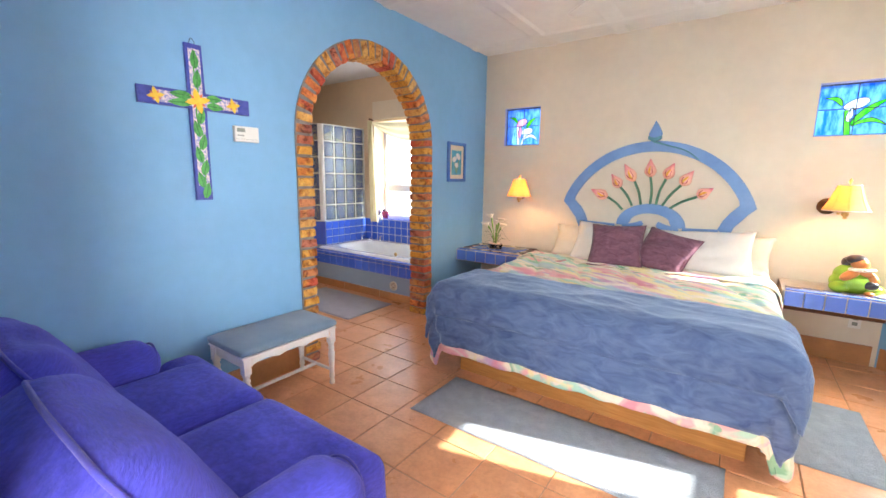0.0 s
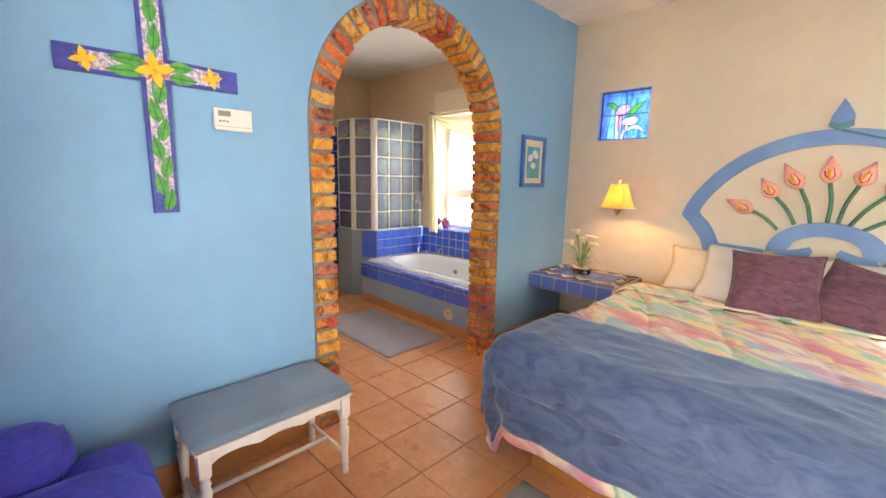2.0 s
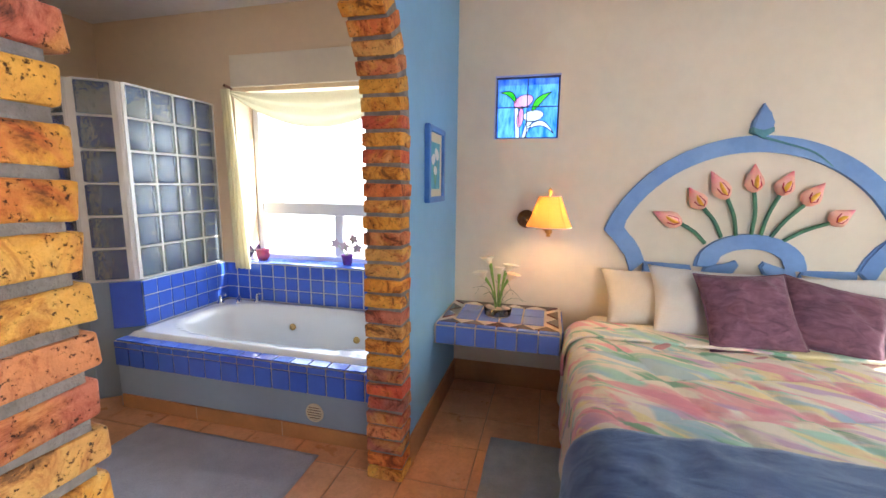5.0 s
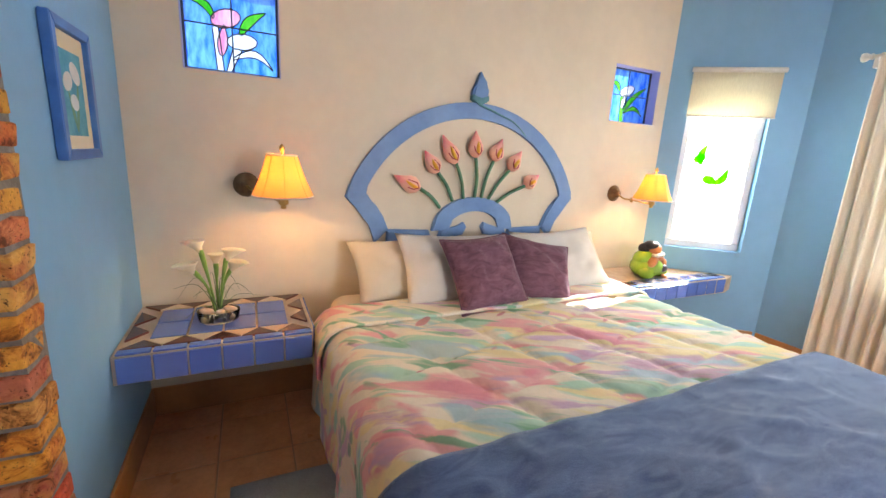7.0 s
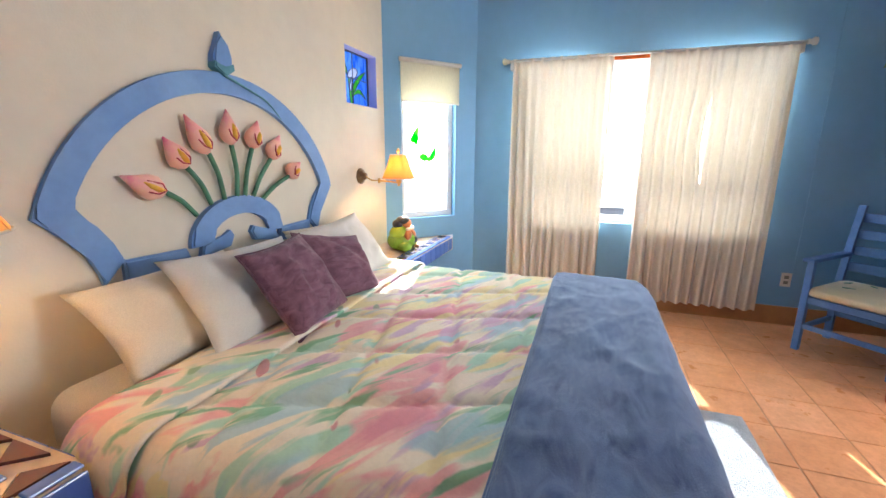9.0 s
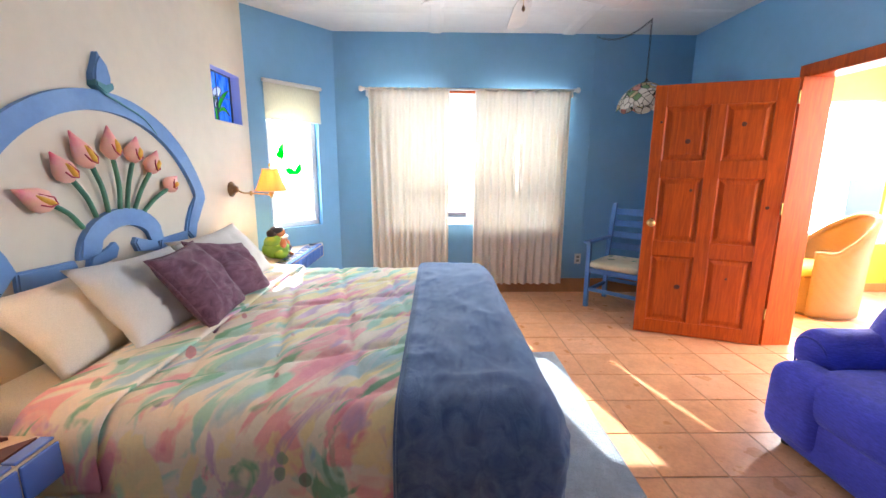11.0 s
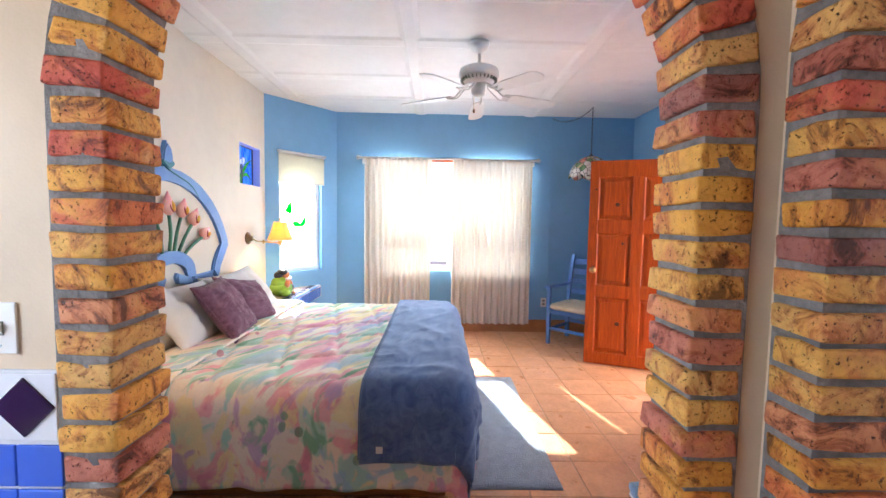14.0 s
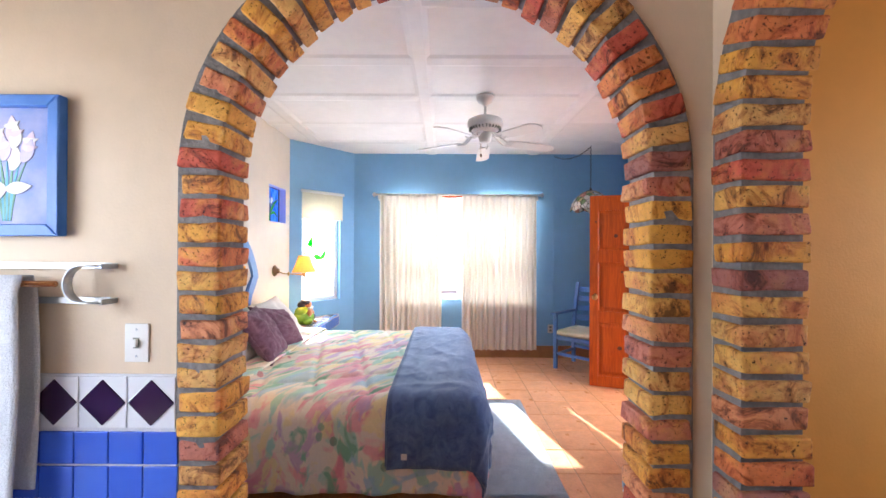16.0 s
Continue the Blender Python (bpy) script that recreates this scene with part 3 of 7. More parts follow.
# ---- sunroom beyond the door ----
wall("wall_sunroom_east", (EX, 0.05), (EX, -2.6), -0.2, 0, 2.5, paint_yellow, "yellow sunroom wall with a large window", [(0.75, 2.45, 0.55, 2.13)])
# the wide opening here is added for the south fill lamp
wall("wall_sunroom_south", (EX, -2.6), (-2.6, -2.6), -0.2, 0, 2.5, paint_yellow, "yellow sunroom wall with an added wide window, out of view", [(0.5, 4.0, 0.6, 2.3)])
wall("wall_sunroom_west", (-2.6, -2.6), (-2.6, 0.05), -0.2, 0, 2.5, paint_yellow, "yellow sunroom wall")
thing("wall_sunroom_north", box(DOOR_R + 0.032, EX, 0.04, 0.049, 0, 2.5), paint_yellow, "yellow painted face of the wall by the doorway", "wall", kind="structure")
thing("ceiling_sunroom", box(-2.8, 2.0, -2.8, 0.049, 2.5, 2.62), paint_ceiling, "plain white sunroom ceiling", "ceiling", kind="structure")
thing("baseboard_sunroom", box(EX - 0.012, EX - 0.001, -2.59, 0.03, 0, 0.1, 0.003), tile_base, "terracotta skirting below the yellow wall", "baseboard", kind="structure")


# ---- ground and neighbours outside ----
sand = surface("pale_dry_sand", (0.50, 0.42, 0.33), (0.58, 0.50, 0.40), 0.6, 0.95, 0.5, 8)
stucco_far = surface("white_stucco_wall", (0.78, 0.76, 0.75), (0.82, 0.80, 0.79), 2, 0.9, 0.2, 30)
stucco_pink = surface("pinkish_stucco", (0.50, 0.34, 0.30), (0.56, 0.40, 0.35), 2, 0.9, 0.2, 30)
bm = bmesh.new()
bmesh.ops.create_grid(bm, x_segments=4, y_segments=4, size=900)
bmesh.ops.translate(bm, vec=(0, 0, -0.45), verts=bm.verts)
thing("ground", bm, sand, "pale sandy ground outside the house", "ground", kind="structure")
thing("garden_wall", box(9.0, 9.25, -18, -2.2, -0.45, 1.15, 0.02), stucco_far, "low white stucco garden wall outside", "garden wall", kind="structure")
house = empty("neighbour_house", (14, 3.0, -0.45), "pale pink stucco house beyond the garden", "house")
part("wall", box(0, 6, -3.2, 3.2, 0, 2.6, 0.02), stucco_pink, house)
part("roof", box(-0.25, 6.25, -3.45, 3.45, 2.6, 2.85, 0.03), stucco_far, house)
for dy in (-1.8, 1.2):
    w = part("window", box(-0.04, -0.004, dy, dy + 0.9, 0.9, 2.0, 0.01), vinyl, house)
    part("pane", box(-0.05, -0.042, dy + 0.07, dy + 0.83, 0.97, 1.93), surface("dark_far_glass", (0.05, 0.06, 0.08), (0.07, 0.08, 0.1), 3, 0.1), w)


# added overhang: blocks sun that would reach the bedroom floor through the doorway
thing("porch_roof", box(EX + 0.2, 4.6, -3.2, 0.6, 2.36, 2.46, 0.01), wood_dark, "dark wooden roof added to keep the sun out of the sunroom", "porch roof", kind="structure")


# ---- windows ----
def casement(name, lo, hi, z0, z1, d0, d1, to3, bars, label, material=vinyl, panes=()):
    """A frame between lo and hi with inner bars (u0, u1, z0, z1) and glass panes."""
    w = empty(name, to3((lo + hi) / 2, z0, d0), label, "window", kind="structure")
    inv = w.matrix_world.inverted()
    t = 0.055

    def bit(nm, u0, u1, v0, v1, e0, e1, mat_, lab=""):
        b = add_slab(bmesh.new(), [(u0, v0), (u1, v0), (u1, v1), (u0, v1)], e0, e1, to3)
        if nm != "pane":
            bmesh.ops.bevel(b, geom=b.edges[:], offset=0.006, segments=1, affect="EDGES")
        bmesh.ops.transform(b, matrix=inv, verts=b.verts)
        return part(nm, b, mat_, w, lab)

    bit("frame_rail", lo, hi, z0, z0 + t, d0, d1, material)
    bit("frame_rail", lo, hi, z1 - t, z1, d0, d1, material)
    bit("frame_stile", lo, lo + t, z0 + t, z1 - t, d0, d1, material)
    bit("frame_stile", hi - t, hi, z0 + t, z1 - t, d0, d1, material)
    for u0, u1, v0, v1 in bars:
        bit("glazing_bar", u0, u1, v0, v1, d0 + (d1 - d0) * 0.15, d1 - (d1 - d0) * 0.15, material)
    m = (d0 + d1) / 2
    for u0, u1, v0, v1 in panes or ((lo + t, hi - t, z0 + t, z1 - t),):
        p = bit("pane", u0, u1, v0, v1, m - 0.002, m + 0.002, glass_pane)
        p.visible_shadow = False
    return w


casement("window_1", WIN[0], WIN[1], WIN[2], WIN[3], EX + 0.10, EX + 0.16, on_x,
         [(WIN[0] + 0.055, WIN[1] - 0.055, 1.22, 1.34), (2.40, 2.48, 0.835, 1.22)], "white vinyl window with a low sliding sash behind curtains")
casement("window_2", BWIN[0], BWIN[1], BWIN[2], BWIN[3], NY + 0.20, NY + 0.26, on_y,
         [(BWIN[0] + 0.055, BWIN[1] - 0.055, 1.185, 1.285), (-3.50, -3.42, 0.84, 1.185)], "white vinyl bathroom window in a deep recess")
casement("window_3", -2.4, -0.7, 0.55, 2.13, EX + 0.06, EX + 0.12, on_x, [], "white framed sunroom window")
# unseen window, added to carry the sunroom's south fill
casement("window_4", -2.2, 1.3, 0.6, 2.3, -2.72, -2.66, lambda u, v, d: Vector((u, d, v)), [(-0.5, -0.44, 0.655, 2.245)], "wide white framed window added out of view to light the sunroom")


# ---- skirting ----
def skirting(x0, x1, y0, y1, h=0.16):
    thing("baseboard", box(x0, x1, y0, y1, 0, h, 0.004), tile_base, "terracotta tile skirting along the wall", "baseboard", kind="structure")


skirting(WX, WX + 0.014, SY + 0.016, ARCH_Y - ARCH_R - BAND - 0.004)
skirting(WX, WX + 0.014, ARCH_Y + ARCH_R + BAND + 0.004, NY - 0.016)
skirting(WX, 1.05, NY - 0.014, NY)
skirting(EX - 0.014, EX, SY + 0.016, EC[1] - 0.01)
skirting(WX + 0.016, DOOR_L - 0.11, SY, SY + 0.014)
skirting(DOOR_R + 0.11, EX - 0.016, SY, SY + 0.014)
bm = add_slab(bmesh.new(), [(0.02, 0), (SLEN - 0.02, 0), (SLEN - 0.02, 0.16), (0.02, 0.16)], 0.0, 0.014, lambda u, v, d: Vector((*NC, 0)) + SL * u + Vector((SL.y, -SL.x, 0)) * d + Vector((0, 0, v)))
thing("baseboard", bm, tile_base, "terracotta tile skirting along the slanted wall", "baseboard", kind="structure")


# ---- door ----
def door_frame():
    f = empty("door_frame", ((DOOR_L + DOOR_R) / 2, SY, 0), "varnished orange pine door frame", "door frame", kind="structure")
    cx = (DOOR_L + DOOR_R) / 2
    w = (DOOR_R - DOOR_L) / 2
    for s in (-1, 1):
        a, b = sorted((s * w, s * (w + 0.03)))
        part("jamb", box(a, b, -0.16, 0.0 if s < 0 else 0.072, 0, 2.05, 0.003), wood_door, f)
        a, b = sorted((s * (w + 0.012), s * (w + 0.10)))
        part("casing", box(a, b, 0.001, 0.014, 0, 2.052, 0.004), wood_door, f)
    part("head_jamb", box(-w - 0.03, w + 0.03, -0.16, 0.012, 2.05, 2.08, 0.003), wood_door, f)
    part("head_casing", box(-w - 0.10, w + 0.10, 0.002, 0.024, 2.053, 2.14, 0.005), wood_door, f)


door_frame()


def panel_door():
    """Six-panel door, hinged at its local origin, the leaf along +x."""
    d = empty("door_1", (DOOR_R - 0.005, 0.235, 0.008), "orange varnished knotty pine door with six panels, standing open", "door", kind="structure", turn=math.degrees(math.atan2(1.10 - 0.235, 0.645 - 0.305)))
    W, H, T = 0.92, 2.03, 0.02
    for a, b in ((0.0, 0.125), (0.835, W)):
        part("stile", box(a, b, -T, T, 0, H, 0.003), wood_door, d)
    part("mullion", box(0.425, 0.525, -T, T, 0.115, 1.87, 0.002), wood_door, d)
    for a, b in ((0.0, 0.115), (0.68, 0.80), (1.32, 1.45), (1.87, H)):
        if a in (0.0, 1.87):
            part("rail", box(0.125, 0.835, -T, T, a, b, 0.002), wood_door, d)
        else:
            for u0, u1 in ((0.125, 0.425), (0.525, 0.835)):
                part("rail", box(u0, u1, -T, T, a, b, 0.002), wood_door, d)
    for u0, u1 in ((0.125, 0.425), (0.525, 0.835)):
        for v0, v1 in ((0.115, 0.68), (0.80, 1.32), (1.45, 1.87)):
            bm = bmesh.new()
            for s in (-1, 1):
                rings = []
                for inset, dep in ((0.0, 0.012), (0.010, 0.004), (0.018, 0.003), (0.05, 0.014), (0.055, 0.014)):
                    rings.append([bm.verts.new((x, s * dep, z)) for x, z in ((u0 + inset, v0 + inset), (u1 - inset, v0 + inset), (u1 - inset, v1 - inset), (u0 + inset, v1 - inset))])
                for p, q in zip(rings, rings[1:]):
                    for k in range(4):
                        bm.faces.new((p[k], p[(k + 1) % 4], q[(k + 1) % 4], q[k]))
                bm.faces.new(rings[-1])
            part("raised_panel", bm, wood_door, d)
    for x, z, r in ((0.62, 0.42, 0.022), (0.30, 1.72, 0.018), (0.66, 1.60, 0.02), (0.60, 1.22, 0.012), (0.08, 1.10, 0.014), (0.86, 0.98, 0.012), (0.86, 1.75, 0.010), (0.28, 0.52, 0.010)):
        part("knot", lathe([(0.0005, 0), (r, 0), (r * 0.8, 0.0016), (0.0005, 0.002)], 14, m=pose(0, 0, 0, -90), at=(x, (0.0140 if 0.125 < x < 0.835 else 0.0200), z)), wood_knot, d, "dark round knot")
    for s in (-1, 1):
        knob = part("door_knob", lathe([(0.0005, 0), (0.032, 0.0), (0.032, 0.006), (0.012, 0.010), (0.011, 0.035), (0.024, 0.042), (0.029, 0.055), (0.022, 0.068), (0.0005, 0.072)], 20, m=pose(0, 0, 0, -90 * s), at=(0.865, s * T, 0.95)), brass, d, "brass round knob", True)
    for z in (0.22, 1.05, 1.85):
        part("hinge", tube([(-0.006, T + 0.004, z), (-0.006, T + 0.004, z + 0.09)], 0.007), brass, d, "brass hinge")
    return d


panel_door()


# ---- brick arches ----
def brick_mesh(k, lx, ly, lz):
    """One worn brick, centred, with uneven faces."""
    rnd = random.Random(40 + k)
    bm = box(-lx / 2, lx / 2, -ly / 2, ly / 2, -lz / 2, lz / 2)
    bmesh.ops.subdivide_edges(bm, edges=[e for e in bm.edges if abs(e.verts[0].co.z - e.verts[1].co.z) < 1e-6], cuts=1, use_grid_fill=True)
    for v in bm.verts:
        v.co += Vector((rnd.uniform(-1, 1) * 0.0045, rnd.uniform(-1, 1) * 0.0045, rnd.uniform(-1, 1) * 0.0030))
    worn = [e for e in bm.edges if len(e.link_faces) == 2 and e.calc_face_angle() > 0.6]
    bmesh.ops.bevel(bm, geom=worn, offset=0.0075, segments=2, affect="EDGES", profile=0.6, clamp_overlap=True)
    for v in bm.verts:
        v.co += v.co.normalized() * 0.004 * noise.noise(v.co * 45 + Vector((k * 3.1, 0, 0)))
    return mesh_of("brick", bm, brick_mat, True)


BRICKS = [brick_mesh(k, 0.182, BAND + 0.010, 0.0565) for k in range(9)]


def lay_brick(parent, m, k):
    ob = new("brick", BRICKS[k % len(BRICKS)])
    ob.parent = parent
    ob.matrix_basis = m
    return ob


def brick_arch(name, centre, r, spring, place, parent, label):
    """Mortar lining and bricks of one arch; place(u, z, turn) gives a pose in the wall."""
    pitch = 0.0715
    n = int(spring / pitch)
    pitch = spring / n
    k = 0
    rnd = random.Random(7)
    for s in (-1, 1):
        for i in range(n):
            k += rnd.randint(1, 5)
            lay_brick(parent, place(centre + s * (r + BAND / 2 + rnd.uniform(-0.004, 0.005)), (i + 0.5) * pitch, rnd.uniform(-1.6, 1.6) + (180 if rnd.random() < 0.5 else 0)), k)
    m = int(math.pi * (r + 0.03) / 0.0735)
    for i in range(m):
        k += rnd.randint(1, 5)
        a = math.pi * (i + 0.5) / m
        rr = r + BAND / 2 + rnd.uniform(-0.004, 0.006)
        lay_brick(parent, place(centre + rr * math.cos(a), spring + rr * math.sin(a), math.degrees(a) + rnd.uniform(-1.5, 1.5)), k)


def mortar_ring(centre, r, spring, lo, hi, to3):
    """The recessed joint bed behind the bricks."""
    bm = bmesh.new()
    inner, outer = [], []
    for rr, line in ((r + 0.014, inner), (r + BAND + 0.012, outer)):
        line.append((centre - rr, 0.0))
        for k in range(33):
            a = math.pi - math.pi * k / 32
            line.append((centre + rr * math.cos(a), spring + rr * math.sin(a)))
        line.append((centre + rr, 0.0))
    for (a, b), (c, d) in zip(zip(inner, inner[1:]), zip(outer, outer[1:])):
        add_slab(bm, [a, b, d, c], lo, hi, to3)
    bmesh.ops.remove_doubles(bm, verts=bm.verts, dist=1e-5)
    return bm


part("mortar", mortar_ring(ARCH_Y, ARCH_R, SPRING, BX - 0.008, WX + 0.008, on_x), mortar, wall_west, "grey recessed mortar")
brick_arch("arch", ARCH_Y, ARCH_R, SPRING, lambda u, z, t: pose((WX + BX) / 2 + random.uniform(-0.004, 0.004), u, z, t), wall_west, "")
part("mortar", mortar_ring(ARCH2_X, ARCH2_R, SPRING + 0.1, 1.695, 1.86, on_y), mortar, wall_dress, "grey recessed mortar")
brick_arch("arch", ARCH2_X, ARCH2_R, SPRING + 0.1, lambda u, z, t: pose(u, 1.778 + random.uniform(-0.004, 0.004), z, 0, 0, 90) @ pose(0, 0, 0, -t), wall_dress, "")


# ---- bed ----
BX0, BX1, BY0, BTOP = -1.575, 0.335, 2.50, 0.632
bed = empty("bed", (-0.605, 3.4, 0), "king-size bed on an amber wooden plinth with a white mattress", "bed")


def local(bm, ob):
    bmesh.ops.transform(bm, matrix=ob.matrix_world.inverted(), verts=bm.verts)
    return bm


part("plinth", local(box(-1.45, 0.26, 2.55, NY - 0.02, 0.0, 0.26, 0.006), bed), wood_bed, bed, "amber wooden plinth")
part("mattress", local(box(BX0 + 0.05, BX1 - 0.05, BY0 + 0.05, NY - 0.03, 0.262, BTOP - 0.022, 0.085, 5), bed), cloth_sheet, bed, "ivory sheeted mattress", True)


def fold_over(s, lo, hi, r):
    """Along one axis of a cloth: place, and how far down it hangs beyond the edge."""
    if s < lo:
        d = lo - s
        side = -1
    elif s > hi:
        d = s - hi
        side = 1
    else:
        return s, 0.0, 0
    arc = r * math.pi / 2
    edge = lo if side < 0 else hi
    if d < arc:
        a = d / r
        return edge + side * r * math.sin(a), r * (1 - math.cos(a)), side
    return edge + side * (r + 0.05 * (d - arc)), r + (d - arc), side


def drape(x0, x1, y0, y1, lo_x, hi_x, lo_y, top, step, r, ripple, seed, lift=0.0, quilt=0.0, floor_z=0.02, creases=0.004, hem=0.0):
    """A cloth sheet laid over the bed's box, hanging over its sides and foot."""
    nx, ny = int((x1 - x0) / step), int((y1 - y0) / step)
    bm = bmesh.new()
    grid = []
    for j in range(ny + 1):
        row = []
        sy = y0 + (y1 - y0) * j / ny
        for i in range(nx + 1):
            sx = x0 + (x1 - x0) * i / nx
            px, dx, ax = fold_over(sx, lo_x, hi_x, r)
            py, dy, ay = fold_over(sy, lo_y, 99.0, r)
            drop = dx + dy
            if ax and ay:
                # the corner falls as one rounded cone, reaching lower than the sides
                ex, ey = (lo_x - sx if ax < 0 else sx - hi_x), lo_y - sy
                rho = math.hypot(ex, ey)
                out, drop, _ = fold_over(-rho, 0.0, 99.0, r)
                out = -out * (1.0 + 0.10 * math.sin(4 * math.atan2(ey, ex)) * min(1.0, rho / 0.3))
                px = (lo_x if ax < 0 else hi_x) + ax * out * ex / rho
                py = lo_y - out * ey / rho
            hang = max(0.0, drop - r)
            n1 = noise.noise(Vector((sx * 1.7 + seed, sy * 1.7, seed)))
            n2 = noise.noise(Vector((sx * 6.0, sy * 6.0 + seed, 3.1)))
            wave = ripple * min(1.0, hang / 0.2) * (math.sin((sy if ax else sx) * 17 + 2.2 * n1 + seed) + 0.5 * math.sin((sy if ax else sx) * 31 + seed * 2))
            px += ax * wave
            py += (-1 if ay else 0) * wave
            q = Vector((sx * 2.3 + 0.5 * n1, sy * 5.0 + sx * 1.2, seed))
            ridge = (1 - abs(noise.noise(q))) ** 6 + 0.6 * (1 - abs(noise.noise(q * 1.9 + Vector((5, 2, 1))))) ** 7
            z = top - drop + lift + creases * (1.2 * n1 + 0.8 * n2 + 1.5 * ridge)
            if hang:
                px += ax * creases * 1.6 * ridge
                py -= (1 if ay else 0) * creases * 1.6 * ridge
            if quilt and not hang:
                gx, gy = (sx * 0.82 + sy * 0.30) / 0.30, (sy * 0.95 - sx * 0.25) / 0.30
                line = min(abs(gx - round(gx)), abs(gy - round(gy)))
                z += quilt * (min(1.0, line / 0.12) ** 0.6 - 1.0)
            z = max(z, floor_z + 0.01 * (n1 + 1))
            row.append(bm.verts.new((px, py, z)))
        grid.append(row)
    for j in range(ny):
        for i in range(nx):
            bm.faces.new((grid[j][i], grid[j][i + 1], grid[j + 1][i + 1], grid[j + 1][i]))
    border = [grid[0][i] for i in range(nx + 1)] + [grid[j][nx] for j in range(1, ny + 1)] + [grid[ny][i] for i in range(nx - 1, -1, -1)] + [grid[j][0] for j in range(ny - 1, 0, -1)]
    return bm, [v.co.copy() for v in border], [v.co.copy() for v in grid[ny]]


def cloth_part(name, bm, material, parent, thickness, label=""):
    ob = part(name, bm, material, parent, label, True)
    mod = ob.modifiers.new("thickness", "SOLIDIFY")
    mod.thickness, mod.offset = thickness, 1.0
    return ob


QUILT_Y1 = 4.10
bm, _, _ = drape(BX0 - 0.47, BX1 + 0.56, BY0 - 0.47, QUILT_Y1, BX0 + 0.055, BX1 - 0.055, BY0 + 0.06, BTOP, 0.02, 0.11, 0.010, 1.3, 0.0, 0.020, creases=0.004)
quilt = empty("quilt", (-0.6, 3.2, BTOP), "pastel floral quilt in pink, mint and lilac, spread over the bed", "quilt")
cloth_part("quilt_cloth", local(bm, quilt), cloth_floral, quilt, 0.014)
bm, _, _ = drape(BX0 - 0.26, BX1 + 0.26, QUILT_Y1 - 0.25, QUILT_Y1 + 0.01, BX0 + 0.048, BX1 - 0.048, BY0, BTOP + 0.017, 0.02, 0.125, 0.008, 2.6, 0.0, 0.0, creases=0.005)
cloth_part("turned_back_edge", local(bm, quilt), cloth_floral, quilt, 0.013, "folded-back band of the quilt")

throw = empty("throw_blanket", (-0.6, 2.7, BTOP), "slate blue plush throw blanket folded across the foot of the bed", "blanket")
bm, edge_t, _ = drape(BX0 - 0.365, BX1 + 0.365, BY0 - 0.435, 2.955, BX0 + 0.042, BX1 - 0.042, BY0 + 0.05, BTOP + 0.017, 0.018, 0.125, 0.010, 1.3, 0.0, creases=0.005)
cloth_part("lower_fold", local(bm, throw), cloth_throw, throw, 0.010)
bm, edge_u, _ = drape(BX0 - 0.385, BX1 + 0.315, BY0 - 0.255, 2.945, BX0 + 0.035, BX1 - 0.035, BY0 + 0.042, BTOP + 0.029, 0.018, 0.135, 0.010, 1.3, 0.0, creases=0.007)
cloth_part("upper_fold", local(bm, throw), cloth_throw, throw, 0.012)
for e in (edge_t, edge_u):
    part("hem", local(tube(e[::2] + [e[0]], 0.0085, 6), throw), cloth_throw, throw, "stitched hem", True)
part("care_label", local(box(BX0 - 0.128, BX0 - 0.124, 2.845, 2.875, 0.37, 0.40), throw), cloth_white, throw, "small white sewn label")


def cushion(name, w, h, t, material, label, category, m, seed, piping=None, group=""):
    """A stuffed pillow lying in its own x-y plane, with pinched corners and creases."""
    n = 22
    bm = bmesh.new()
    sides = []
    rim = []
    for s in (1, -1):
        g = []
        for j in range(n + 1):
            row = []
            for i in range(n + 1):
                u, v = 2 * i / n - 1, 2 * j / n - 1
                fat = max(0.0, (1 - abs(u) ** 3) * (1 - abs(v) ** 3)) ** 0.62
                x = w / 2 * u * (1 - 0.085 * (1 - v * v) * u * u)
                y = h / 2 * v * (1 - 0.085 * (1 - u * u) * v * v)
                c = noise.noise(Vector((u * 2.1 + seed, v * 2.1, seed * 1.7)))
                c2 = noise.noise(Vector((u * 5 + seed, v * 5, 9.0)))
                fold = (1 - abs(noise.noise(Vector((u * 1.6 + 0.8 * v + seed, v * 1.1 - u, seed + 4))))) ** 9
                z = s * (t / 2) * fat * (1 + 0.24 * c + 0.12 * c2 - 0.24 * fold)
                if s < 0 and (i in (0, n) or j in (0, n)):
                    row.append(sides[0][j][i])
                else:
                    row.append(bm.verts.new((x, y, z)))
            g.append(row)
        sides.append(g)
        for j in range(n):
            for i in range(n):
                q = (g[j][i], g[j][i + 1], g[j + 1][i + 1], g[j + 1][i])
                bm.faces.new(q if s > 0 else q[::-1])
    g = sides[0]
    rim = [v.co.copy() for v in g[0] + [g[j][n] for j in range(1, n + 1)] + g[n][n - 1::-1] + [g[j][0] for j in range(n - 1, 0, -1)]]
    ob = thing(name, bm, material, label, category, group, smooth=True)
    ob.matrix_world = m
    if piping is not None:
        part("piping", tube(rim + [rim[0]], 0.0045, 6), piping, ob, "", True)
    return ob


def leaning(x, y, z, tilt, yaw=0, roll=0):
    """Stands a cushion on its lower edge, tilted back towards the wall."""
    return pose(x, y, z, 90 - tilt, 0, 0) if not (yaw or roll) else pose(x, y, z, 0, 0, yaw) @ pose(0, 0, 0, 90 - tilt) @ pose(0, 0, 0, 0, 0, roll)


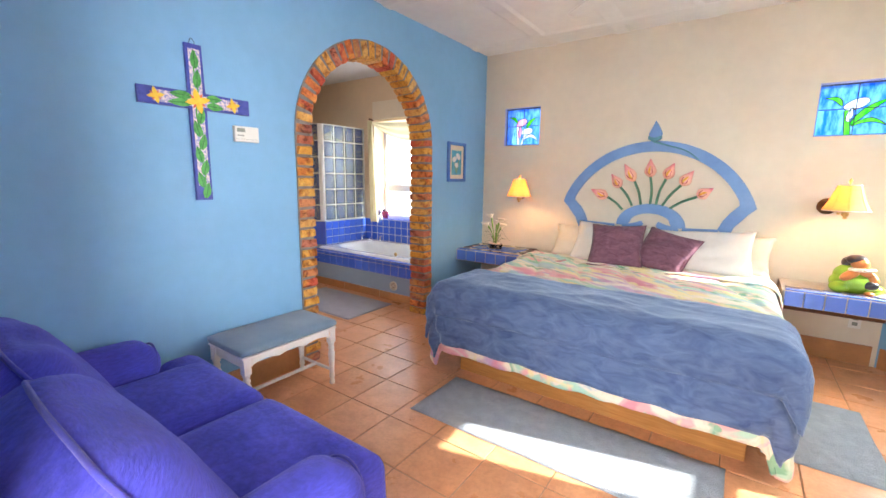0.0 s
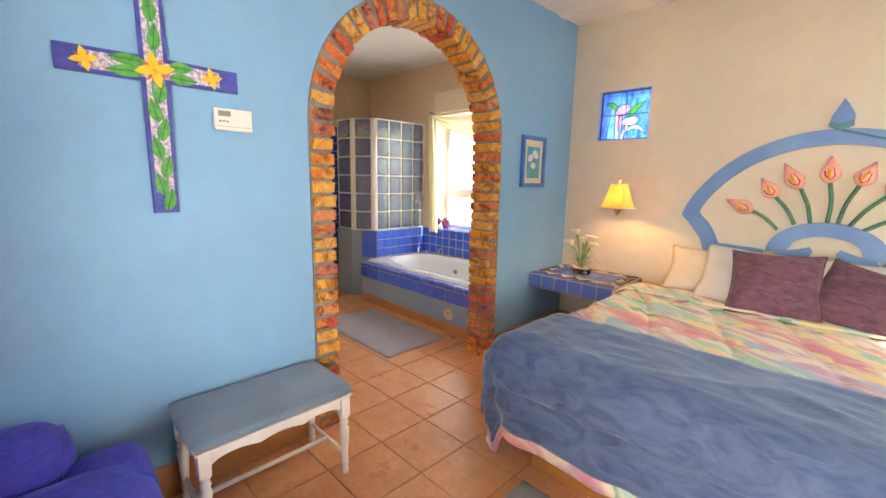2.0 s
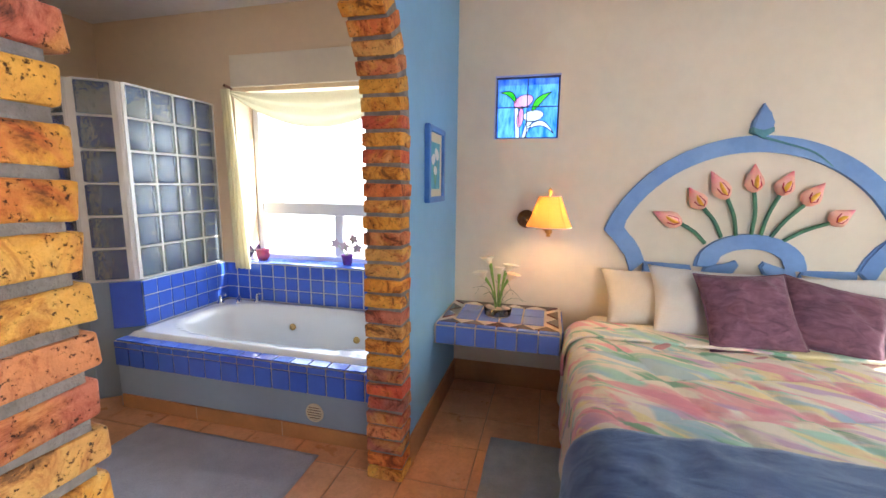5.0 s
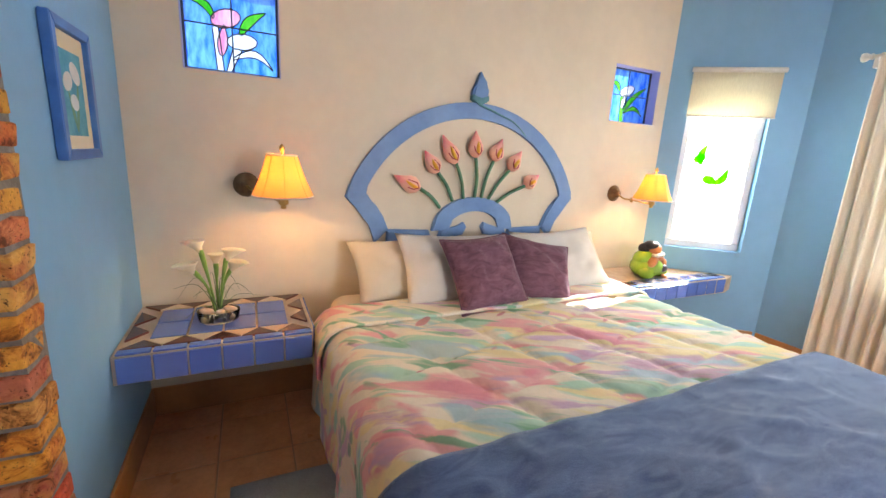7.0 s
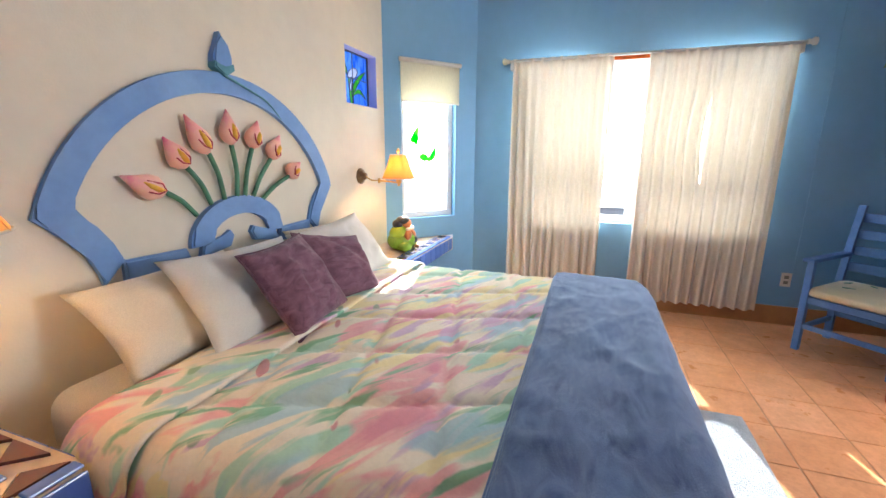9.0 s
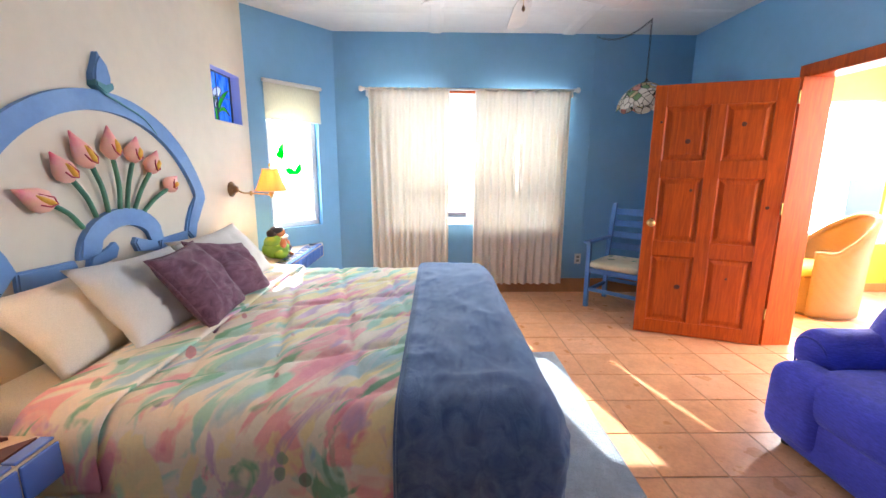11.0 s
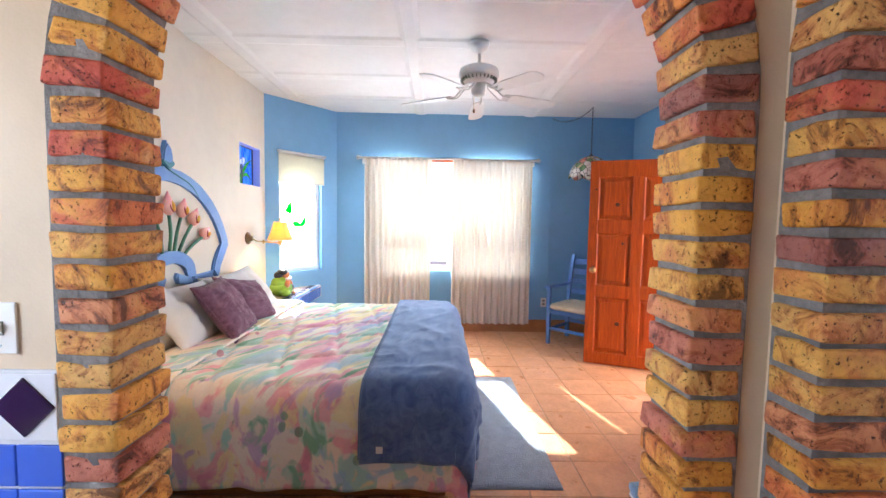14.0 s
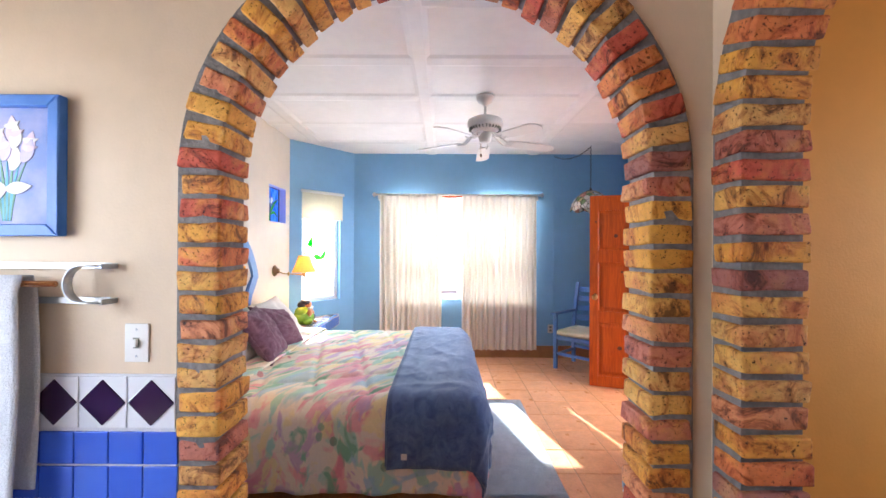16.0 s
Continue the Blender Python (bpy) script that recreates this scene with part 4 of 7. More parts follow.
P = "pillows on the bed"
cushion("pillow", 0.70, 0.40, 0.15, cloth_sheet, "flat ivory pillow leaning below the headboard", "pillow", leaning(-1.08, 4.29, BTOP + 0.15, 42, 4), 1.1, None, P)
cushion("pillow", 0.70, 0.40, 0.15, cloth_sheet, "flat ivory pillow leaning against the wall", "pillow", leaning(0.02, 4.30, BTOP + 0.16, 40, -4), 2.7, None, P)
cushion("pillow", 0.70, 0.44, 0.17, cloth_white, "white pillow leaning on an ivory one", "pillow", leaning(-0.84, 4.17, BTOP + 0.17, 38, 3, -3), 3.9, None, P)
cushion("pillow", 0.70, 0.44, 0.17, cloth_white, "plump white pillow leaning below the headboard", "pillow", leaning(-0.10, 4.18, BTOP + 0.17, 38, -3, 4), 5.2, None, P)
cushion("throw_pillow", 0.45, 0.43, 0.16, cloth_mauve, "square mauve velvet cushion with piped edges", "cushion", leaning(-0.755, 4.00, BTOP + 0.185, 36, 5, 2), 6.3, cloth_mauve, "mauve cushions")
cushion("throw_pillow", 0.44, 0.41, 0.16, cloth_mauve, "square mauve velvet cushion slumped on its corner", "cushion", leaning(-0.375, 4.04, BTOP + 0.165, 42, -8, -14), 7.7, cloth_mauve, "mauve cushions")


# ---- headboard ----
def ellipse(cx, cz, rx, rz, a0, a1, n):
    return [(cx + rx * math.cos(radians(a0 + (a1 - a0) * k / n)), cz + rz * math.sin(radians(a0 + (a1 - a0) * k / n))) for k in range(n + 1)]


HC = -0.60
headboard = empty("headboard", (HC, NY, 0.9), "blue sculpted arched headboard with carved pink lilies fixed to the wall", "headboard")


def carved(name, outline, lo, hi, material, label="", bevel=0.006):
    b = slab(outline, NY - lo, NY - hi, on_y)
    es = [e for e in b.edges if all(abs(v.co.y - (NY - hi)) < 1e-4 for v in e.verts)]
    bmesh.ops.bevel(b, geom=es, offset=bevel, segments=2, affect="EDGES")
    return part(name, local(b, headboard), material, headboard, label)


out_arc = ellipse(HC, 0.881, 0.874, 0.874, 19.3, 160.7, 40)
in_arc = ellipse(HC, 0.881, 0.779, 0.779, 156.6, 23.4, 40)
left_out = [(HC - 0.770, 1.115), (HC - 0.720, 1.065), (HC - 0.685, 1.005), (HC - 0.660, 0.94), (HC - 0.65, 0.89)]
left_in = [(HC - 0.565, 0.975), (HC - 0.595, 1.05), (HC - 0.640, 1.12)]
right_out = [(-(x - HC) + HC, z) for x, z in left_out]
right_in = [(-(x - HC) + HC, z) for x, z in left_in]
carved("arched_frame", out_arc + left_out + left_in + in_arc + right_in[::-1] + right_out[::-1], 0.0, 0.026, paint_head, "", 0.010)
for s in (-1, 1):
    seg = [(HC + s * 0.575, 0.888), (HC + s * 0.572, 0.974), (HC + s * 0.30, 0.965), (HC + s * 0.27, 0.885)]
    carved("base_rail", seg, 0.0, 0.024, paint_head, "", 0.008)
hub = ellipse(HC + 0.02, 0.96, 0.30, 0.215, 0, 180, 22) + ellipse(HC + 0.02, 0.96, 0.195, 0.125, 180, 0, 22)
carved("inner_arch", hub, 0.0, 0.032, paint_head, "", 0.010)
for s in (-1, 1):
    curl = [(HC + 0.02 + s * 0.26, 0.90), (HC + 0.02 + s * 0.24, 0.965), (HC + 0.02 + s * 0.12, 0.985), (HC + 0.02 + s * 0.075, 1.01), (HC + 0.02 + s * 0.055, 0.98), (HC + 0.02 + s * 0.08, 0.93)]
    carved("curl", curl, 0.0, 0.030, paint_head, "", 0.008)
carved("bud", [(HC - 0.058, 1.775), (HC - 0.052, 1.83), (HC - 0.03, 1.875), (HC - 0.005, 1.935), (HC + 0.03, 1.88), (HC + 0.055, 1.83), (HC + 0.05, 1.775), (HC, 1.745)], 0.0, 0.040, paint_head, "pointed blue bud", 0.010)
leaf_paint = surface("dark_leaf_green_paint", (0.05, 0.16, 0.10), (0.09, 0.25, 0.14), 14, 0.5)
teal_paint = surface("teal_calyx_paint", (0.06, 0.22, 0.28), (0.10, 0.30, 0.36), 14, 0.5)
carved("calyx", [(HC - 0.060, 1.772), (HC - 0.055, 1.80), (HC, 1.775), (HC + 0.052, 1.80), (HC + 0.055, 1.772), (HC, 1.738)], 0.0, 0.048, teal_paint, "teal calyx", 0.006)
part("painted_stem", local(tube(curve_points([(HC, NY - 0.030, 1.745), (HC + 0.13, NY - 0.028, 1.705), (HC + 0.27, NY - 0.028, 1.655), (HC + 0.37, NY - 0.027, 1.575)]), [0.012, 0.012, 0.011, 0.011, 0.010, 0.010, 0.009, 0.009, 0.009, 0.008, 0.008, 0.008, 0.008, 0.007, 0.007, 0.006, 0.006, 0.005, 0.004], 6, 0.5), headboard), teal_paint, headboard, "thin teal stem", True)


def petal_paint():
    n = Nodes("coral_petal_paint")
    g = n.tree.nodes.new("ShaderNodeSeparateXYZ")
    n.link(n.coord.outputs["Generated"], g.inputs[0])
    col = n.ramp(g.outputs[1], [(0.0, (0.90, 0.38, 0.30)), (0.35, (0.94, 0.54, 0.42)), (0.72, (0.92, 0.36, 0.36)), (1.0, (0.76, 0.09, 0.22))])
    col = n.mix(n.ramp(n.noise(26, 4), [(0.4, (0, 0, 0)), (0.7, (1, 1, 1))]), col, (0.92, 0.52, 0.37))
    n.bump(n.noise(40, 3), 0.15, 0.004)
    return n.done(col, 0.38)


petal = petal_paint()
petal_heart = surface("orange_heart_paint", (0.90, 0.38, 0.03), (0.92, 0.58, 0.08), 25, 0.5)
petal_line = surface("crimson_line_paint", (0.45, 0.02, 0.06), (0.50, 0.04, 0.08), 25, 0.5)
for tip, neck, foot_ in (((-1.146, 1.295), (-0.977, 1.225), (-0.833, 1.108)), ((-0.958, 1.447), (-0.863, 1.325), (-0.748, 1.150)), ((-0.847, 1.545), (-0.742, 1.385), (-0.670, 1.165)),
                         ((-0.622, 1.590), (-0.606, 1.425), (-0.590, 1.172)), ((-0.424, 1.552), (-0.475, 1.410), (-0.540, 1.170)), ((-0.265, 1.485), (-0.347, 1.355), (-0.487, 1.160)), ((-0.102, 1.335), (-0.213, 1.255), (-0.421, 1.140))):
    t_, n_, f_ = Vector((tip[0], 0, tip[1])), Vector((neck[0], 0, neck[1])), Vector((foot_[0], 0, foot_[1]))
    up = (t_ - n_).normalized()
    ang = math.degrees(math.atan2(up.x, up.z))
    L = (t_ - n_).length
    prof = [(-0.004, 0.010), (0.10, 0.030), (0.28, 0.046), (0.45, 0.043), (0.62, 0.031), (0.80, 0.017), (1.0, 0.003)]
    bm = bmesh.new()
    rings = []
    for f, r_ in prof:
        rings.append([bm.verts.new((1.15 * r_ * math.cos(2 * math.pi * k / 14) + 0.010 * max(0, f - 0.6), L * f, 0.85 * r_ * math.sin(2 * math.pi * k / 14))) for k in range(14)])
    for p, q in zip(rings, rings[1:]):
        for k in range(14):
            bm.faces.new((p[k], p[(k + 1) % 14], q[(k + 1) % 14], q[k]))
    bm.faces.new(rings[0])
    bm.faces.new(rings[-1])
    here = headboard.matrix_world.inverted() @ pose(n_.x, NY - 0.034, n_.z, 0, ang, 0) @ pose(0, 0, 0, 90)
    fl = part("lily", bm, petal, headboard, "carved coral pink lily", True, here)
    part("lily_heart", tube([(0.0, L * 0.12, 0.036), (-0.006, L * 0.28, 0.042), (-0.002, L * 0.46, 0.038), (0.006, L * 0.60, 0.026)], [0.004, 0.013, 0.012, 0.004], 8, 0.5), petal_heart, fl, "orange heart", True)
    part("lily_edge", tube([(-0.026, L * 0.46, 0.030), (-0.022, L * 0.26, 0.038), (0.0, L * 0.12, 0.040), (0.022, L * 0.24, 0.038), (0.016, L * 0.55, 0.026)], 0.0035, 6), petal_line, fl, "crimson outline", True)
    side = Vector((up.z, 0, -up.x))
    mid = (n_ + f_) / 2 + side * 0.012 * (1 if n_.x > HC else -1) * -1
    pts = curve_points([(f_.x, NY - 0.022, f_.z), (mid.x, NY - 0.030, mid.z), (n_.x, NY - 0.034, n_.z)], 8)
    part("stem", local(tube(pts, 0.0115, 8), headboard), leaf_paint, headboard, "green stem", True)


# ---- tiled night tables ----
def tile_piece(parent, mesh, m):
    ob = new("tile", mesh)
    ob.parent = parent
    ob.matrix_basis = m
    return ob


def tile_mesh(name, w, h, t, material, bevel=0.003):
    return mesh_of(name, box(-w / 2, w / 2, -h / 2, h / 2, 0, t, bevel, 2), material, False)


def prism_mesh(name, pts, t, material):
    return mesh_of(name, add_slab(bmesh.new(), pts, 0.0, t, on_z), material)


def rounded(outline, k, r, n=6):
    """Rounds corner k of an outline."""
    p, a, b = Vector(outline[k]), Vector(outline[k - 1]), Vector(outline[(k + 1) % len(outline)])
    u, v = (a - p).normalized(), (b - p).normalized()
    s, e = p + u * r, p + v * r
    pts = []
    for i in range(n + 1):
        t = i / n
        q = (1 - t) ** 2 * s + 2 * t * (1 - t) * p + t * t * e
        pts.append((q.x, q.y))
    return outline[:k] + pts + outline[k + 1:]


def night_table(name, outline, corner, x0, x1, yf, top, label, run):
    """A thick tiled shelf: blue field, zigzag border, blue bullnose front."""
    ob = empty(name, ((x0 + x1) / 2, 4.25, top - 0.125), label, "night table", "tiled night tables")
    if corner is not None:
        outline = rounded(outline, corner, 0.07)
    body = slab(outline, top - 0.125, top - 0.008, on_z)
    part("core", local(body, ob), grout_light, ob, "pale grouted core")
    inv = ob.matrix_world.inverted()
    n = round((x1 - x0 - 0.02) / 0.116)
    w = (x1 - x0 - 0.02) / n
    front = tile_mesh("tile", w - 0.007, 0.108, 0.010, tile_night, 0.004)
    nose = tile_mesh("tile", w - 0.007, 0.040, 0.010, tile_night, 0.004)
    for k in range(n):
        x = x0 + 0.01 + (k + 0.5) * w
        tile_piece(ob, front, inv @ pose(x, yf, top - 0.067, 90))
        tile_piece(ob, nose, inv @ pose(x, yf + 0.022, top - 0.008))
    tri = 0.075
    m = round((x1 - x0 - 0.03) / (2 * tri))
    tw = (x1 - x0 - 0.03) / (2 * m)
    a = prism_mesh("tile", [(-tw + 0.003, 0.0), (tw - 0.003, 0.0), (0, tri - 0.006)], 0.010, tile_brown)
    b = prism_mesh("tile", [(-tw + 0.003, tri - 0.004), (0, 0.004), (tw - 0.003, tri - 0.004)], 0.010, tile_sand)
    for y, flip in ((yf + 0.048, 0), (run, 180)):
        for k in range(m):
            x = x0 + 0.015 + (2 * k + 1) * tw
            tile_piece(ob, a, inv @ pose(x, y, top - 0.0085, 0, 0, flip))
            if k < m - 1:
                tile_piece(ob, b, inv @ pose(x + tw, y, top - 0.0085, 0, 0, flip))
    f0, f1 = yf + 0.048 + tri + 0.004, run - tri - 0.004
    rows, cols = 2, max(2, round((x1 - x0 - 0.20) / 0.125))
    cw, ch = (x1 - x0 - 0.20) / cols, (f1 - f0) / rows
    field = tile_mesh("tile", cw - 0.008, ch - 0.008, 0.010, tile_night, 0.003)
    for r_ in range(rows):
        for c in range(cols):
            tile_piece(ob, field, inv @ pose(x0 + 0.10 + (c + 0.5) * cw, f0 + (r_ + 0.5) * ch, top - 0.0085))
    m2 = max(1, int((f1 - f0) / (2 * tri)))
    a2 = prism_mesh("tile", [(-(f1 - f0) / (2 * m2) + 0.003, 0.0), ((f1 - f0) / (2 * m2) - 0.003, 0.0), (0, 0.07)], 0.010, tile_brown)
    for k in range(m2):
        y = f0 + (k + 0.5) * (f1 - f0) / m2
        tile_piece(ob, a2, inv @ pose(x0 + 0.018, y, top - 0.0085, 0, 0, -90))
        tile_piece(ob, a2, inv @ pose(x1 - 0.018, y, top - 0.0085, 0, 0, 90))
    return ob


ns1 = night_table("night_table", [(-2.418, 3.935), (-1.67, 3.935), (-1.67, NY - 0.016), (-2.418, NY - 0.016)], 1, -2.418, -1.67, 3.935, 0.62, "wall-hung blue tiled night table with a brown and ivory border", 4.47)
side_tile = tile_mesh("tile", 0.10, 0.108, 0.010, tile_night, 0.004)
for k in range(4):
    tile_piece(ns1, side_tile, ns1.matrix_world.inverted() @ pose(-1.67, 4.07 + k * 0.108, 0.553, 90, 0, 90))
ns2 = night_table("night_table", [(0.43, 4.02), (1.47, 4.00), (1.60, 4.045), (1.08, NY - 0.016), (0.43, NY - 0.016)], None, 0.43, 1.47, 4.01, 0.62, "long wall-mounted night table tiled in blue reaching the slanted wall", 4.47 - 0.35)
for nm, a, b in (("night_table_support", -2.40, -1.70), ("night_table_support", 0.46, 1.05)):
    thing(nm, box(a, b, 4.30, NY - 0.016, 0.40, 0.494, 0.004), wood_dark, "dark wooden bracket board below the tiled night table", "bracket", "night table brackets")


def puffy(x0, x1, y0, y1, z0, z1, r, n=10, puff=0.0, rough_=0.0, seed=0.0):
    """A soft block: rounded edges, faces swelling by puff, uneven by rough_."""
    bm = bmesh.new()
    bmesh.ops.create_cube(bm, size=2)
    bmesh.ops.subdivide_edges(bm, edges=bm.edges[:], cuts=n, use_grid_fill=True)
    h = Vector(((x1 - x0) / 2, (y1 - y0) / 2, (z1 - z0) / 2))
    c = Vector(((x0 + x1) / 2, (y0 + y1) / 2, (z0 + z1) / 2))
    for v in bm.verts:
        p = Vector((v.co.x * h.x, v.co.y * h.y, v.co.z * h.z))
        q = Vector([max(-(a - r), min(a - r, b)) for a, b in zip(h, p)])
        d = p - q
        p = q + d.normalized() * r if d.length > 1e-6 else p
        u, w, t = v.co
        p += Vector((u * (1 - w * w) * (1 - t * t), w * (1 - u * u) * (1 - t * t), t * (1 - u * u) * (1 - w * w))) * puff
        if rough_:
            p += Vector((1, 1, 1)) * rough_ * noise.noise(p * 5 + Vector((seed, seed, 0)))
        v.co = p + c
    return bm


# ---- leaded glass in the niches ----
def leaf_shape(base, tip, width, bend=0.0, n=8):
    b, t = Vector(base), Vector(tip)
    d = t - b
    s = Vector((-d.y, d.x)).normalized()
    left, right = [], []
    for k in range(n + 1):
        f = k / n
        c = b + d * f + s * bend * math.sin(math.pi * f)
        w = width * math.sin(math.pi * min(0.98, 0.06 + 0.94 * f)) ** 0.8 * (1 - 0.35 * f)
        left.append(tuple(c + s * w))
        right.append(tuple(c - s * w))
    return left + right[::-1]


def oval(c, rx, ry, turn, n=14):
    a = radians(turn)
    return [(c[0] + rx * math.cos(t) * math.cos(a) - ry * math.sin(t) * math.sin(a), c[1] + rx * math.cos(t) * math.sin(a) + ry * math.sin(t) * math.cos(a)) for t in [2 * math.pi * k / n for k in range(n)]]


def leaded(name, box_, depth, label, blossom):
    x0, x1, z0, z1 = box_
    w = empty(name, ((x0 + x1) / 2, NY + depth, z0), label, "window", kind="structure")
    W, H = x1 - x0, z1 - z0

    def came(pts, r=0.004, y=-0.003):
        part("lead_came", tube([((u - 0.5) * W, y, v * H) for u, v in pts], r, 6), lead, w)

    mx, my = 0.5, 0.52

    def inside(u, v, pts):
        hit = False
        for (x1, y1), (x2, y2) in zip(pts, pts[1:] + pts[:1]):
            if (y1 > v) != (y2 > v) and u < (x2 - x1) * (v - y1) / (y2 - y1) + x1:
                hit = not hit
        return hit

    cells, N = {}, 84
    for i in range(N):
        for j in range(N):
            u, v = (i + 0.5) / N, (j + 0.5) / N
            owner = ("quarter", u > mx, v > my)
            for k, (nm, pts, material) in enumerate(blossom):
                if inside(u, v, pts):
                    owner = k
            cells.setdefault(owner, []).append((i, j))
    for owner, spots in cells.items():
        gl = bmesh.new()
        for i, j in spots:
            gl.faces.new([gl.verts.new(((p / N - 0.5) * W, 0.0, q / N * H)) for p, q in ((i, j), (i + 1, j), (i + 1, j + 1), (i, j + 1))])
        bmesh.ops.remove_doubles(gl, verts=gl.verts, dist=1e-5)
        if isinstance(owner, tuple):
            part("blue_pane", gl, sg_blue, w, "streaky blue glass")
        else:
            part(blossom[owner][0], gl, blossom[owner][2], w)
    for e in ([(0.015, 0.0), (0.015, 1)], [(0.985, 0), (0.985, 1)], [(0, 0.015), (1, 0.015)], [(0, 0.985), (1, 0.985)]):
        came(e, 0.008, -0.004)
    came([(mx, 0), (mx, 1)], 0.0035)
    came([(0, my), (1, my)], 0.0035)
    for nm, pts, material in blossom:
        came(pts + [pts[0]], 0.0030, -0.003)
    return w


leaded("window_5", SG1, 0.05, "small square stained glass window with a pink lily on blue", [
    ("leaf", leaf_shape((0.32, 0.60), (0.08, 0.76), 0.05, -0.06), sg_green), ("leaf", leaf_shape((0.58, 0.46), (0.86, 0.74), 0.06, 0.04), sg_green),
    ("leaf", leaf_shape((0.50, 0.18), (0.92, 0.10), 0.05, 0.12), sg_white), ("stem", [(0.33, 0.02), (0.30, 0.50), (0.36, 0.52), (0.40, 0.02)], sg_white),
    ("lily_petal", oval((0.44, 0.61), 0.16, 0.10, 22), sg_pink), ("lily_throat", leaf_shape((0.38, 0.20), (0.42, 0.54), 0.06), sg_pink),
    ("lily_petal", oval((0.60, 0.38), 0.16, 0.09, 8), sg_white), ("stem", [(0.42, 0.02), (0.50, 0.30), (0.60, 0.30), (0.47, 0.02)], sg_white)])
leaded("window_6", SG2, 0.085, "small square stained glass window with a white lily on blue", [
    ("leaf", leaf_shape((0.33, 0.58), (0.10, 0.74), 0.05, -0.06), sg_green), ("leaf", leaf_shape((0.46, 0.22), (0.92, 0.70), 0.06, 0.05), sg_green),
    ("leaf", leaf_shape((0.48, 0.20), (0.90, 0.18), 0.05, 0.11), sg_green), ("stem", [(0.40, 0.02), (0.36, 0.48), (0.43, 0.50), (0.48, 0.02)], sg_green),
    ("lily_petal", oval((0.50, 0.60), 0.17, 0.09, 28), sg_white), ("lily_throat", leaf_shape((0.42, 0.28), (0.46, 0.54), 0.05), sg_white)])


# thin linings whose lavender colour stands for the blue glass's glow on the reveals
niche_glow_tint = plaster("lavender_blue_glow_tint", (0.46, 0.50, 0.78))
for q, (x0, x1, z0, z1) in ((0.05, SG1), (0.085, SG2)):
    lining = empty("niche_glow_lining", ((x0 + x1) / 2, NY, z0), "reveal of a small window niche, tinted lavender for its blue glass's glow", "niche", "window niches", "structure")
    for x_, xx, za, zb in ((x0, x0 + 0.004, z0 + 0.004, z1 - 0.004), (x1 - 0.004, x1, z0 + 0.004, z1 - 0.004), (x0, x1, z0, z0 + 0.004), (x0, x1, z1 - 0.004, z1)):
        part("reveal", local(box(x_, xx, NY + 0.002, NY + 0.28, za, zb), lining), niche_glow_tint, lining)


def on_slant(u, v, d):
    return Vector((*NC, 0)) + SL * u + Vector((-SL.y, SL.x, 0)) * d + Vector((0, 0, v))


w = casement("window_7", SW[0], SW[1], SW[2], SW[3], 0.06, 0.11, on_slant, [], "narrow leaded window with green glass lilies in the slanted wall")
for q in w.children:
    if q.name.startswith("pane"):
        q.data.materials[0] = sg_clear
inv = w.matrix_world.inverted()
cu = (SW[0] + SW[1]) / 2
for pts, mt in ((leaf_shape((cu - 0.10, 1.47), (cu - 0.075, 1.63), 0.034, 0.02), sg_green), (oval((cu - 0.115, 1.52), 0.045, 0.035, 30), sg_green), (leaf_shape((cu + 0.02, 1.32), (cu + 0.10, 1.45), 0.034, -0.02), sg_green), (oval((cu - 0.02, 1.355), 0.050, 0.034, -20), sg_green)):
    b = slab(pts, 0.072, 0.078, on_slant)
    bmesh.ops.transform(b, matrix=inv, verts=b.verts)
    part("leaf_glass", b, mt, w, "green glass leaf")
for pts in ([(SW[0] + 0.10, 0.86), (SW[0] + 0.10, 2.04)], [(SW[1] - 0.10, 0.86), (SW[1] - 0.10, 2.04)], [(SW[0] + 0.055, 1.22), (SW[1] - 0.055, 1.22)], [(SW[0] + 0.055, 1.70), (SW[1] - 0.055, 1.70)], [(cu - 0.03, 0.86), (cu - 0.05, 1.3)]):
    b = tube([on_slant(u, v, 0.07) for u, v in pts], 0.004, 6)
    bmesh.ops.transform(b, matrix=inv, verts=b.verts)
    part("lead_came", b, lead, w)
blind = empty("roller_blind", on_slant(cu, 2.16, -0.03), "half-raised cream roller blind over the narrow window", "blind")
part("roller", local(tube([on_slant(SW[0] - 0.02, 2.165, -0.03), on_slant(SW[1] + 0.03, 2.165, -0.03)], 0.018, 12), blind), plastic_white, blind, "", True)
part("fabric", local(slab([(SW[0] - 0.01, 1.835), (SW[1] + 0.02, 1.835), (SW[1] + 0.02, 2.15), (SW[0] - 0.01, 2.15)], -0.022, -0.019, on_slant), blind), cloth_blind, blind)
part("bottom_bar", local(tube([on_slant(SW[0] - 0.01, 1.833, -0.021), on_slant(SW[1] + 0.02, 1.833, -0.021)], 0.007, 8), blind), plastic_white, blind)


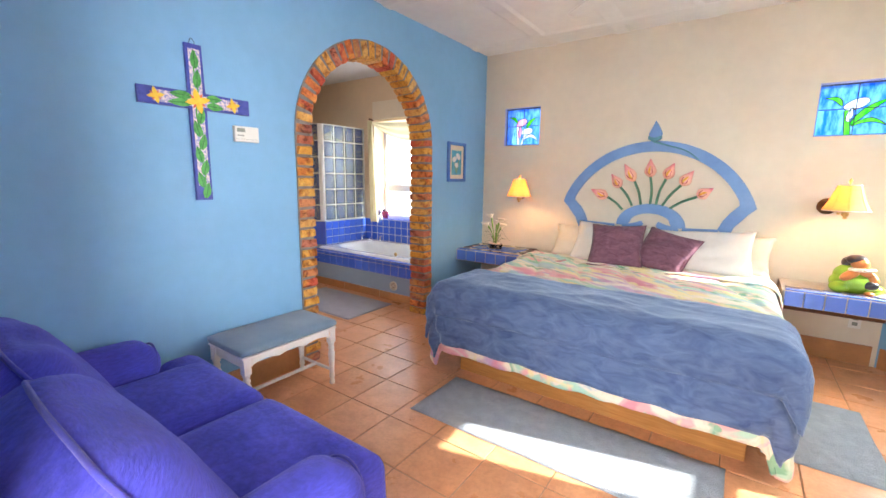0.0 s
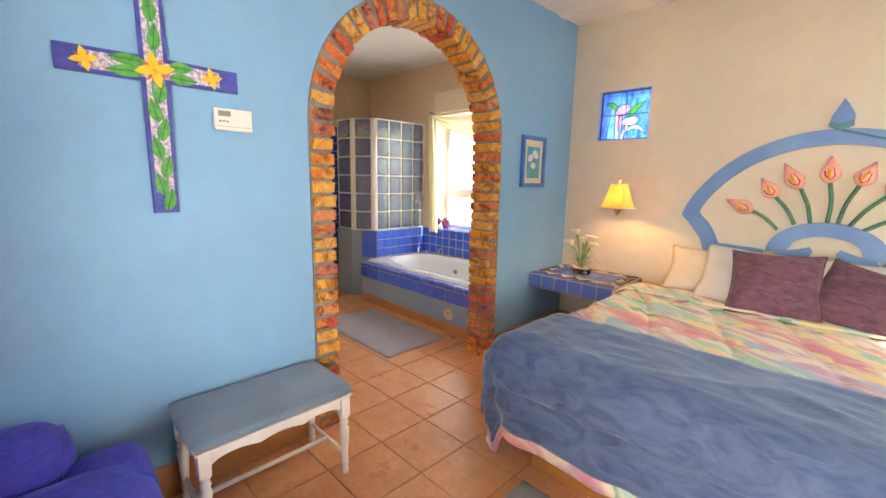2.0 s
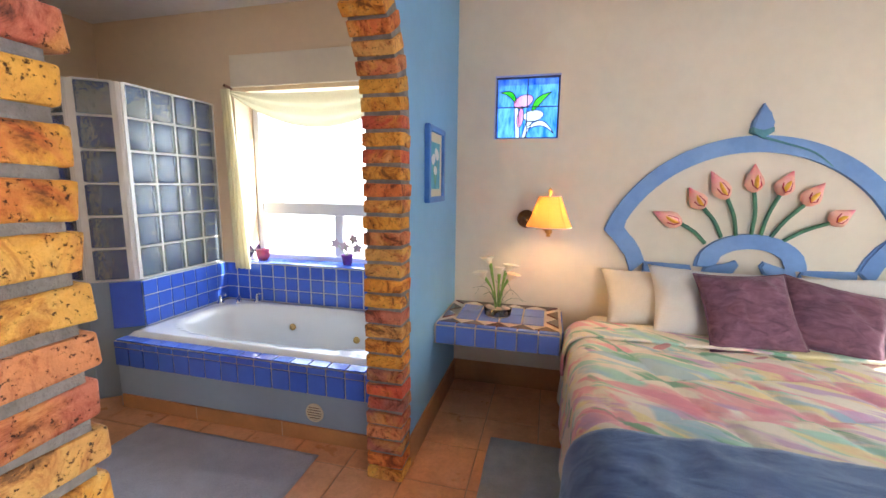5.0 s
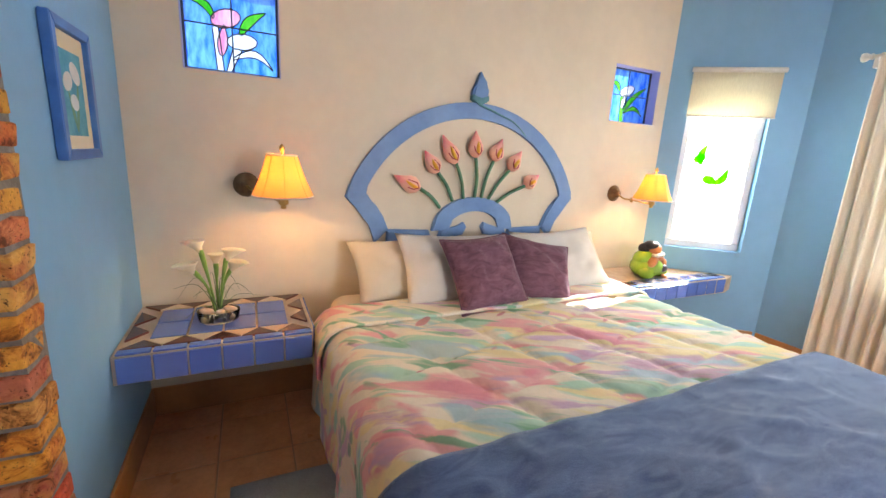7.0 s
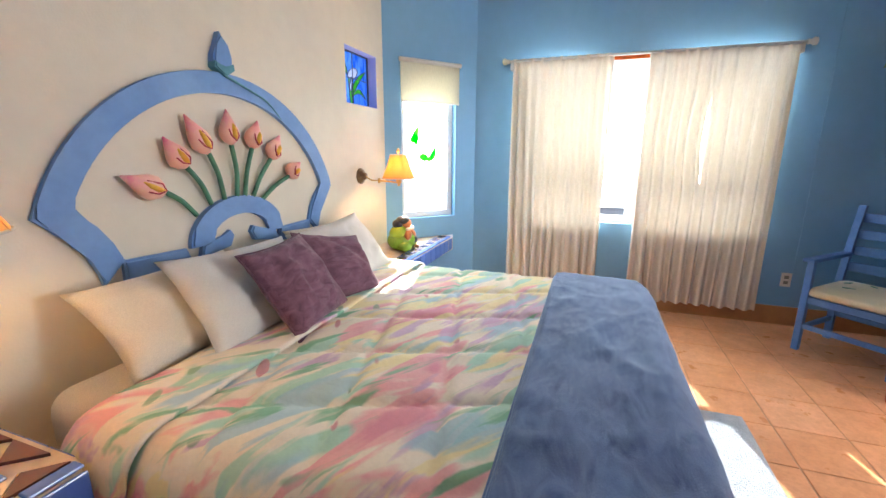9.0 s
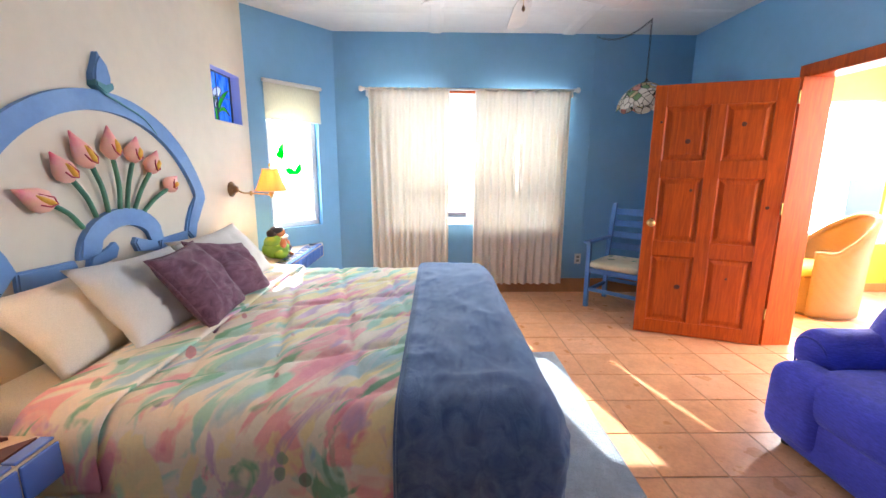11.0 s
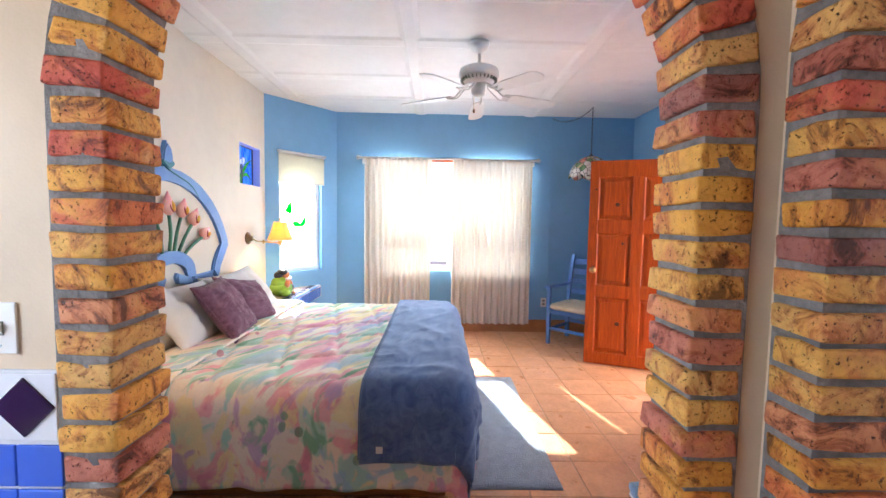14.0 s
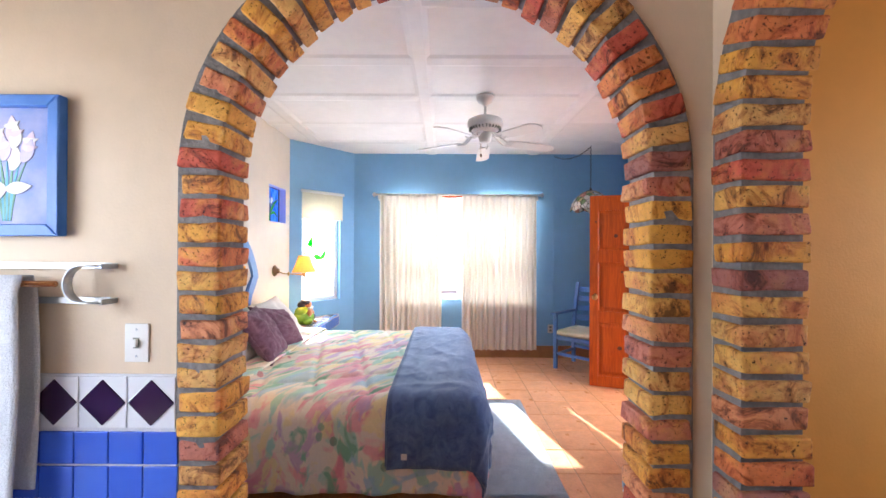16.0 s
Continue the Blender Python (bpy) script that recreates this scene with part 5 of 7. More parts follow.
# ---- curtains ----
def curtain(name, y0, y1, z0, z1, x, folds, label, seed, edge=None):
    """Gathered cloth between y0 and y1; edge(z) shifts its low-y side."""
    nu, nv = folds * 10, 26
    bm = bmesh.new()
    g = []
    for j in range(nv + 1):
        z = z0 + (z1 - z0) * j / nv
        f = j / nv
        row = []
        for i in range(nu + 1):
            t = i / nu
            wob = noise.noise(Vector((t * 3.3, seed, f * 0.6)))
            ph = 2 * math.pi * folds * (t + 0.025 * wob)
            amp = 0.042 * (1 - 0.62 * max(0.0, f - 0.75) / 0.25) * (0.75 + 0.5 * noise.noise(Vector((t * folds, seed + 5, 0))))
            lo = y0 + (edge(z) if edge else 0.0)
            y = lo + (y1 - lo) * t + 0.008 * math.cos(ph * 0.5 + seed) * (1 - f) + 0.018 * noise.noise(Vector((seed, t * 2, f * 1.5))) * (1 - f) * (1 if 0 < i < nu else 0)
            row.append(bm.verts.new((x + amp * math.sin(ph) + 0.008 * noise.noise(Vector((t * 6, f * 3, seed))), y, z)))
        g.append(row)
    for j in range(nv):
        for i in range(nu):
            bm.faces.new((g[j][i], g[j][i + 1], g[j + 1][i + 1], g[j + 1][i]))
    return thing(name, bm, cloth_curtain, label, "curtain", "window curtains", smooth=True)


def parted(z):
    return -0.016 + 0.032 * max(0.0, math.sin(math.pi * (z - 1.10) / 0.78)) if 1.10 < z < 1.88 else -0.016


curtain("curtain", 2.69, 3.525, 0.10, 2.205, 1.705, 11, "ivory gathered curtain hanging from a white rod", 1.0)
curtain("curtain", 1.965, 2.425, 0.12, 2.20, 1.705, 6, "ivory curtain panel drawn beside the window gap", 2.0, parted)
curtain("curtain", 1.43, 1.956, 0.12, 2.20, 1.712, 6, "ivory curtain panel at the outer end of the rod", 3.0)
rod = empty("curtain_rod", (1.705, 2.5, 2.19), "white curtain rod with round finials above the window", "curtain rod")
part("pole", local(tube([(1.705, 1.40, 2.19), (1.705, 3.56, 2.19)], 0.012, 10), rod), plastic_white, rod, "", True)
for y, s in ((1.40, -1), (3.56, 1)):
    part("finial", local(lathe([(0.0005, 0), (0.02, 0.002), (0.016, 0.018), (0.028, 0.035), (0.026, 0.055), (0.0005, 0.066)], 14, m=pose(0, 0, 0, -90 * s), at=(1.705, y, 2.19)), rod), plastic_white, rod, "", True)
    part("bracket", local(box(1.70, EX, y - s * 0.02 - 0.012, y - s * 0.02 + 0.012, 2.12, 2.20, 0.004), rod), plastic_white, rod)
thing("curtain_valance_strip", box(1.77, 1.797, 2.2, 2.9, 2.165, 2.195, 0.004), wood_door, "strip of varnished pine above the window opening", "window head", kind="structure")


# ---- lamps ----
def wall_lamp(name, base, shade_at, label):
    """Swing-arm lamp: rosette at the wall, jointed arm, bell shade with ribs, bulb within."""
    ob = empty(name, base, label, "wall lamp", "bedside wall lamps")
    b, s = Vector(base), Vector(shade_at) - Vector(base)
    part("rosette", lathe([(0.0005, 0), (0.062, 0.0), (0.062, 0.008), (0.05, 0.014), (0.048, 0.022), (0.03, 0.028), (0.026, 0.05), (0.0005, 0.054)], 24, m=pose(0, 0, 0, 90)), bronze, ob, "dark bronze rosette", True)
    knee = Vector((s.x * 0.35 + 0.03, s.y * 0.45, -0.035))
    low = Vector((s.x, s.y, -0.055))
    part("arm", tube(curve_points([(0, -0.045, 0.0), (knee.x * 0.5, knee.y * 0.6, -0.03), knee, (low.x * 0.8 + knee.x * 0.2, low.y * 0.8 + knee.y * 0.2, -0.045), low]), 0.006, 8), brass, ob, "brass jointed arm", True)
    part("joint", lathe([(0.0005, -0.02), (0.012, -0.016), (0.009, 0.0), (0.012, 0.016), (0.0005, 0.02)], 12, at=knee), brass, ob, "", True)
    part("socket", lathe([(0.0005, -0.075), (0.014, -0.07), (0.01, -0.058), (0.022, -0.05), (0.022, -0.02), (0.016, 0.03), (0.0005, 0.034)], 14, at=(s.x, s.y, 0)), brass, ob, "", True)
    prof = [(0.129, -0.014), (0.116, 0.012), (0.099, 0.05), (0.085, 0.09), (0.072, 0.13), (0.062, 0.165)]
    sh = bmesh.new()
    add_lathe(sh, prof, 32, at=(s.x, s.y, 0), wave=lambda a: 1 + 0.02 * math.cos(8 * a))
    shade = part("shade", sh, silk_shade, ob, "glowing gold silk bell shade", True)
    for k in range(8):
        a = 2 * math.pi * k / 8
        part("rib", tube([(s.x + 1.022 * r * math.cos(a), s.y + 1.022 * r * math.sin(a), z) for r, z in prof], 0.0022, 5), silk_shade, shade)
    for r, z in (prof[0], prof[-1]):
        part("trim", tube([(s.x + r * math.cos(2 * math.pi * k / 32), s.y + r * math.sin(2 * math.pi * k / 32), z) for k in range(33)], 0.004, 5), cloth_sheet, shade, "ivory trim")
    part("finial", lathe([(0.0005, 0.16), (0.006, 0.165), (0.005, 0.18), (0.012, 0.19), (0.012, 0.20), (0.0005, 0.215)], 12, at=(s.x, s.y, 0)), brass, ob, "brass finial", True)
    bulb = new("bulb_" + name, bpy.data.lights.new("bulb", "POINT"))
    bulb.data.energy, bulb.data.color, bulb.data.shadow_soft_size = 3.1, (1.0, 0.58, 0.24), 0.025
    bulb.matrix_world = pose(*(b + Vector((s.x, s.y, 0.055))))
    return ob


wall_lamp("wall_lamp", (-1.925, NY, 1.225), (-1.775, 4.12, 1.225), "lit brass swing-arm wall lamp with a gold bell shade")
wall_lamp("wall_lamp", (0.655, NY, 1.215), (0.72, 4.20, 1.225), "lit brass swing-arm wall lamp swung beside the slanted window")


# ---- ceiling fan ----
fan = empty("ceiling_fan", (-0.325, 2.32, CZ), "off-white five-bladed ceiling fan at rest", "ceiling fan")
part("canopy", lathe([(0.0005, -0.095), (0.018, -0.095), (0.030, -0.080), (0.060, -0.062), (0.074, -0.035), (0.074, -0.0135)], 28), fan_white, fan, "", True)
part("downrod", tube([(0, 0, -0.085), (0, 0, -0.205)], 0.012, 12), fan_white, fan, "", True)
part("motor", lathe([(0.0005, -0.185), (0.035, -0.187), (0.11, -0.196), (0.142, -0.212), (0.150, -0.235), (0.150, -0.265), (0.142, -0.275), (0.134, -0.276), (0.112, -0.302), (0.070, -0.315), (0.0005, -0.316)], 40), fan_white, fan, "", True)
for k in range(28):
    part("vent_slot", box(0.112, 0.138, -0.0035, 0.0035, -0.301, -0.280, 0.001), plastic_grey, fan, "dark cooling slot", False, pose(0, 0, 0, 0, 0, 360 * k / 28))
part("switch_housing", lathe([(0.0005, -0.314), (0.055, -0.316), (0.055, -0.370), (0.048, -0.395), (0.028, -0.405), (0.0005, -0.407)], 28), fan_white, fan, "", True)
for k in range(5):
    m = pose(0, 0, -0.378, 0, 0, 72 * k - 3) @ pose(0, 0, 0, 0, 3.5) @ pose(0, 0, 0, -11)
    pts = [(0.20, -0.046), (0.32, -0.058), (0.585, -0.066), (0.628, -0.040), (0.640, 0.010), (0.600, 0.064), (0.32, 0.058), (0.20, 0.046)]
    part("blade", slab(pts, -0.004, 0.004, on_z, 0.002, 1), fan_white, fan, "", False, m)
    iron = bmesh.new()
    for sy in (-1, 1):
        add_tube(iron, curve_points([(0.075, 0.012 * sy, 0.060), (0.13, 0.032 * sy, 0.030), (0.185, 0.030 * sy, -0.010), (0.245, 0.022 * sy, -0.008)], 4), 0.0065, 6)
    part("blade_iron", iron, fan_white, fan, "curved double bracket", True, m)
part("pull_chain", tube([(0.035, 0.03, -0.39), (0.035, 0.03, -0.49)], 0.0018, 5), brass, fan)
part("pull_knob", lathe([(0.0005, -0.52), (0.010, -0.51), (0.008, -0.492), (0.0005, -0.488)], 10, at=(0.035, 0.03, 0)), bronze, fan, "dark pull knob", True)


# ---- hanging leaded-glass lamp ----
def mosaic():
    n = Nodes("leaded_glass_mosaic")
    v = n.add("ShaderNodeTexVoronoi", Scale=17.0)
    n.link(n.place((1, 1, 1), shift=False), v.inputs["Vector"])
    s = n.tree.nodes.new("ShaderNodeSeparateColor")
    n.link(v.outputs["Color"], s.inputs[0])
    col = n.ramp(s.outputs[0], [(0.0, (0.70, 0.66, 0.58)), (0.35, (0.20, 0.32, 0.16)), (0.5, (0.72, 0.68, 0.60)), (0.66, (0.66, 0.30, 0.24)), (0.78, (0.62, 0.52, 0.30)), (0.9, (0.55, 0.60, 0.66))], "CONSTANT")
    e = n.add("ShaderNodeTexVoronoi", Scale=17.0)
    e.feature = "DISTANCE_TO_EDGE"
    n.link(n.place((1, 1, 1), shift=False), e.inputs["Vector"])
    line = n.ramp(e.outputs["Distance"], [(0.03, (0, 0, 0)), (0.05, (1, 1, 1))])
    n.bump(line, 0.4, 0.004)
    return n.done(n.mix(line, (0.03, 0.03, 0.03), col), 0.2)


pend = empty("hanging_lamp", (1.33, 0.84, CZ), "hanging leaded glass lamp shade on a swagged black chain", "hanging lamp")
mos = mosaic()
prof = [(0.03, 0.0), (0.10, -0.03), (0.17, -0.09), (0.215, -0.16), (0.235, -0.225)]
for k in range(8):
    bm = bmesh.new()
    rows = []
    for j, (r, z) in enumerate(prof):
        row = []
        for i in range(5):
            a = 2 * math.pi * (k + i / 4) / 8
            sc = -0.035 * math.sin(math.pi * i / 4) if j == 4 else 0.0
            bulge = 1 + 0.05 * math.sin(math.pi * i / 4)
            row.append(bm.verts.new((r * bulge * math.cos(a), r * bulge * math.sin(a), z - 0.56 + sc)))
        rows.append(row)
    for p, q in zip(rows, rows[1:]):
        for i in range(4):
            bm.faces.new((p[i], p[i + 1], q[i + 1], q[i]))
    o = cloth_part("glass_panel", bm, mos, pend, 0.004, "coloured leaded glass panel")
part("cap", lathe([(0.0005, -0.52), (0.012, -0.53), (0.016, -0.55), (0.05, -0.563), (0.0005, -0.566)], 16), black_metal, pend, "", True)


def chain(points, parent, name="chain_link"):
    step = 0
    for a, b in zip(points, points[1:]):
        a, b = Vector(a), Vector(b)
        d = (b - a)
        c = (a + b) / 2
        q = d.to_track_quat("Z", "Y").to_matrix().to_4x4() @ pose(0, 0, 0, 0, 0, 90 * (step % 2))
        L = d.length * 0.62
        ring = [(0.008 * math.cos(t), 0, L * math.sin(t)) for t in [2 * math.pi * k / 10 for k in range(11)]]
        part(name, tube(ring, 0.0022, 5), black_metal, parent, "", False, Matrix.Translation(c) @ q)
        step += 1


chain([(0, 0, -0.005 - 0.515 * k / 17) for k in range(18)], pend)
chain([(0.455 * t, 0.335 * t, -0.012 - 0.018 * t - 0.085 * 4 * t * (1 - t)) for t in [k / 18 for k in range(19)]], pend)
part("hook", tube([(0, 0, 0.0), (0, 0, -0.02)], 0.004, 6), black_metal, pend)
part("wall_cord", tube([(0.455, 0.335, -0.03), (0.464, 0.336, -0.06), (0.464, 0.336, -1.0), (0.464, 0.336, -2.3)], 0.003, 6), surface("blue_painted_cord", tone(BLUE, 0.9), BLUE, 8, 0.6), pend, "thin cord painted like the wall")


# ---- cross, thermostat and pictures on the blue wall ----
cross_blue = surface("indigo_folk_paint", (0.030, 0.045, 0.30), (0.055, 0.075, 0.42), 30, 0.4, 0.2, 60)
cross_pale = surface("pale_pink_dashes", (0.74, 0.60, 0.60), (0.30, 0.30, 0.52), 75, 0.5, 0.3, 80, spread=(0.45, 0.55))
cross_green = surface("leaf_green_paint", (0.03, 0.26, 0.04), (0.10, 0.42, 0.08), 45, 0.35)
cross_dark = surface("dark_green_vein", (0.01, 0.10, 0.02), (0.02, 0.14, 0.03), 30, 0.4)
cross_yellow = surface("yellow_petal_paint", (0.80, 0.48, 0.02), (0.86, 0.60, 0.05), 30, 0.35)
cross_red = surface("red_tip_paint", (0.62, 0.10, 0.05), (0.70, 0.18, 0.08), 30, 0.35)
cross = empty("wall_cross", (WX, 1.288, 1.79), "hand-painted indigo wooden cross with green leaves and yellow flowers", "cross")
cz = 1.79


def flat_on_wall(name, pts, lo, hi, material, parent, label="", origin=(WX, 1.288, 1.79)):
    return part(name, slab(pts, lo, hi, lambda u, v, d: Vector((d, u, v))), material, parent, label)


w2 = 0.043
bars = [(-w2, -0.541), (w2, -0.541), (w2, -w2), (0.297, -w2), (0.297, w2), (w2, w2), (w2, 0.296), (-w2, 0.296), (-w2, w2), (-0.283, w2), (-0.283, -w2), (-w2, -w2)]
b = slab(bars, 0.001, 0.022, lambda u, v, d: Vector((d, u, v)))
bmesh.ops.bevel(b, geom=[e for e in b.edges if all(abs(v.co.x - 0.022) < 1e-5 for v in e.verts)], offset=0.003, segments=2, affect="EDGES")
part("cross_board", b, cross_blue, cross)
i2 = 0.030
inner = [(-i2, -0.46), (i2, -0.46), (i2, -i2), (0.225, -i2), (0.225, i2), (i2, i2), (i2, 0.27), (-i2, 0.27), (-i2, i2), (-0.215, i2), (-0.215, -i2), (-i2, -i2)]
part("dotted_field", slab(inner, 0.0222, 0.0236, lambda u, v, d: Vector((d, u, v))), cross_pale, cross, "pale dashed painted field")
part("vine", tube(curve_points([(0.0236, 0.005, 0.26), (0.0236, -0.008, 0.16), (0.0236, 0.006, 0.06), (0.0236, -0.012, -0.08), (0.0236, 0.014, -0.18), (0.0236, -0.012, -0.28), (0.0236, 0.012, -0.38), (0.0236, -0.004, -0.47)], 5), 0.004, 5), cross_green, cross, "green vine")
leaves = [((0.0, 0.17), (-0.004, 0.265)), ((0.0, 0.07), (0.010, 0.165)), ((-0.03, -0.014), (-0.15, -0.022)), ((-0.03, 0.020), (-0.14, 0.024)), ((0.05, 0.020), (0.13, 0.024)), ((0.05, -0.018), (0.14, -0.024))]
for k, z in enumerate((-0.09, -0.16, -0.23, -0.30, -0.37, -0.44, -0.50)):
    s = -1 if k % 2 else 1
    leaves.append(((0.002 * s, z - 0.03), (0.024 * s, z + 0.055)))
for bse, tp in leaves:
    lf = part("leaf", slab(leaf_shape(bse, tp, 0.025), 0.0236, 0.0268, lambda u, v, d: Vector((d, u, v))), cross_green, cross)
    part("vein", tube([(0.0272, bse[0], bse[1]), (0.0272, tp[0], tp[1])], 0.0015, 5), cross_dark, lf)
for fy, fz, r in ((0.0, 0.0, 0.066), (-0.205, 0.0, 0.042), (0.195, 0.0, 0.042)):
    for k in range(4):
        a = radians(90 * k + 12)
        tipp = (fy + r * math.cos(a), fz + r * math.sin(a))
        part("petal", slab(leaf_shape((fy, fz), tipp, r * 0.30), 0.0270, 0.0295, lambda u, v, d: Vector((d, u, v))), cross_yellow, cross, "yellow petal")
        a2 = a + radians(45)
        part("petal_tip", slab(leaf_shape((fy, fz), (fy + 0.75 * r * math.cos(a2), fz + 0.75 * r * math.sin(a2)), r * 0.14), 0.0262, 0.0280, lambda u, v, d: Vector((d, u, v))), cross_red, cross, "red sepal")
part("hanging_wire", tube(curve_points([(0.010, -0.02, 0.29), (0.012, -0.005, 0.325), (0.012, 0.012, 0.30), (0.014, -0.03, 0.27)]), 0.0018, 5), black_metal, cross, "thin dark wire")

th = empty("thermostat", (WX, 1.56, 1.636), "white plastic wall thermostat with a small grey display", "thermostat")
part("housing", box(0, 0.026, -0.077, 0.077, -0.046, 0.046, 0.005, 3), plastic_white, th)
part("display", box(0.0262, 0.0275, -0.062, -0.012, 0.012, 0.034), plastic_grey, th, "grey display")
for k in range(3):
    part("button", box(0.0262, 0.029, -0.060 + 0.014 * k, -0.050 + 0.014 * k, -0.012, -0.005, 0.001), plastic_grey, th)
part("slot", box(0.0262, 0.0268, -0.07, 0.07, -0.030, -0.0285), plastic_grey, th)


def framed(name, origin, turn, w, h, fw, depth, frame_mat, mat_mat, label, art):
    """A framed picture; its local x runs along the wall, y is depth from the wall."""
    ob = empty(name, origin, label, "picture", turn=turn)
    for a in (((-w / 2, -h / 2), (w / 2, -h / 2), (w / 2 - fw, -h / 2 + fw), (-w / 2 + fw, -h / 2 + fw)), ((-w / 2, h / 2), (w / 2, h / 2), (w / 2 - fw, h / 2 - fw), (-w / 2 + fw, h / 2 - fw)),
              ((-w / 2, -h / 2), (-w / 2, h / 2), (-w / 2 + fw, h / 2 - fw), (-w / 2 + fw, -h / 2 + fw)), ((w / 2, -h / 2), (w / 2, h / 2), (w / 2 - fw, h / 2 - fw), (w / 2 - fw, -h / 2 + fw))):
        b_ = slab(list(a), 0.001, depth, on_y)
        bmesh.ops.bevel(b_, geom=b_.edges[:], offset=0.003, segments=1, affect="EDGES")
        part("frame_side", b_, frame_mat, ob)
    part("mount", box(-w / 2 + fw, w / 2 - fw, 0.001, depth * 0.45, -h / 2 + fw, h / 2 - fw), mat_mat, ob)
    for k, (pts, m_) in enumerate(art):
        part("painted_shape", slab(pts, depth * 0.45, depth * 0.45 + 0.0010 + 0.00008 * k, on_y), m_, ob)
    return ob


art_teal = surface("teal_painting", (0.03, 0.26, 0.42), (0.10, 0.40, 0.50), 18, 0.5)
art_cream = surface("cream_mount_card", (0.66, 0.58, 0.42), (0.70, 0.62, 0.47), 6, 0.8)
art_white = surface("white_painted_petal", (0.66, 0.66, 0.66), (0.74, 0.72, 0.70), 30, 0.6)
art_green = surface("muted_green_paint", (0.10, 0.26, 0.18), (0.16, 0.34, 0.22), 30, 0.6)
art_lilac = surface("pale_lilac_canvas", (0.17, 0.25, 0.52), (0.36, 0.37, 0.60), 9, 0.6)
art_pink = surface("pale_pink_petal", (0.62, 0.48, 0.56), (0.70, 0.60, 0.66), 25, 0.6)
lily_set = [(oval((-0.03, 0.06), 0.045, 0.03, 30), art_white), (oval((0.04, 0.03), 0.04, 0.028, -20), art_white), (oval((0.0, -0.03), 0.035, 0.025, 10), art_white)]
framed("picture", (WX, 3.885, 1.556), -90, 0.33, 0.41, 0.032, 0.03, paint_frame, art_cream, "blue framed picture of white flowers on teal", [
    ([(-0.092, -0.132), (0.092, -0.132), (0.092, 0.122), (-0.092, 0.122)], art_teal), (leaf_shape((0, -0.12), (-0.05, 0.05), 0.014), art_green), (leaf_shape((0, -0.12), (0.05, 0.02), 0.014), art_green)] + lily_set)


# ---- white bench ----
bench = empty("bench", (-2.195, 1.55, 0), "white painted bench with turned legs and a slate blue padded seat", "bench")
leg_prof = [(0.0005, 0), (0.016, 0.0), (0.019, 0.02), (0.013, 0.035), (0.018, 0.05), (0.015, 0.09), (0.020, 0.18), (0.023, 0.23), (0.015, 0.245), (0.022, 0.26), (0.015, 0.275), (0.022, 0.29), (0.022, 0.30)]
for sx in (-1, 1):
    for sy in (-1, 1):
        leg = part("leg", lathe(leg_prof, 14, at=(sx * 0.165, sy * 0.295, 0)), paint_white, bench, "turned white leg", True)
        part("leg_block", box(sx * 0.165 - 0.022, sx * 0.165 + 0.022, sy * 0.295 - 0.022, sy * 0.295 + 0.022, 0.30, 0.395, 0.003), paint_white, leg)
for sx in (-1, 1):
    pts = [(-0.272, 0.395), (0.272, 0.395), (0.272, 0.335)] + [(0.272 - 0.544 * k / 24, 0.335 + 0.016 * abs(math.sin(3 * math.pi * k / 24)) + 0.008) for k in range(1, 24)] + [(-0.272, 0.335)]
    part("scalloped_apron", slab(pts, sx * 0.165 - 0.009, sx * 0.165 + 0.009, on_x), paint_white, bench)
for sy in (-1, 1):
    part("end_apron", box(-0.143, 0.143, sy * 0.295 - 0.009, sy * 0.295 + 0.009, 0.335, 0.395), paint_white, bench)
    part("end_stretcher", tube([(-0.16, sy * 0.295, 0.10), (0.16, sy * 0.295, 0.10)], 0.010, 8), paint_white, bench, "", True)
part("stretcher", tube([(0, -0.295, 0.10), (0, 0.295, 0.10)], 0.011, 8), paint_white, bench, "", True)
part("seat_frame", box(-0.19, 0.19, -0.325, 0.325, 0.395, 0.405, 0.003), paint_white, bench)
part("seat_pad", puffy(-0.197, 0.197, -0.333, 0.333, 0.405, 0.455, 0.022, 8, 0.006, 0.001), cloth_bench, bench, "slate blue padded seat", True)


# ---- sofa ----
LEAN_Y, LEAN_A, LEAN_H = -0.10, 30, 0.52
sofa = empty("sofa", (-1.535, 0.65, 0), "indigo upholstered two-seat sofa with rounded padded arms", "sofa")
part("base", puffy(-0.70, 0.70, -0.36, 0.44, 0.03, 0.30, 0.05, 8, 0.0, 0.003), cloth_sofa, sofa, "", True)


def joined(*bms):
    """Several soft blocks as one mesh."""
    me = bpy.data.meshes.new("joined")
    out = bmesh.new()
    for b in bms:
        b.to_mesh(me)
        b.free()
        out.from_mesh(me)
    bpy.data.meshes.remove(me)
    return out


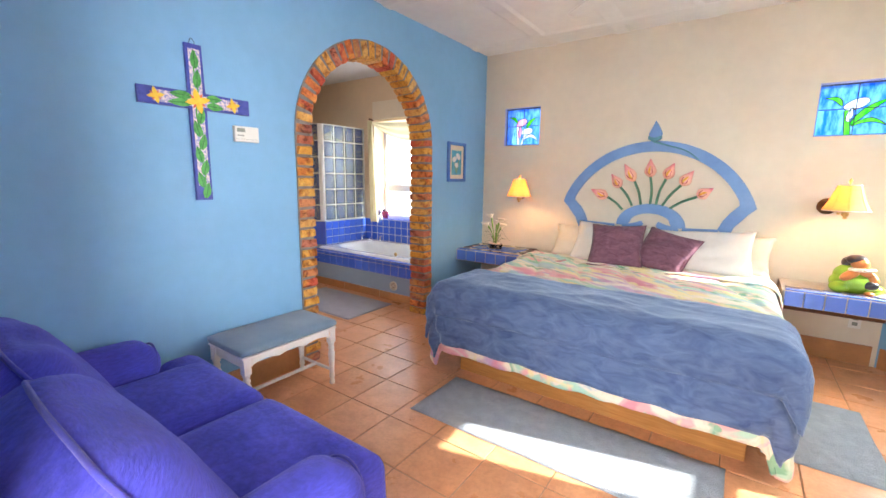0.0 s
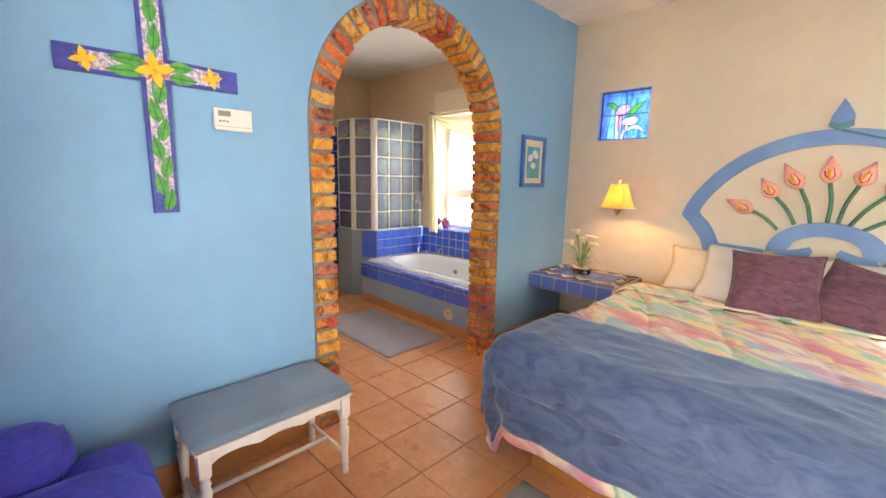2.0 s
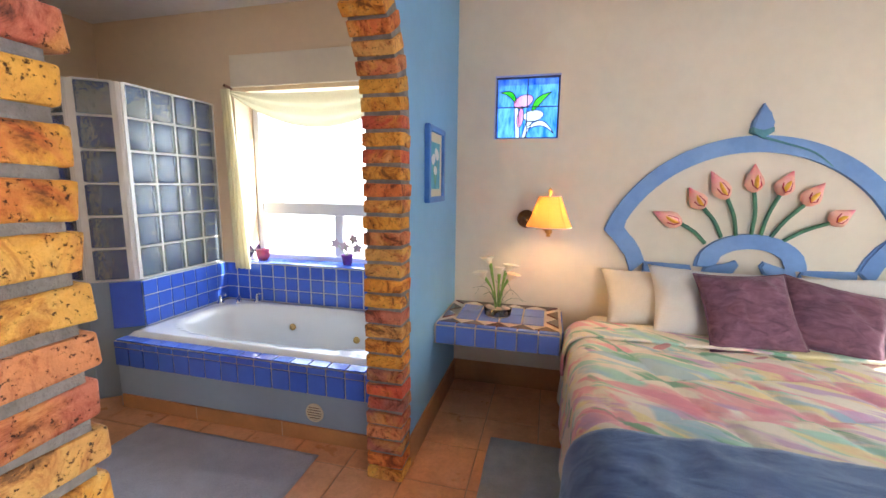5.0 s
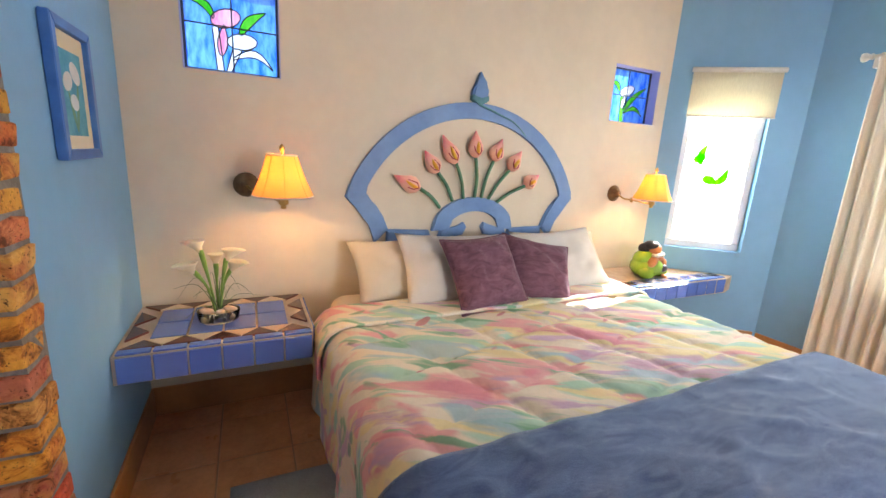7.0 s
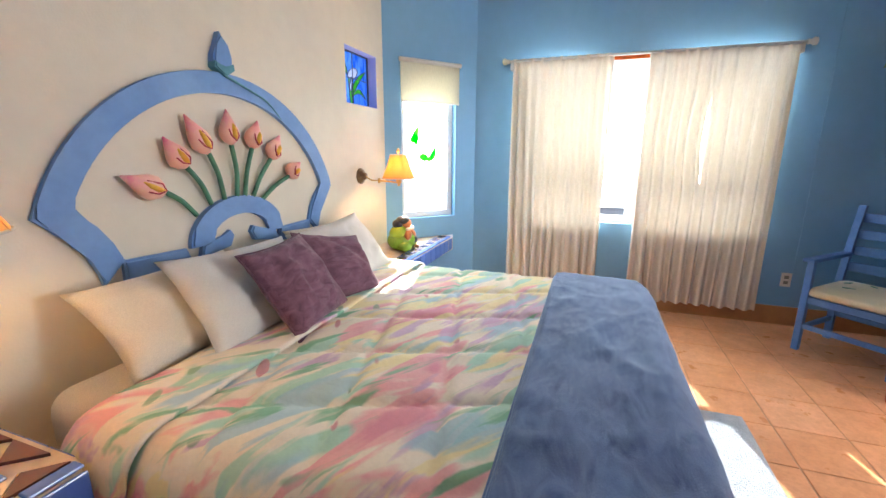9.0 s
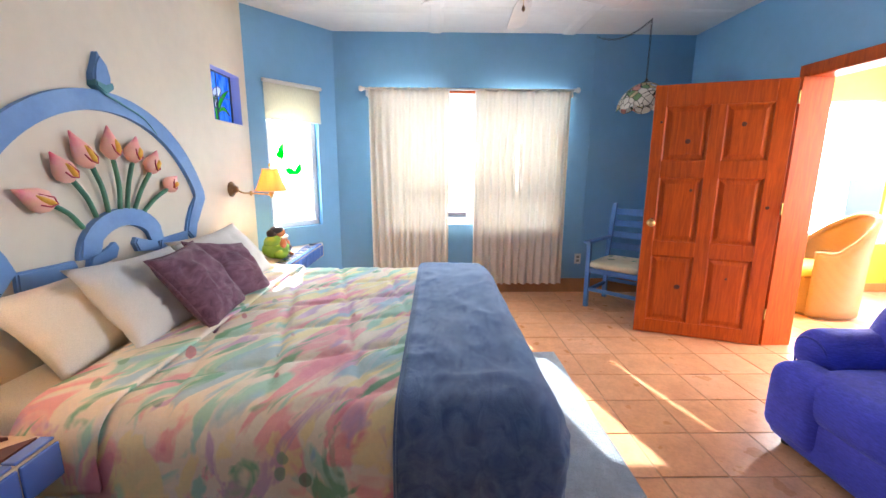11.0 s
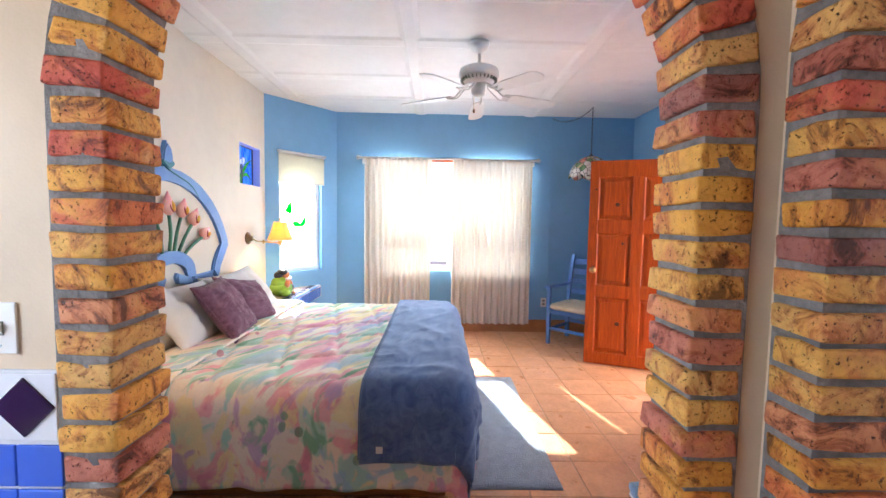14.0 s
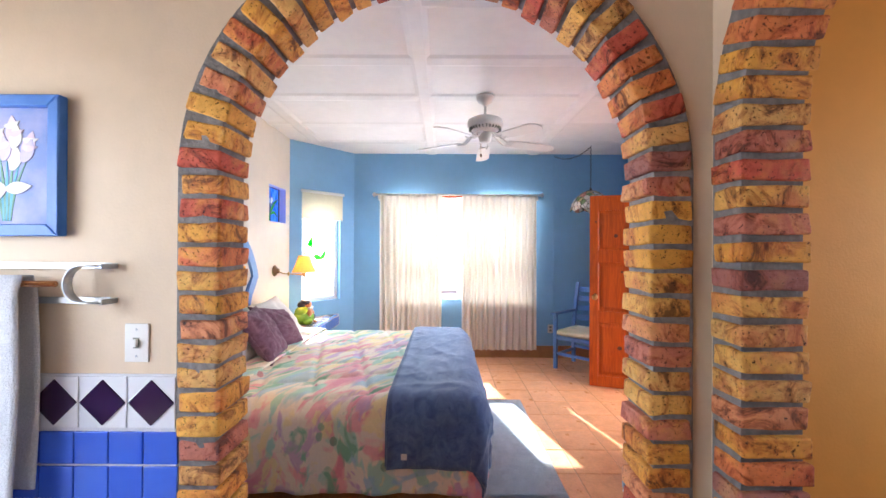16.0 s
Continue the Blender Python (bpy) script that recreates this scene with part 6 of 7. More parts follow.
for s in (-1, 1):
    part("seat_cushion", joined(puffy(*sorted((s * 0.004, s * 0.61)), -0.20, 0.445, 0.22, 0.445, 0.07, 12, 0.016, 0.004, s),
                                         puffy(*sorted((s * 0.40, s * 0.735)), 0.235, 0.462, 0.06, 0.440, 0.075, 10, 0.008, 0.003, s + 1)), cloth_sofa, sofa, "", True)
    part("arm", puffy(*sorted((s * 0.62, s * 0.84)), -0.34, 0.20, 0.04, 0.46, 0.06, 10, 0.006, 0.003, s), cloth_sofa, sofa, "", True)
    pad = part("arm_pad", puffy(*sorted((s * 0.598, s * 0.858)), -0.30, 0.265, 0.34, 0.570, 0.108, 14, 0.010, 0.006, s + 3), cloth_sofa, sofa, "rounded arm pad", True)
    rim = [(s * 0.728 + 0.092 * math.cos(t), 0.232 + 0.018 * math.sin(t), 0.455 + 0.085 * math.sin(t)) for t in [math.pi * k / 20 for k in range(21)]]
    rim = [(rim[0][0], rim[0][1] - 0.01, 0.33)] + rim + [(rim[-1][0], rim[-1][1] - 0.01, 0.33)]
    part("piping", tube(rim, 0.0055, 6), cloth_piping, pad, "", True)
    lean = pose(0, LEAN_Y, 0.36, LEAN_A)
    a, c = sorted((s * 0.006, s * 0.80))
    soft = puffy(a, c, -0.17, 0.14, 0.0, LEAN_H, 0.125, 16, 0.024, 0.014, s + 7)
    tree = BVHTree.FromBMesh(soft)
    ridge = []
    for k in range(41):
        p = Vector((a + (c - a) * (0.02 + 0.96 * k / 40), 0.045, LEAN_H - 0.10))
        ray = Vector((0.9 * (k / 20 - 1) ** 5, 0, 1)).normalized()
        hit = tree.ray_cast(p + ray * 0.6, -ray)[0]
        if hit is not None:
            ridge.append(hit + ray * 0.002)
    bk = part("back_cushion", soft, cloth_sofa, sofa, "plump back cushion", True, lean)
    part("piping", tube(ridge, 0.008, 6), cloth_piping, bk, "", True)
part("back_frame", puffy(-0.76, 0.76, -0.46, -0.34, 0.05, 0.74, 0.05, 8), cloth_sofa, sofa, "", True)
for sx in (-0.64, 0.64):
    for sy in (-0.30, 0.36):
        part("foot", lathe([(0.0005, 0), (0.025, 0), (0.028, 0.04), (0.0005, 0.041)], 12, at=(sx, sy, 0)), black_metal, sofa)


# ---- rugs ----
def rug(name, x0, x1, y0, y1, material, label, seed):
    bm = bmesh.new()
    nx, ny = max(8, int((x1 - x0) / 0.03)), max(8, int((y1 - y0) / 0.03))
    r = random.Random(seed)
    top, base = [], []
    for j in range(ny + 1):
        tr, br = [], []
        for i in range(nx + 1):
            x, y = x0 + (x1 - x0) * i / nx, y0 + (y1 - y0) * j / ny
            e = min(i, nx - i, j, ny - j)
            wob = 0.006 * noise.noise(Vector((x * 4, y * 4, seed)))
            z = (0.006 if e == 0 else 0.014) + 0.003 * noise.noise(Vector((x * 9, y * 9, seed))) * (e > 0)
            tr.append(bm.verts.new((x + wob, y + wob, z)))
            br.append(bm.verts.new((x + wob, y + wob, 0.001)))
        top.append(tr)
        base.append(br)
    for j in range(ny):
        for i in range(nx):
            bm.faces.new((top[j][i], top[j][i + 1], top[j + 1][i + 1], top[j + 1][i]))
    ring = lambda g: g[0] + [g[j][nx] for j in range(1, ny + 1)] + g[ny][nx - 1::-1] + [g[j][0] for j in range(ny - 1, 0, -1)]
    a, b_ = ring(top), ring(base)
    for k in range(len(a)):
        bm.faces.new((a[k], a[(k + 1) % len(a)], b_[(k + 1) % len(a)], b_[k]))
    used = set(b_)
    for row in base:
        for v in row:
            if v not in used:
                bm.verts.remove(v)
    bm.faces.new(b_)
    return thing(name, bm, material, label, "rug", "floor rugs", smooth=True)


rug("rug", -1.40, 0.185, 1.92, 2.425, cloth_rug, "pale blue tufted runner rug along the foot of the bed", 1)
rug("rug", -2.04, -1.53, 2.95, 3.82, cloth_rug, "pale blue tufted rug between bed and arch wall", 2)
rug("rug", 0.33, 0.84, 2.70, 3.53, cloth_rug, "pale blue tufted rug at the window side of the bed", 3)
rug("bath_mat", -4.05, -2.91, 2.77, 3.415, cloth_mat, "grey bath mat on the tiles before the tub", 4)
rug("bath_mat", -5.3, -4.75, 2.6, 3.2, cloth_mat, "small grey mat before the shower", 5)


# ---- figurine: one plain glazed shape ----
def figurine(at):
    bm = bmesh.new()
    colours = [surface("lime_glaze", (0.22, 0.40, 0.03), (0.30, 0.50, 0.05), 8, 0.2), surface("terracotta_glaze", (0.50, 0.17, 0.05), (0.58, 0.22, 0.07), 10, 0.3),
               surface("black_glaze", (0.015, 0.012, 0.015), (0.03, 0.025, 0.03), 30, 0.3), surface("cream_glaze", (0.66, 0.56, 0.42), (0.72, 0.62, 0.48), 20, 0.35)]

    def lump(c, r, k, n=2, turn=(0, 0, 0)):
        v0 = len(bm.faces)
        res = bmesh.ops.create_icosphere(bm, subdivisions=3, radius=1)
        bmesh.ops.transform(bm, matrix=pose(*c, *turn) @ Matrix.Diagonal((*r, 1)), verts=res["verts"])
        for f in {f for v in res["verts"] for f in v.link_faces}:
            f.material_index, f.smooth = k, True

    lump((0, 0, 0.075), (0.135, 0.115, 0.085), 0)
    lump((-0.02, 0.01, 0.13), (0.095, 0.085, 0.075), 0)
    lump((0.085, -0.055, 0.04), (0.07, 0.06, 0.042), 0)
    lump((-0.09, -0.05, 0.045), (0.06, 0.06, 0.045), 0)
    lump((0.035, -0.055, 0.155), (0.075, 0.035, 0.030), 1, turn=(0, 25, -20))
    lump((-0.05, -0.065, 0.135), (0.065, 0.035, 0.032), 1, turn=(0, -30, 15))
    lump((0.075, -0.075, 0.105), (0.035, 0.035, 0.045), 1)
    lump((0.01, -0.035, 0.215), (0.052, 0.050, 0.048), 1)
    lump((-0.004, -0.015, 0.242), (0.062, 0.056, 0.036), 2)
    lump((-0.035, 0.02, 0.215), (0.040, 0.045, 0.04), 2)
    for k in range(7):
        a = radians(200 + 25 * k)
        lump((0.012 + 0.060 * math.cos(a), -0.055 + 0.035 * math.sin(a), 0.178), (0.022, 0.018, 0.014), 3)
    lump((0.06, -0.10, 0.075), (0.045, 0.025, 0.03), 2)
    lump((0.05, -0.12, 0.02), (0.03, 0.022, 0.016), 1)
    me = bpy.data.meshes.new("figurine")
    bm.to_mesh(me)
    bm.free()
    for c in colours:
        me.materials.append(c)
    ob = tagged(new("figurine", me), "round glazed figurine in lime green and terracotta on the tiled table", "figurine")
    ob.matrix_world = pose(*at, 0, 0, 12)
    return ob


figurine((0.83, 4.24, 0.613))


# ---- lily plant in a dish ----
plant = empty("potted_lily", (-2.065, 4.18, 0.622), "artificial white calla lilies in an oval glass dish with shells", "plant")
dish = part("dish", lathe([(0.0005, 0), (0.062, 0.0), (0.072, 0.01), (0.078, 0.055), (0.072, 0.055), (0.066, 0.012), (0.0005, 0.008)], 28, m=Matrix.Diagonal((1.15, 0.85, 1, 1))), glass_vase, plant, "clear oval glass dish", True)
part("pebbles", puffy(-0.066, 0.066, -0.048, 0.048, 0.010, 0.045, 0.016, 8, 0, 0.006), surface("dark_wet_pebbles", (0.12, 0.09, 0.06), (0.42, 0.33, 0.22), 70, 0.3, 0.8, 70), plant, "dark pebbles", True)
shell = surface("pink_sea_shell", (0.66, 0.46, 0.34), (0.76, 0.62, 0.50), 30, 0.4)
for x, y, r, a in ((-0.045, -0.01, 0.034, 20), (0.01, -0.035, 0.030, 70), (0.05, -0.005, 0.033, 10), (-0.015, 0.02, 0.028, 120)):
    bm = bmesh.new()
    bmesh.ops.create_icosphere(bm, subdivisions=2, radius=1)
    bmesh.ops.transform(bm, matrix=pose(x, y, 0.055, 0, 20, a) @ Matrix.Diagonal((r, r * 0.6, r * 0.45, 1)), verts=bm.verts)
    part("sea_shell", bm, shell, plant, "pink sea shell", True)
green_stem = surface("fresh_green_stem", (0.14, 0.30, 0.05), (0.24, 0.42, 0.09), 30, 0.5)
green_blade = surface("dark_grass_blade", (0.03, 0.07, 0.02), (0.08, 0.16, 0.04), 30, 0.5)
spathe = surface("ivory_spathe", (0.76, 0.66, 0.48), (0.80, 0.72, 0.58), 20, 0.5, Transmission_Weight=0.0, Subsurface_Weight=0.2)
for tip, turn in (((-0.055, 0.0, 0.34), 160), ((0.045, -0.01, 0.30), 10), ((0.06, 0.02, 0.24), -20), ((-0.085, -0.02, 0.25), 200), ((0.0, 0.02, 0.27), 90)):
    t_ = Vector(tip)
    part("stem", tube(curve_points([(t_.x * 0.12, t_.y * 0.2, 0.04), (t_.x * 0.45, t_.y * 0.5, 0.17), (t_.x, t_.y, t_.z)], 5), [0.005] * 6 + [0.006, 0.008, 0.010, 0.011, 0.011], 7), green_stem, plant, "", True)
    bm = bmesh.new()
    rows = []
    for j in range(6):
        f = j / 5
        rows.append([bm.verts.new(((0.010 + 0.030 * f ** 1.6 * (1 + 0.65 * max(0, math.cos(a)) ** 2)) * math.cos(a), (0.010 + 0.024 * f ** 1.6) * math.sin(a), 0.055 * f + 0.016 * f * f * math.cos(a))) for a in [2 * math.pi * k / 16 for k in range(16)]])
    for p, q in zip(rows, rows[1:]):
        for k in range(16):
            bm.faces.new((p[k], p[(k + 1) % 16], q[(k + 1) % 16], q[k]))
    fl = cloth_part("flower", bm, spathe, plant, 0.0015, "ivory funnel flower")
    fl.matrix_basis = pose(t_.x, t_.y, t_.z - 0.01, 0, 25, turn)
    part("spadix", tube([(0, 0, 0.0), (0, 0, 0.045)], 0.004, 6), cross_yellow, fl, "yellow spadix")
rnd = random.Random(3)
for k in range(16):
    a = rnd.uniform(0, 2 * math.pi)
    L, up = rnd.uniform(0.10, 0.19), rnd.uniform(0.03, 0.18)
    pts = curve_points([(0, 0, 0.045), (0.45 * L * math.cos(a), 0.35 * L * math.sin(a), 0.05 + up), (L * math.cos(a), 0.7 * L * math.sin(a), 0.03 + up * (0.5 if k % 2 else 1.1))], 5)
    part("grass_blade", tube(pts, [0.003 * (1 - 0.8 * i / (len(pts) - 1)) for i in range(len(pts))], 5, 0.4), green_blade, plant)


# ---- blue armchair behind the door ----
def armchair():
    ob = empty("armchair", (1.28, 0.93, 0), "blue painted ladder-back wooden armchair with a cream seat pad", "chair", turn=-135)
    # local: +y is the back, the sitter looks to -y
    hw, fd, bd = 0.255, -0.24, 0.22
    for s in (-1, 1):
        part("front_leg", box(s * hw - 0.021, s * hw + 0.021, fd - 0.021, fd + 0.021, 0, 0.66, 0.004), paint_chair, ob)
        pts = curve_points([(s * hw, bd, 0), (s * hw, bd, 0.42), (s * hw, bd + 0.04, 0.70), (s * hw, bd + 0.12, 1.03)], 5)
        bm = bmesh.new()
        for p, q in zip(pts, pts[1:]):
            lo, hi = Vector(p), Vector(q)
            vs = [bm.verts.new(c + Vector((dx * 0.021, dy * 0.019, 0))) for c in (lo, hi) for dx, dy in ((-1, -1), (1, -1), (1, 1), (-1, 1))]
            for k in range(4):
                bm.faces.new((vs[k], vs[(k + 1) % 4], vs[4 + (k + 1) % 4], vs[4 + k]))
        bmesh.ops.remove_doubles(bm, verts=bm.verts, dist=1e-5)
        bmesh.ops.holes_fill(bm, edges=bm.edges)
        part("back_post", bm, paint_chair, ob)
        part("armrest", slab([(s * hw - 0.035, fd - 0.06), (s * hw + 0.035, fd - 0.06), (s * hw + 0.032, bd + 0.03), (s * hw - 0.022, bd + 0.03)], 0.662, 0.688, on_z, 0.005), paint_chair, ob)
        part("side_rail", box(s * hw - 0.012, s * hw + 0.012, fd + 0.02, bd - 0.02, 0.36, 0.41, 0.003), paint_chair, ob)
        part("side_stretcher", box(s * hw - 0.011, s * hw + 0.011, fd + 0.02, bd - 0.02, 0.15, 0.185, 0.003), paint_chair, ob)
    for y, z in ((fd, 0.36), (bd, 0.36)):
        part("seat_rail", box(-hw + 0.02, hw - 0.02, y - 0.012, y + 0.012, z, z + 0.05, 0.003), paint_chair, ob)
    part("front_stretcher", box(-hw + 0.02, hw - 0.02, fd - 0.011, fd + 0.011, 0.17, 0.205, 0.003), paint_chair, ob)
    part("back_stretcher", box(-hw + 0.02, hw - 0.02, bd - 0.011, bd + 0.011, 0.19, 0.225, 0.003), paint_chair, ob)
    for z in (0.58, 0.70, 0.82, 0.94):
        y = bd + 0.015 + 0.115 * max(0, (z - 0.5)) / 0.5
        part("back_slat", box(-hw + 0.02, hw - 0.02, y - 0.009, y + 0.009, z - 0.032, z + 0.036, 0.004), paint_chair, ob)
    part("seat_pad", puffy(-hw + 0.012, hw - 0.012, fd - 0.025, bd + 0.01, 0.41, 0.485, 0.034, 9, 0.014, 0.003), cloth_seat, ob, "cream seat pad with faint green sprigs", True)
    for x, y, a in ((-0.12, -0.1, 20), (0.1, -0.05, 70), (0.0, 0.08, 140), (-0.14, 0.1, 250), (0.16, 0.12, 300)):
        part("sprig", slab(leaf_shape((x, y), (x + 0.07 * math.cos(radians(a)), y + 0.07 * math.sin(radians(a))), 0.012), 0.493, 0.4985, on_z), art_green, ob)
    return ob


armchair()


def outlet(name, m, label, slots):
    ob = empty(name, (0, 0, 0), label, "wall plate")
    ob.matrix_world = m
    part("plate", box(-0.036, 0.036, 0.0005, 0.006, -0.058, 0.058, 0.002), plastic_white, ob)
    if slots:
        for z in (-0.022, 0.022):
            part("socket", box(-0.016, 0.016, 0.0062, 0.008, z - 0.014, z + 0.014, 0.001), plastic_grey, ob)
    else:
        part("toggle", box(-0.006, 0.006, 0.0062, 0.018, -0.010, 0.012, 0.001), plastic_white, ob)
        part("bezel", box(-0.009, 0.009, 0.0062, 0.0075, -0.016, 0.016), plastic_grey, ob)
        for z in (-0.040, 0.040):
            part("screw", lathe([(0.0005, 0), (0.0035, 0), (0.003, 0.0015), (0.0005, 0.0016)], 10, m=pose(0, 0, 0, -90), at=(0, 0.006, z)), zinc, ob)
    return ob


outlet("wall_outlet", pose(EX, 1.215, 0.39, 0, 0, 90), "white double wall outlet above the skirting", True)
outlet("wall_outlet", pose(0.93, NY, 0.34, 0, 0, 180), "pale wall outlet below the tiled table", True)


# ---- wicker chair in the sunroom ----
def wicker_material():
    n = Nodes("honey_wicker")
    a = n.add("ShaderNodeTexWave", Scale=26.0, Distortion=1.0)
    a.bands_direction = "Z"
    n.link(n.place((1, 1, 1.4)), a.inputs["Vector"])
    col = n.ramp(a.outputs["Fac"], [(0.1, (0.36, 0.15, 0.03)), (0.6, (0.62, 0.33, 0.09))])
    n.bump(a.outputs["Fac"], 0.9, 0.012)
    return n.done(col, 0.5)


wicker = wicker_material()
wc = empty("wicker_chair", (1.18, -0.95, 0), "honey-coloured barrel wicker armchair with a yellow cushion", "chair", turn=165)
bm = bmesh.new()
rows = []
for j in range(9):
    f = j / 8
    row = []
    for i in range(33):
        a = radians(-30 + 240 * i / 32)
        top = 0.62 + 0.36 * max(0.0, math.sin(a)) ** 1.2
        r = 0.31 + 0.075 * math.sin(math.pi * f * 0.9 + 0.5) - 0.05 * math.sin(math.pi * f)
        r += 0.10 * f * f * max(0.0, math.sin(a))
        row.append(bm.verts.new((r * math.cos(a), r * math.sin(a), 0.03 + f * (top - 0.03))))
    rows.append(row)
for p, q in zip(rows, rows[1:]):
    for i in range(32):
        bm.faces.new((p[i], p[i + 1], q[i + 1], q[i]))
rim = [v.co.copy() for v in rows[-1]]
cloth_part("woven_shell", bm, wicker, wc, 0.025)
part("rolled_rim", tube(rim, 0.024, 8), wicker, wc, "", True)
part("seat", lathe([(0.0005, 0.03), (0.30, 0.03), (0.29, 0.38), (0.0005, 0.385)], 28), wicker, wc)
part("seat_cushion", puffy(-0.26, 0.26, -0.26, 0.24, 0.385, 0.48, 0.045, 8, 0.02, 0.004), surface("mustard_cushion", (0.70, 0.36, 0.03), (0.78, 0.44, 0.05), 6, 0.8, 0.2, 90), wc, "mustard yellow cushion", True)


# ---- bathroom: tub, tiles, glass blocks ----
TF, TW, DECK = 3.52, -4.41, 0.448
tub_wall = thing("tub_surround", box(TW, BX - 0.001, TF + 0.012, TF + 0.10, 0.0, DECK - 0.012), paint_tub, "slate blue plastered tub surround with a tiled deck", "tub surround", kind="structure")
skirt_b = thing("baseboard", box(TW + 0.02, BX - 0.001, TF - 0.002, TF + 0.011, 0, 0.09, 0.004), tile_base, "terracotta skirting along the tub", "baseboard", kind="structure")
part("tile_bed", box(TW, BX - 0.002, TF + 0.002, TF + 0.0118, 0.284, DECK - 0.004), grout_light, tub_wall)
part("tile_bed", box(TW, BX - 0.002, TF + 0.012, TF + 0.10, DECK - 0.0118, DECK - 0.002), grout_light, tub_wall)
n = 16
pw = (BX - TW) / n
front = tile_mesh("tile", pw - 0.007, 0.115, 0.008, tile_blue, 0.003)
nose = tile_mesh("tile", pw - 0.007, 0.036, 0.010, tile_blue, 0.005)
deck = tile_mesh("tile", pw - 0.007, 0.075, 0.008, tile_blue, 0.003)
for k in range(n):
    x = TW + (k + 0.5) * pw
    tile_piece(tub_wall, front, pose(x, TF + 0.002, 0.346, 90))
    tile_piece(tub_wall, nose, pose(x, TF + 0.002, 0.426, 90))
    tile_piece(tub_wall, deck, pose(x, TF + 0.042, DECK - 0.002))
for k in range(2):
    part("baseboard_joint", box(TW + 0.6 + 0.6 * k, TW + 0.604 + 0.6 * k, TF - 0.0025, TF - 0.0005, 0.0, 0.088), grout_light, skirt_b)

tub = empty("bathtub", ((TW + BX) / 2, (TF + NY) / 2, DECK), "white enamel bathtub with jets set into a blue tiled deck", "bathtub")
bm = bmesh.new()
nx, ny = 60, 34
X0, X1, Y0, Y1 = TW + 0.015, BX - 0.01, TF + 0.075, NY - 0.016
g = []
for j in range(ny + 1):
    row = []
    for i in range(nx + 1):
        u, v = 2 * i / nx - 1, 2 * j / ny - 1
        e = (abs(u / 0.88) ** 3.2 + abs(v / 0.80) ** 3.2)
        s = max(0.0, min(1.0, (1.0 - e) / 0.62))
        dep = 0.40 * (s * s * (3 - 2 * s))
        lip = 0.030
        drop = 0.028 if (i in (0, nx) or j in (0, ny)) else 0.0
        row.append(bm.verts.new((X0 + (X1 - X0) * i / nx, Y0 + (Y1 - Y0) * j / ny, DECK + lip - dep - drop)))
    g.append(row)
for j in range(ny):
    for i in range(nx):
        bm.faces.new((g[j][i], g[j][i + 1], g[j + 1][i + 1], g[j + 1][i]))
part("basin", local(bm, tub), enamel, tub, "", True)
for x, y, z in ((-3.66, 4.31, 0.345), (-3.12, 4.31, 0.295)):
    part("jet", local(lathe([(0.0005, 0), (0.026, 0.0), (0.026, 0.008), (0.012, 0.010), (0.0005, 0.004)], 16, m=pose(0, 0, 0, 90), at=(x, y, z)), tub), brass, tub, "brass jet", True)
part("overflow", local(lathe([(0.0005, 0), (0.038, 0.0), (0.034, 0.012), (0.0005, 0.016)], 18, m=pose(0, 0, 0, 0, 60), at=(-4.26, 4.05, 0.385)), tub), chrome, tub, "chrome overflow", True)

faucet = empty("bath_faucet", (-4.19, 4.38, DECK + 0.03), "chrome tub filler with two lever handles on the rim", "faucet")
for dx, dy in ((-0.13, -0.07), (0.12, 0.05)):
    h = part("handle_base", lathe([(0.0005, 0), (0.030, 0), (0.028, 0.012), (0.016, 0.02), (0.014, 0.055), (0.0005, 0.06)], 16, at=(dx, dy, 0)), chrome, faucet, "", True)
    part("lever", tube(curve_points([(dx, dy, 0.055), (dx + 0.03, dy - 0.02, 0.078), (dx + 0.085, dy - 0.03, 0.082)]), [0.010] * 6 + [0.007] * 6 + [0.006], 8), chrome, h, "", True)
part("spout", tube(curve_points([(0, 0, 0), (0.0, 0.0, 0.035), (0.02, -0.03, 0.045), (0.06, -0.10, 0.03)]), 0.014, 10, 1.5), chrome, faucet, "", True)

wall_tile = tile_mesh("tile", 0.1015, 0.097, 0.007, tile_blue, 0.0025)
part("tile_bed", box(TW, BX - 0.002, NY - 0.0065, NY - 0.0005, DECK + 0.02, 0.785), grout_white, wall_bath_n)
for k in range(n):
    for r_ in range(3):
        tile_piece(wall_bath_n, wall_tile, pose(TW + (k + 0.5) * pw, NY - 0.006, 0.526 + r_ * 0.104, 90))
sill = thing("window_sill", box(BWIN[0] + 0.003, BWIN[1] - 0.003, NY - 0.014, NY + 0.198, 0.787, 0.793), grout_white, "blue tiled bathroom window sill", "window sill", kind="structure")
sill_tile = tile_mesh("tile", pw - 0.006, 0.098, 0.007, tile_blue, 0.0025)
for k in range(13):
    for r_ in range(2):
        tile_piece(sill, sill_tile, pose(BWIN[0] + 0.06 + k * 0.1085, NY + 0.04 + r_ * 0.104, 0.792))
for k in range(2):
    d_ = tile_mesh("tile", 0.075, 0.075, 0.006, tile_plum, 0.002)
    tile_piece(sill, d_, pose(BWIN[0] + 0.004, NY + 0.07 + 0.105 * k, 0.87, 0, 90, 0) @ pose(0, 0, 0, 0, 0, 45))
part("pale_border", box(BWIN[0] + 0.0005, BWIN[0] + 0.004, NY + 0.005, NY + 0.195, 0.795, 0.945), tile_white, sill, "white glazed border")

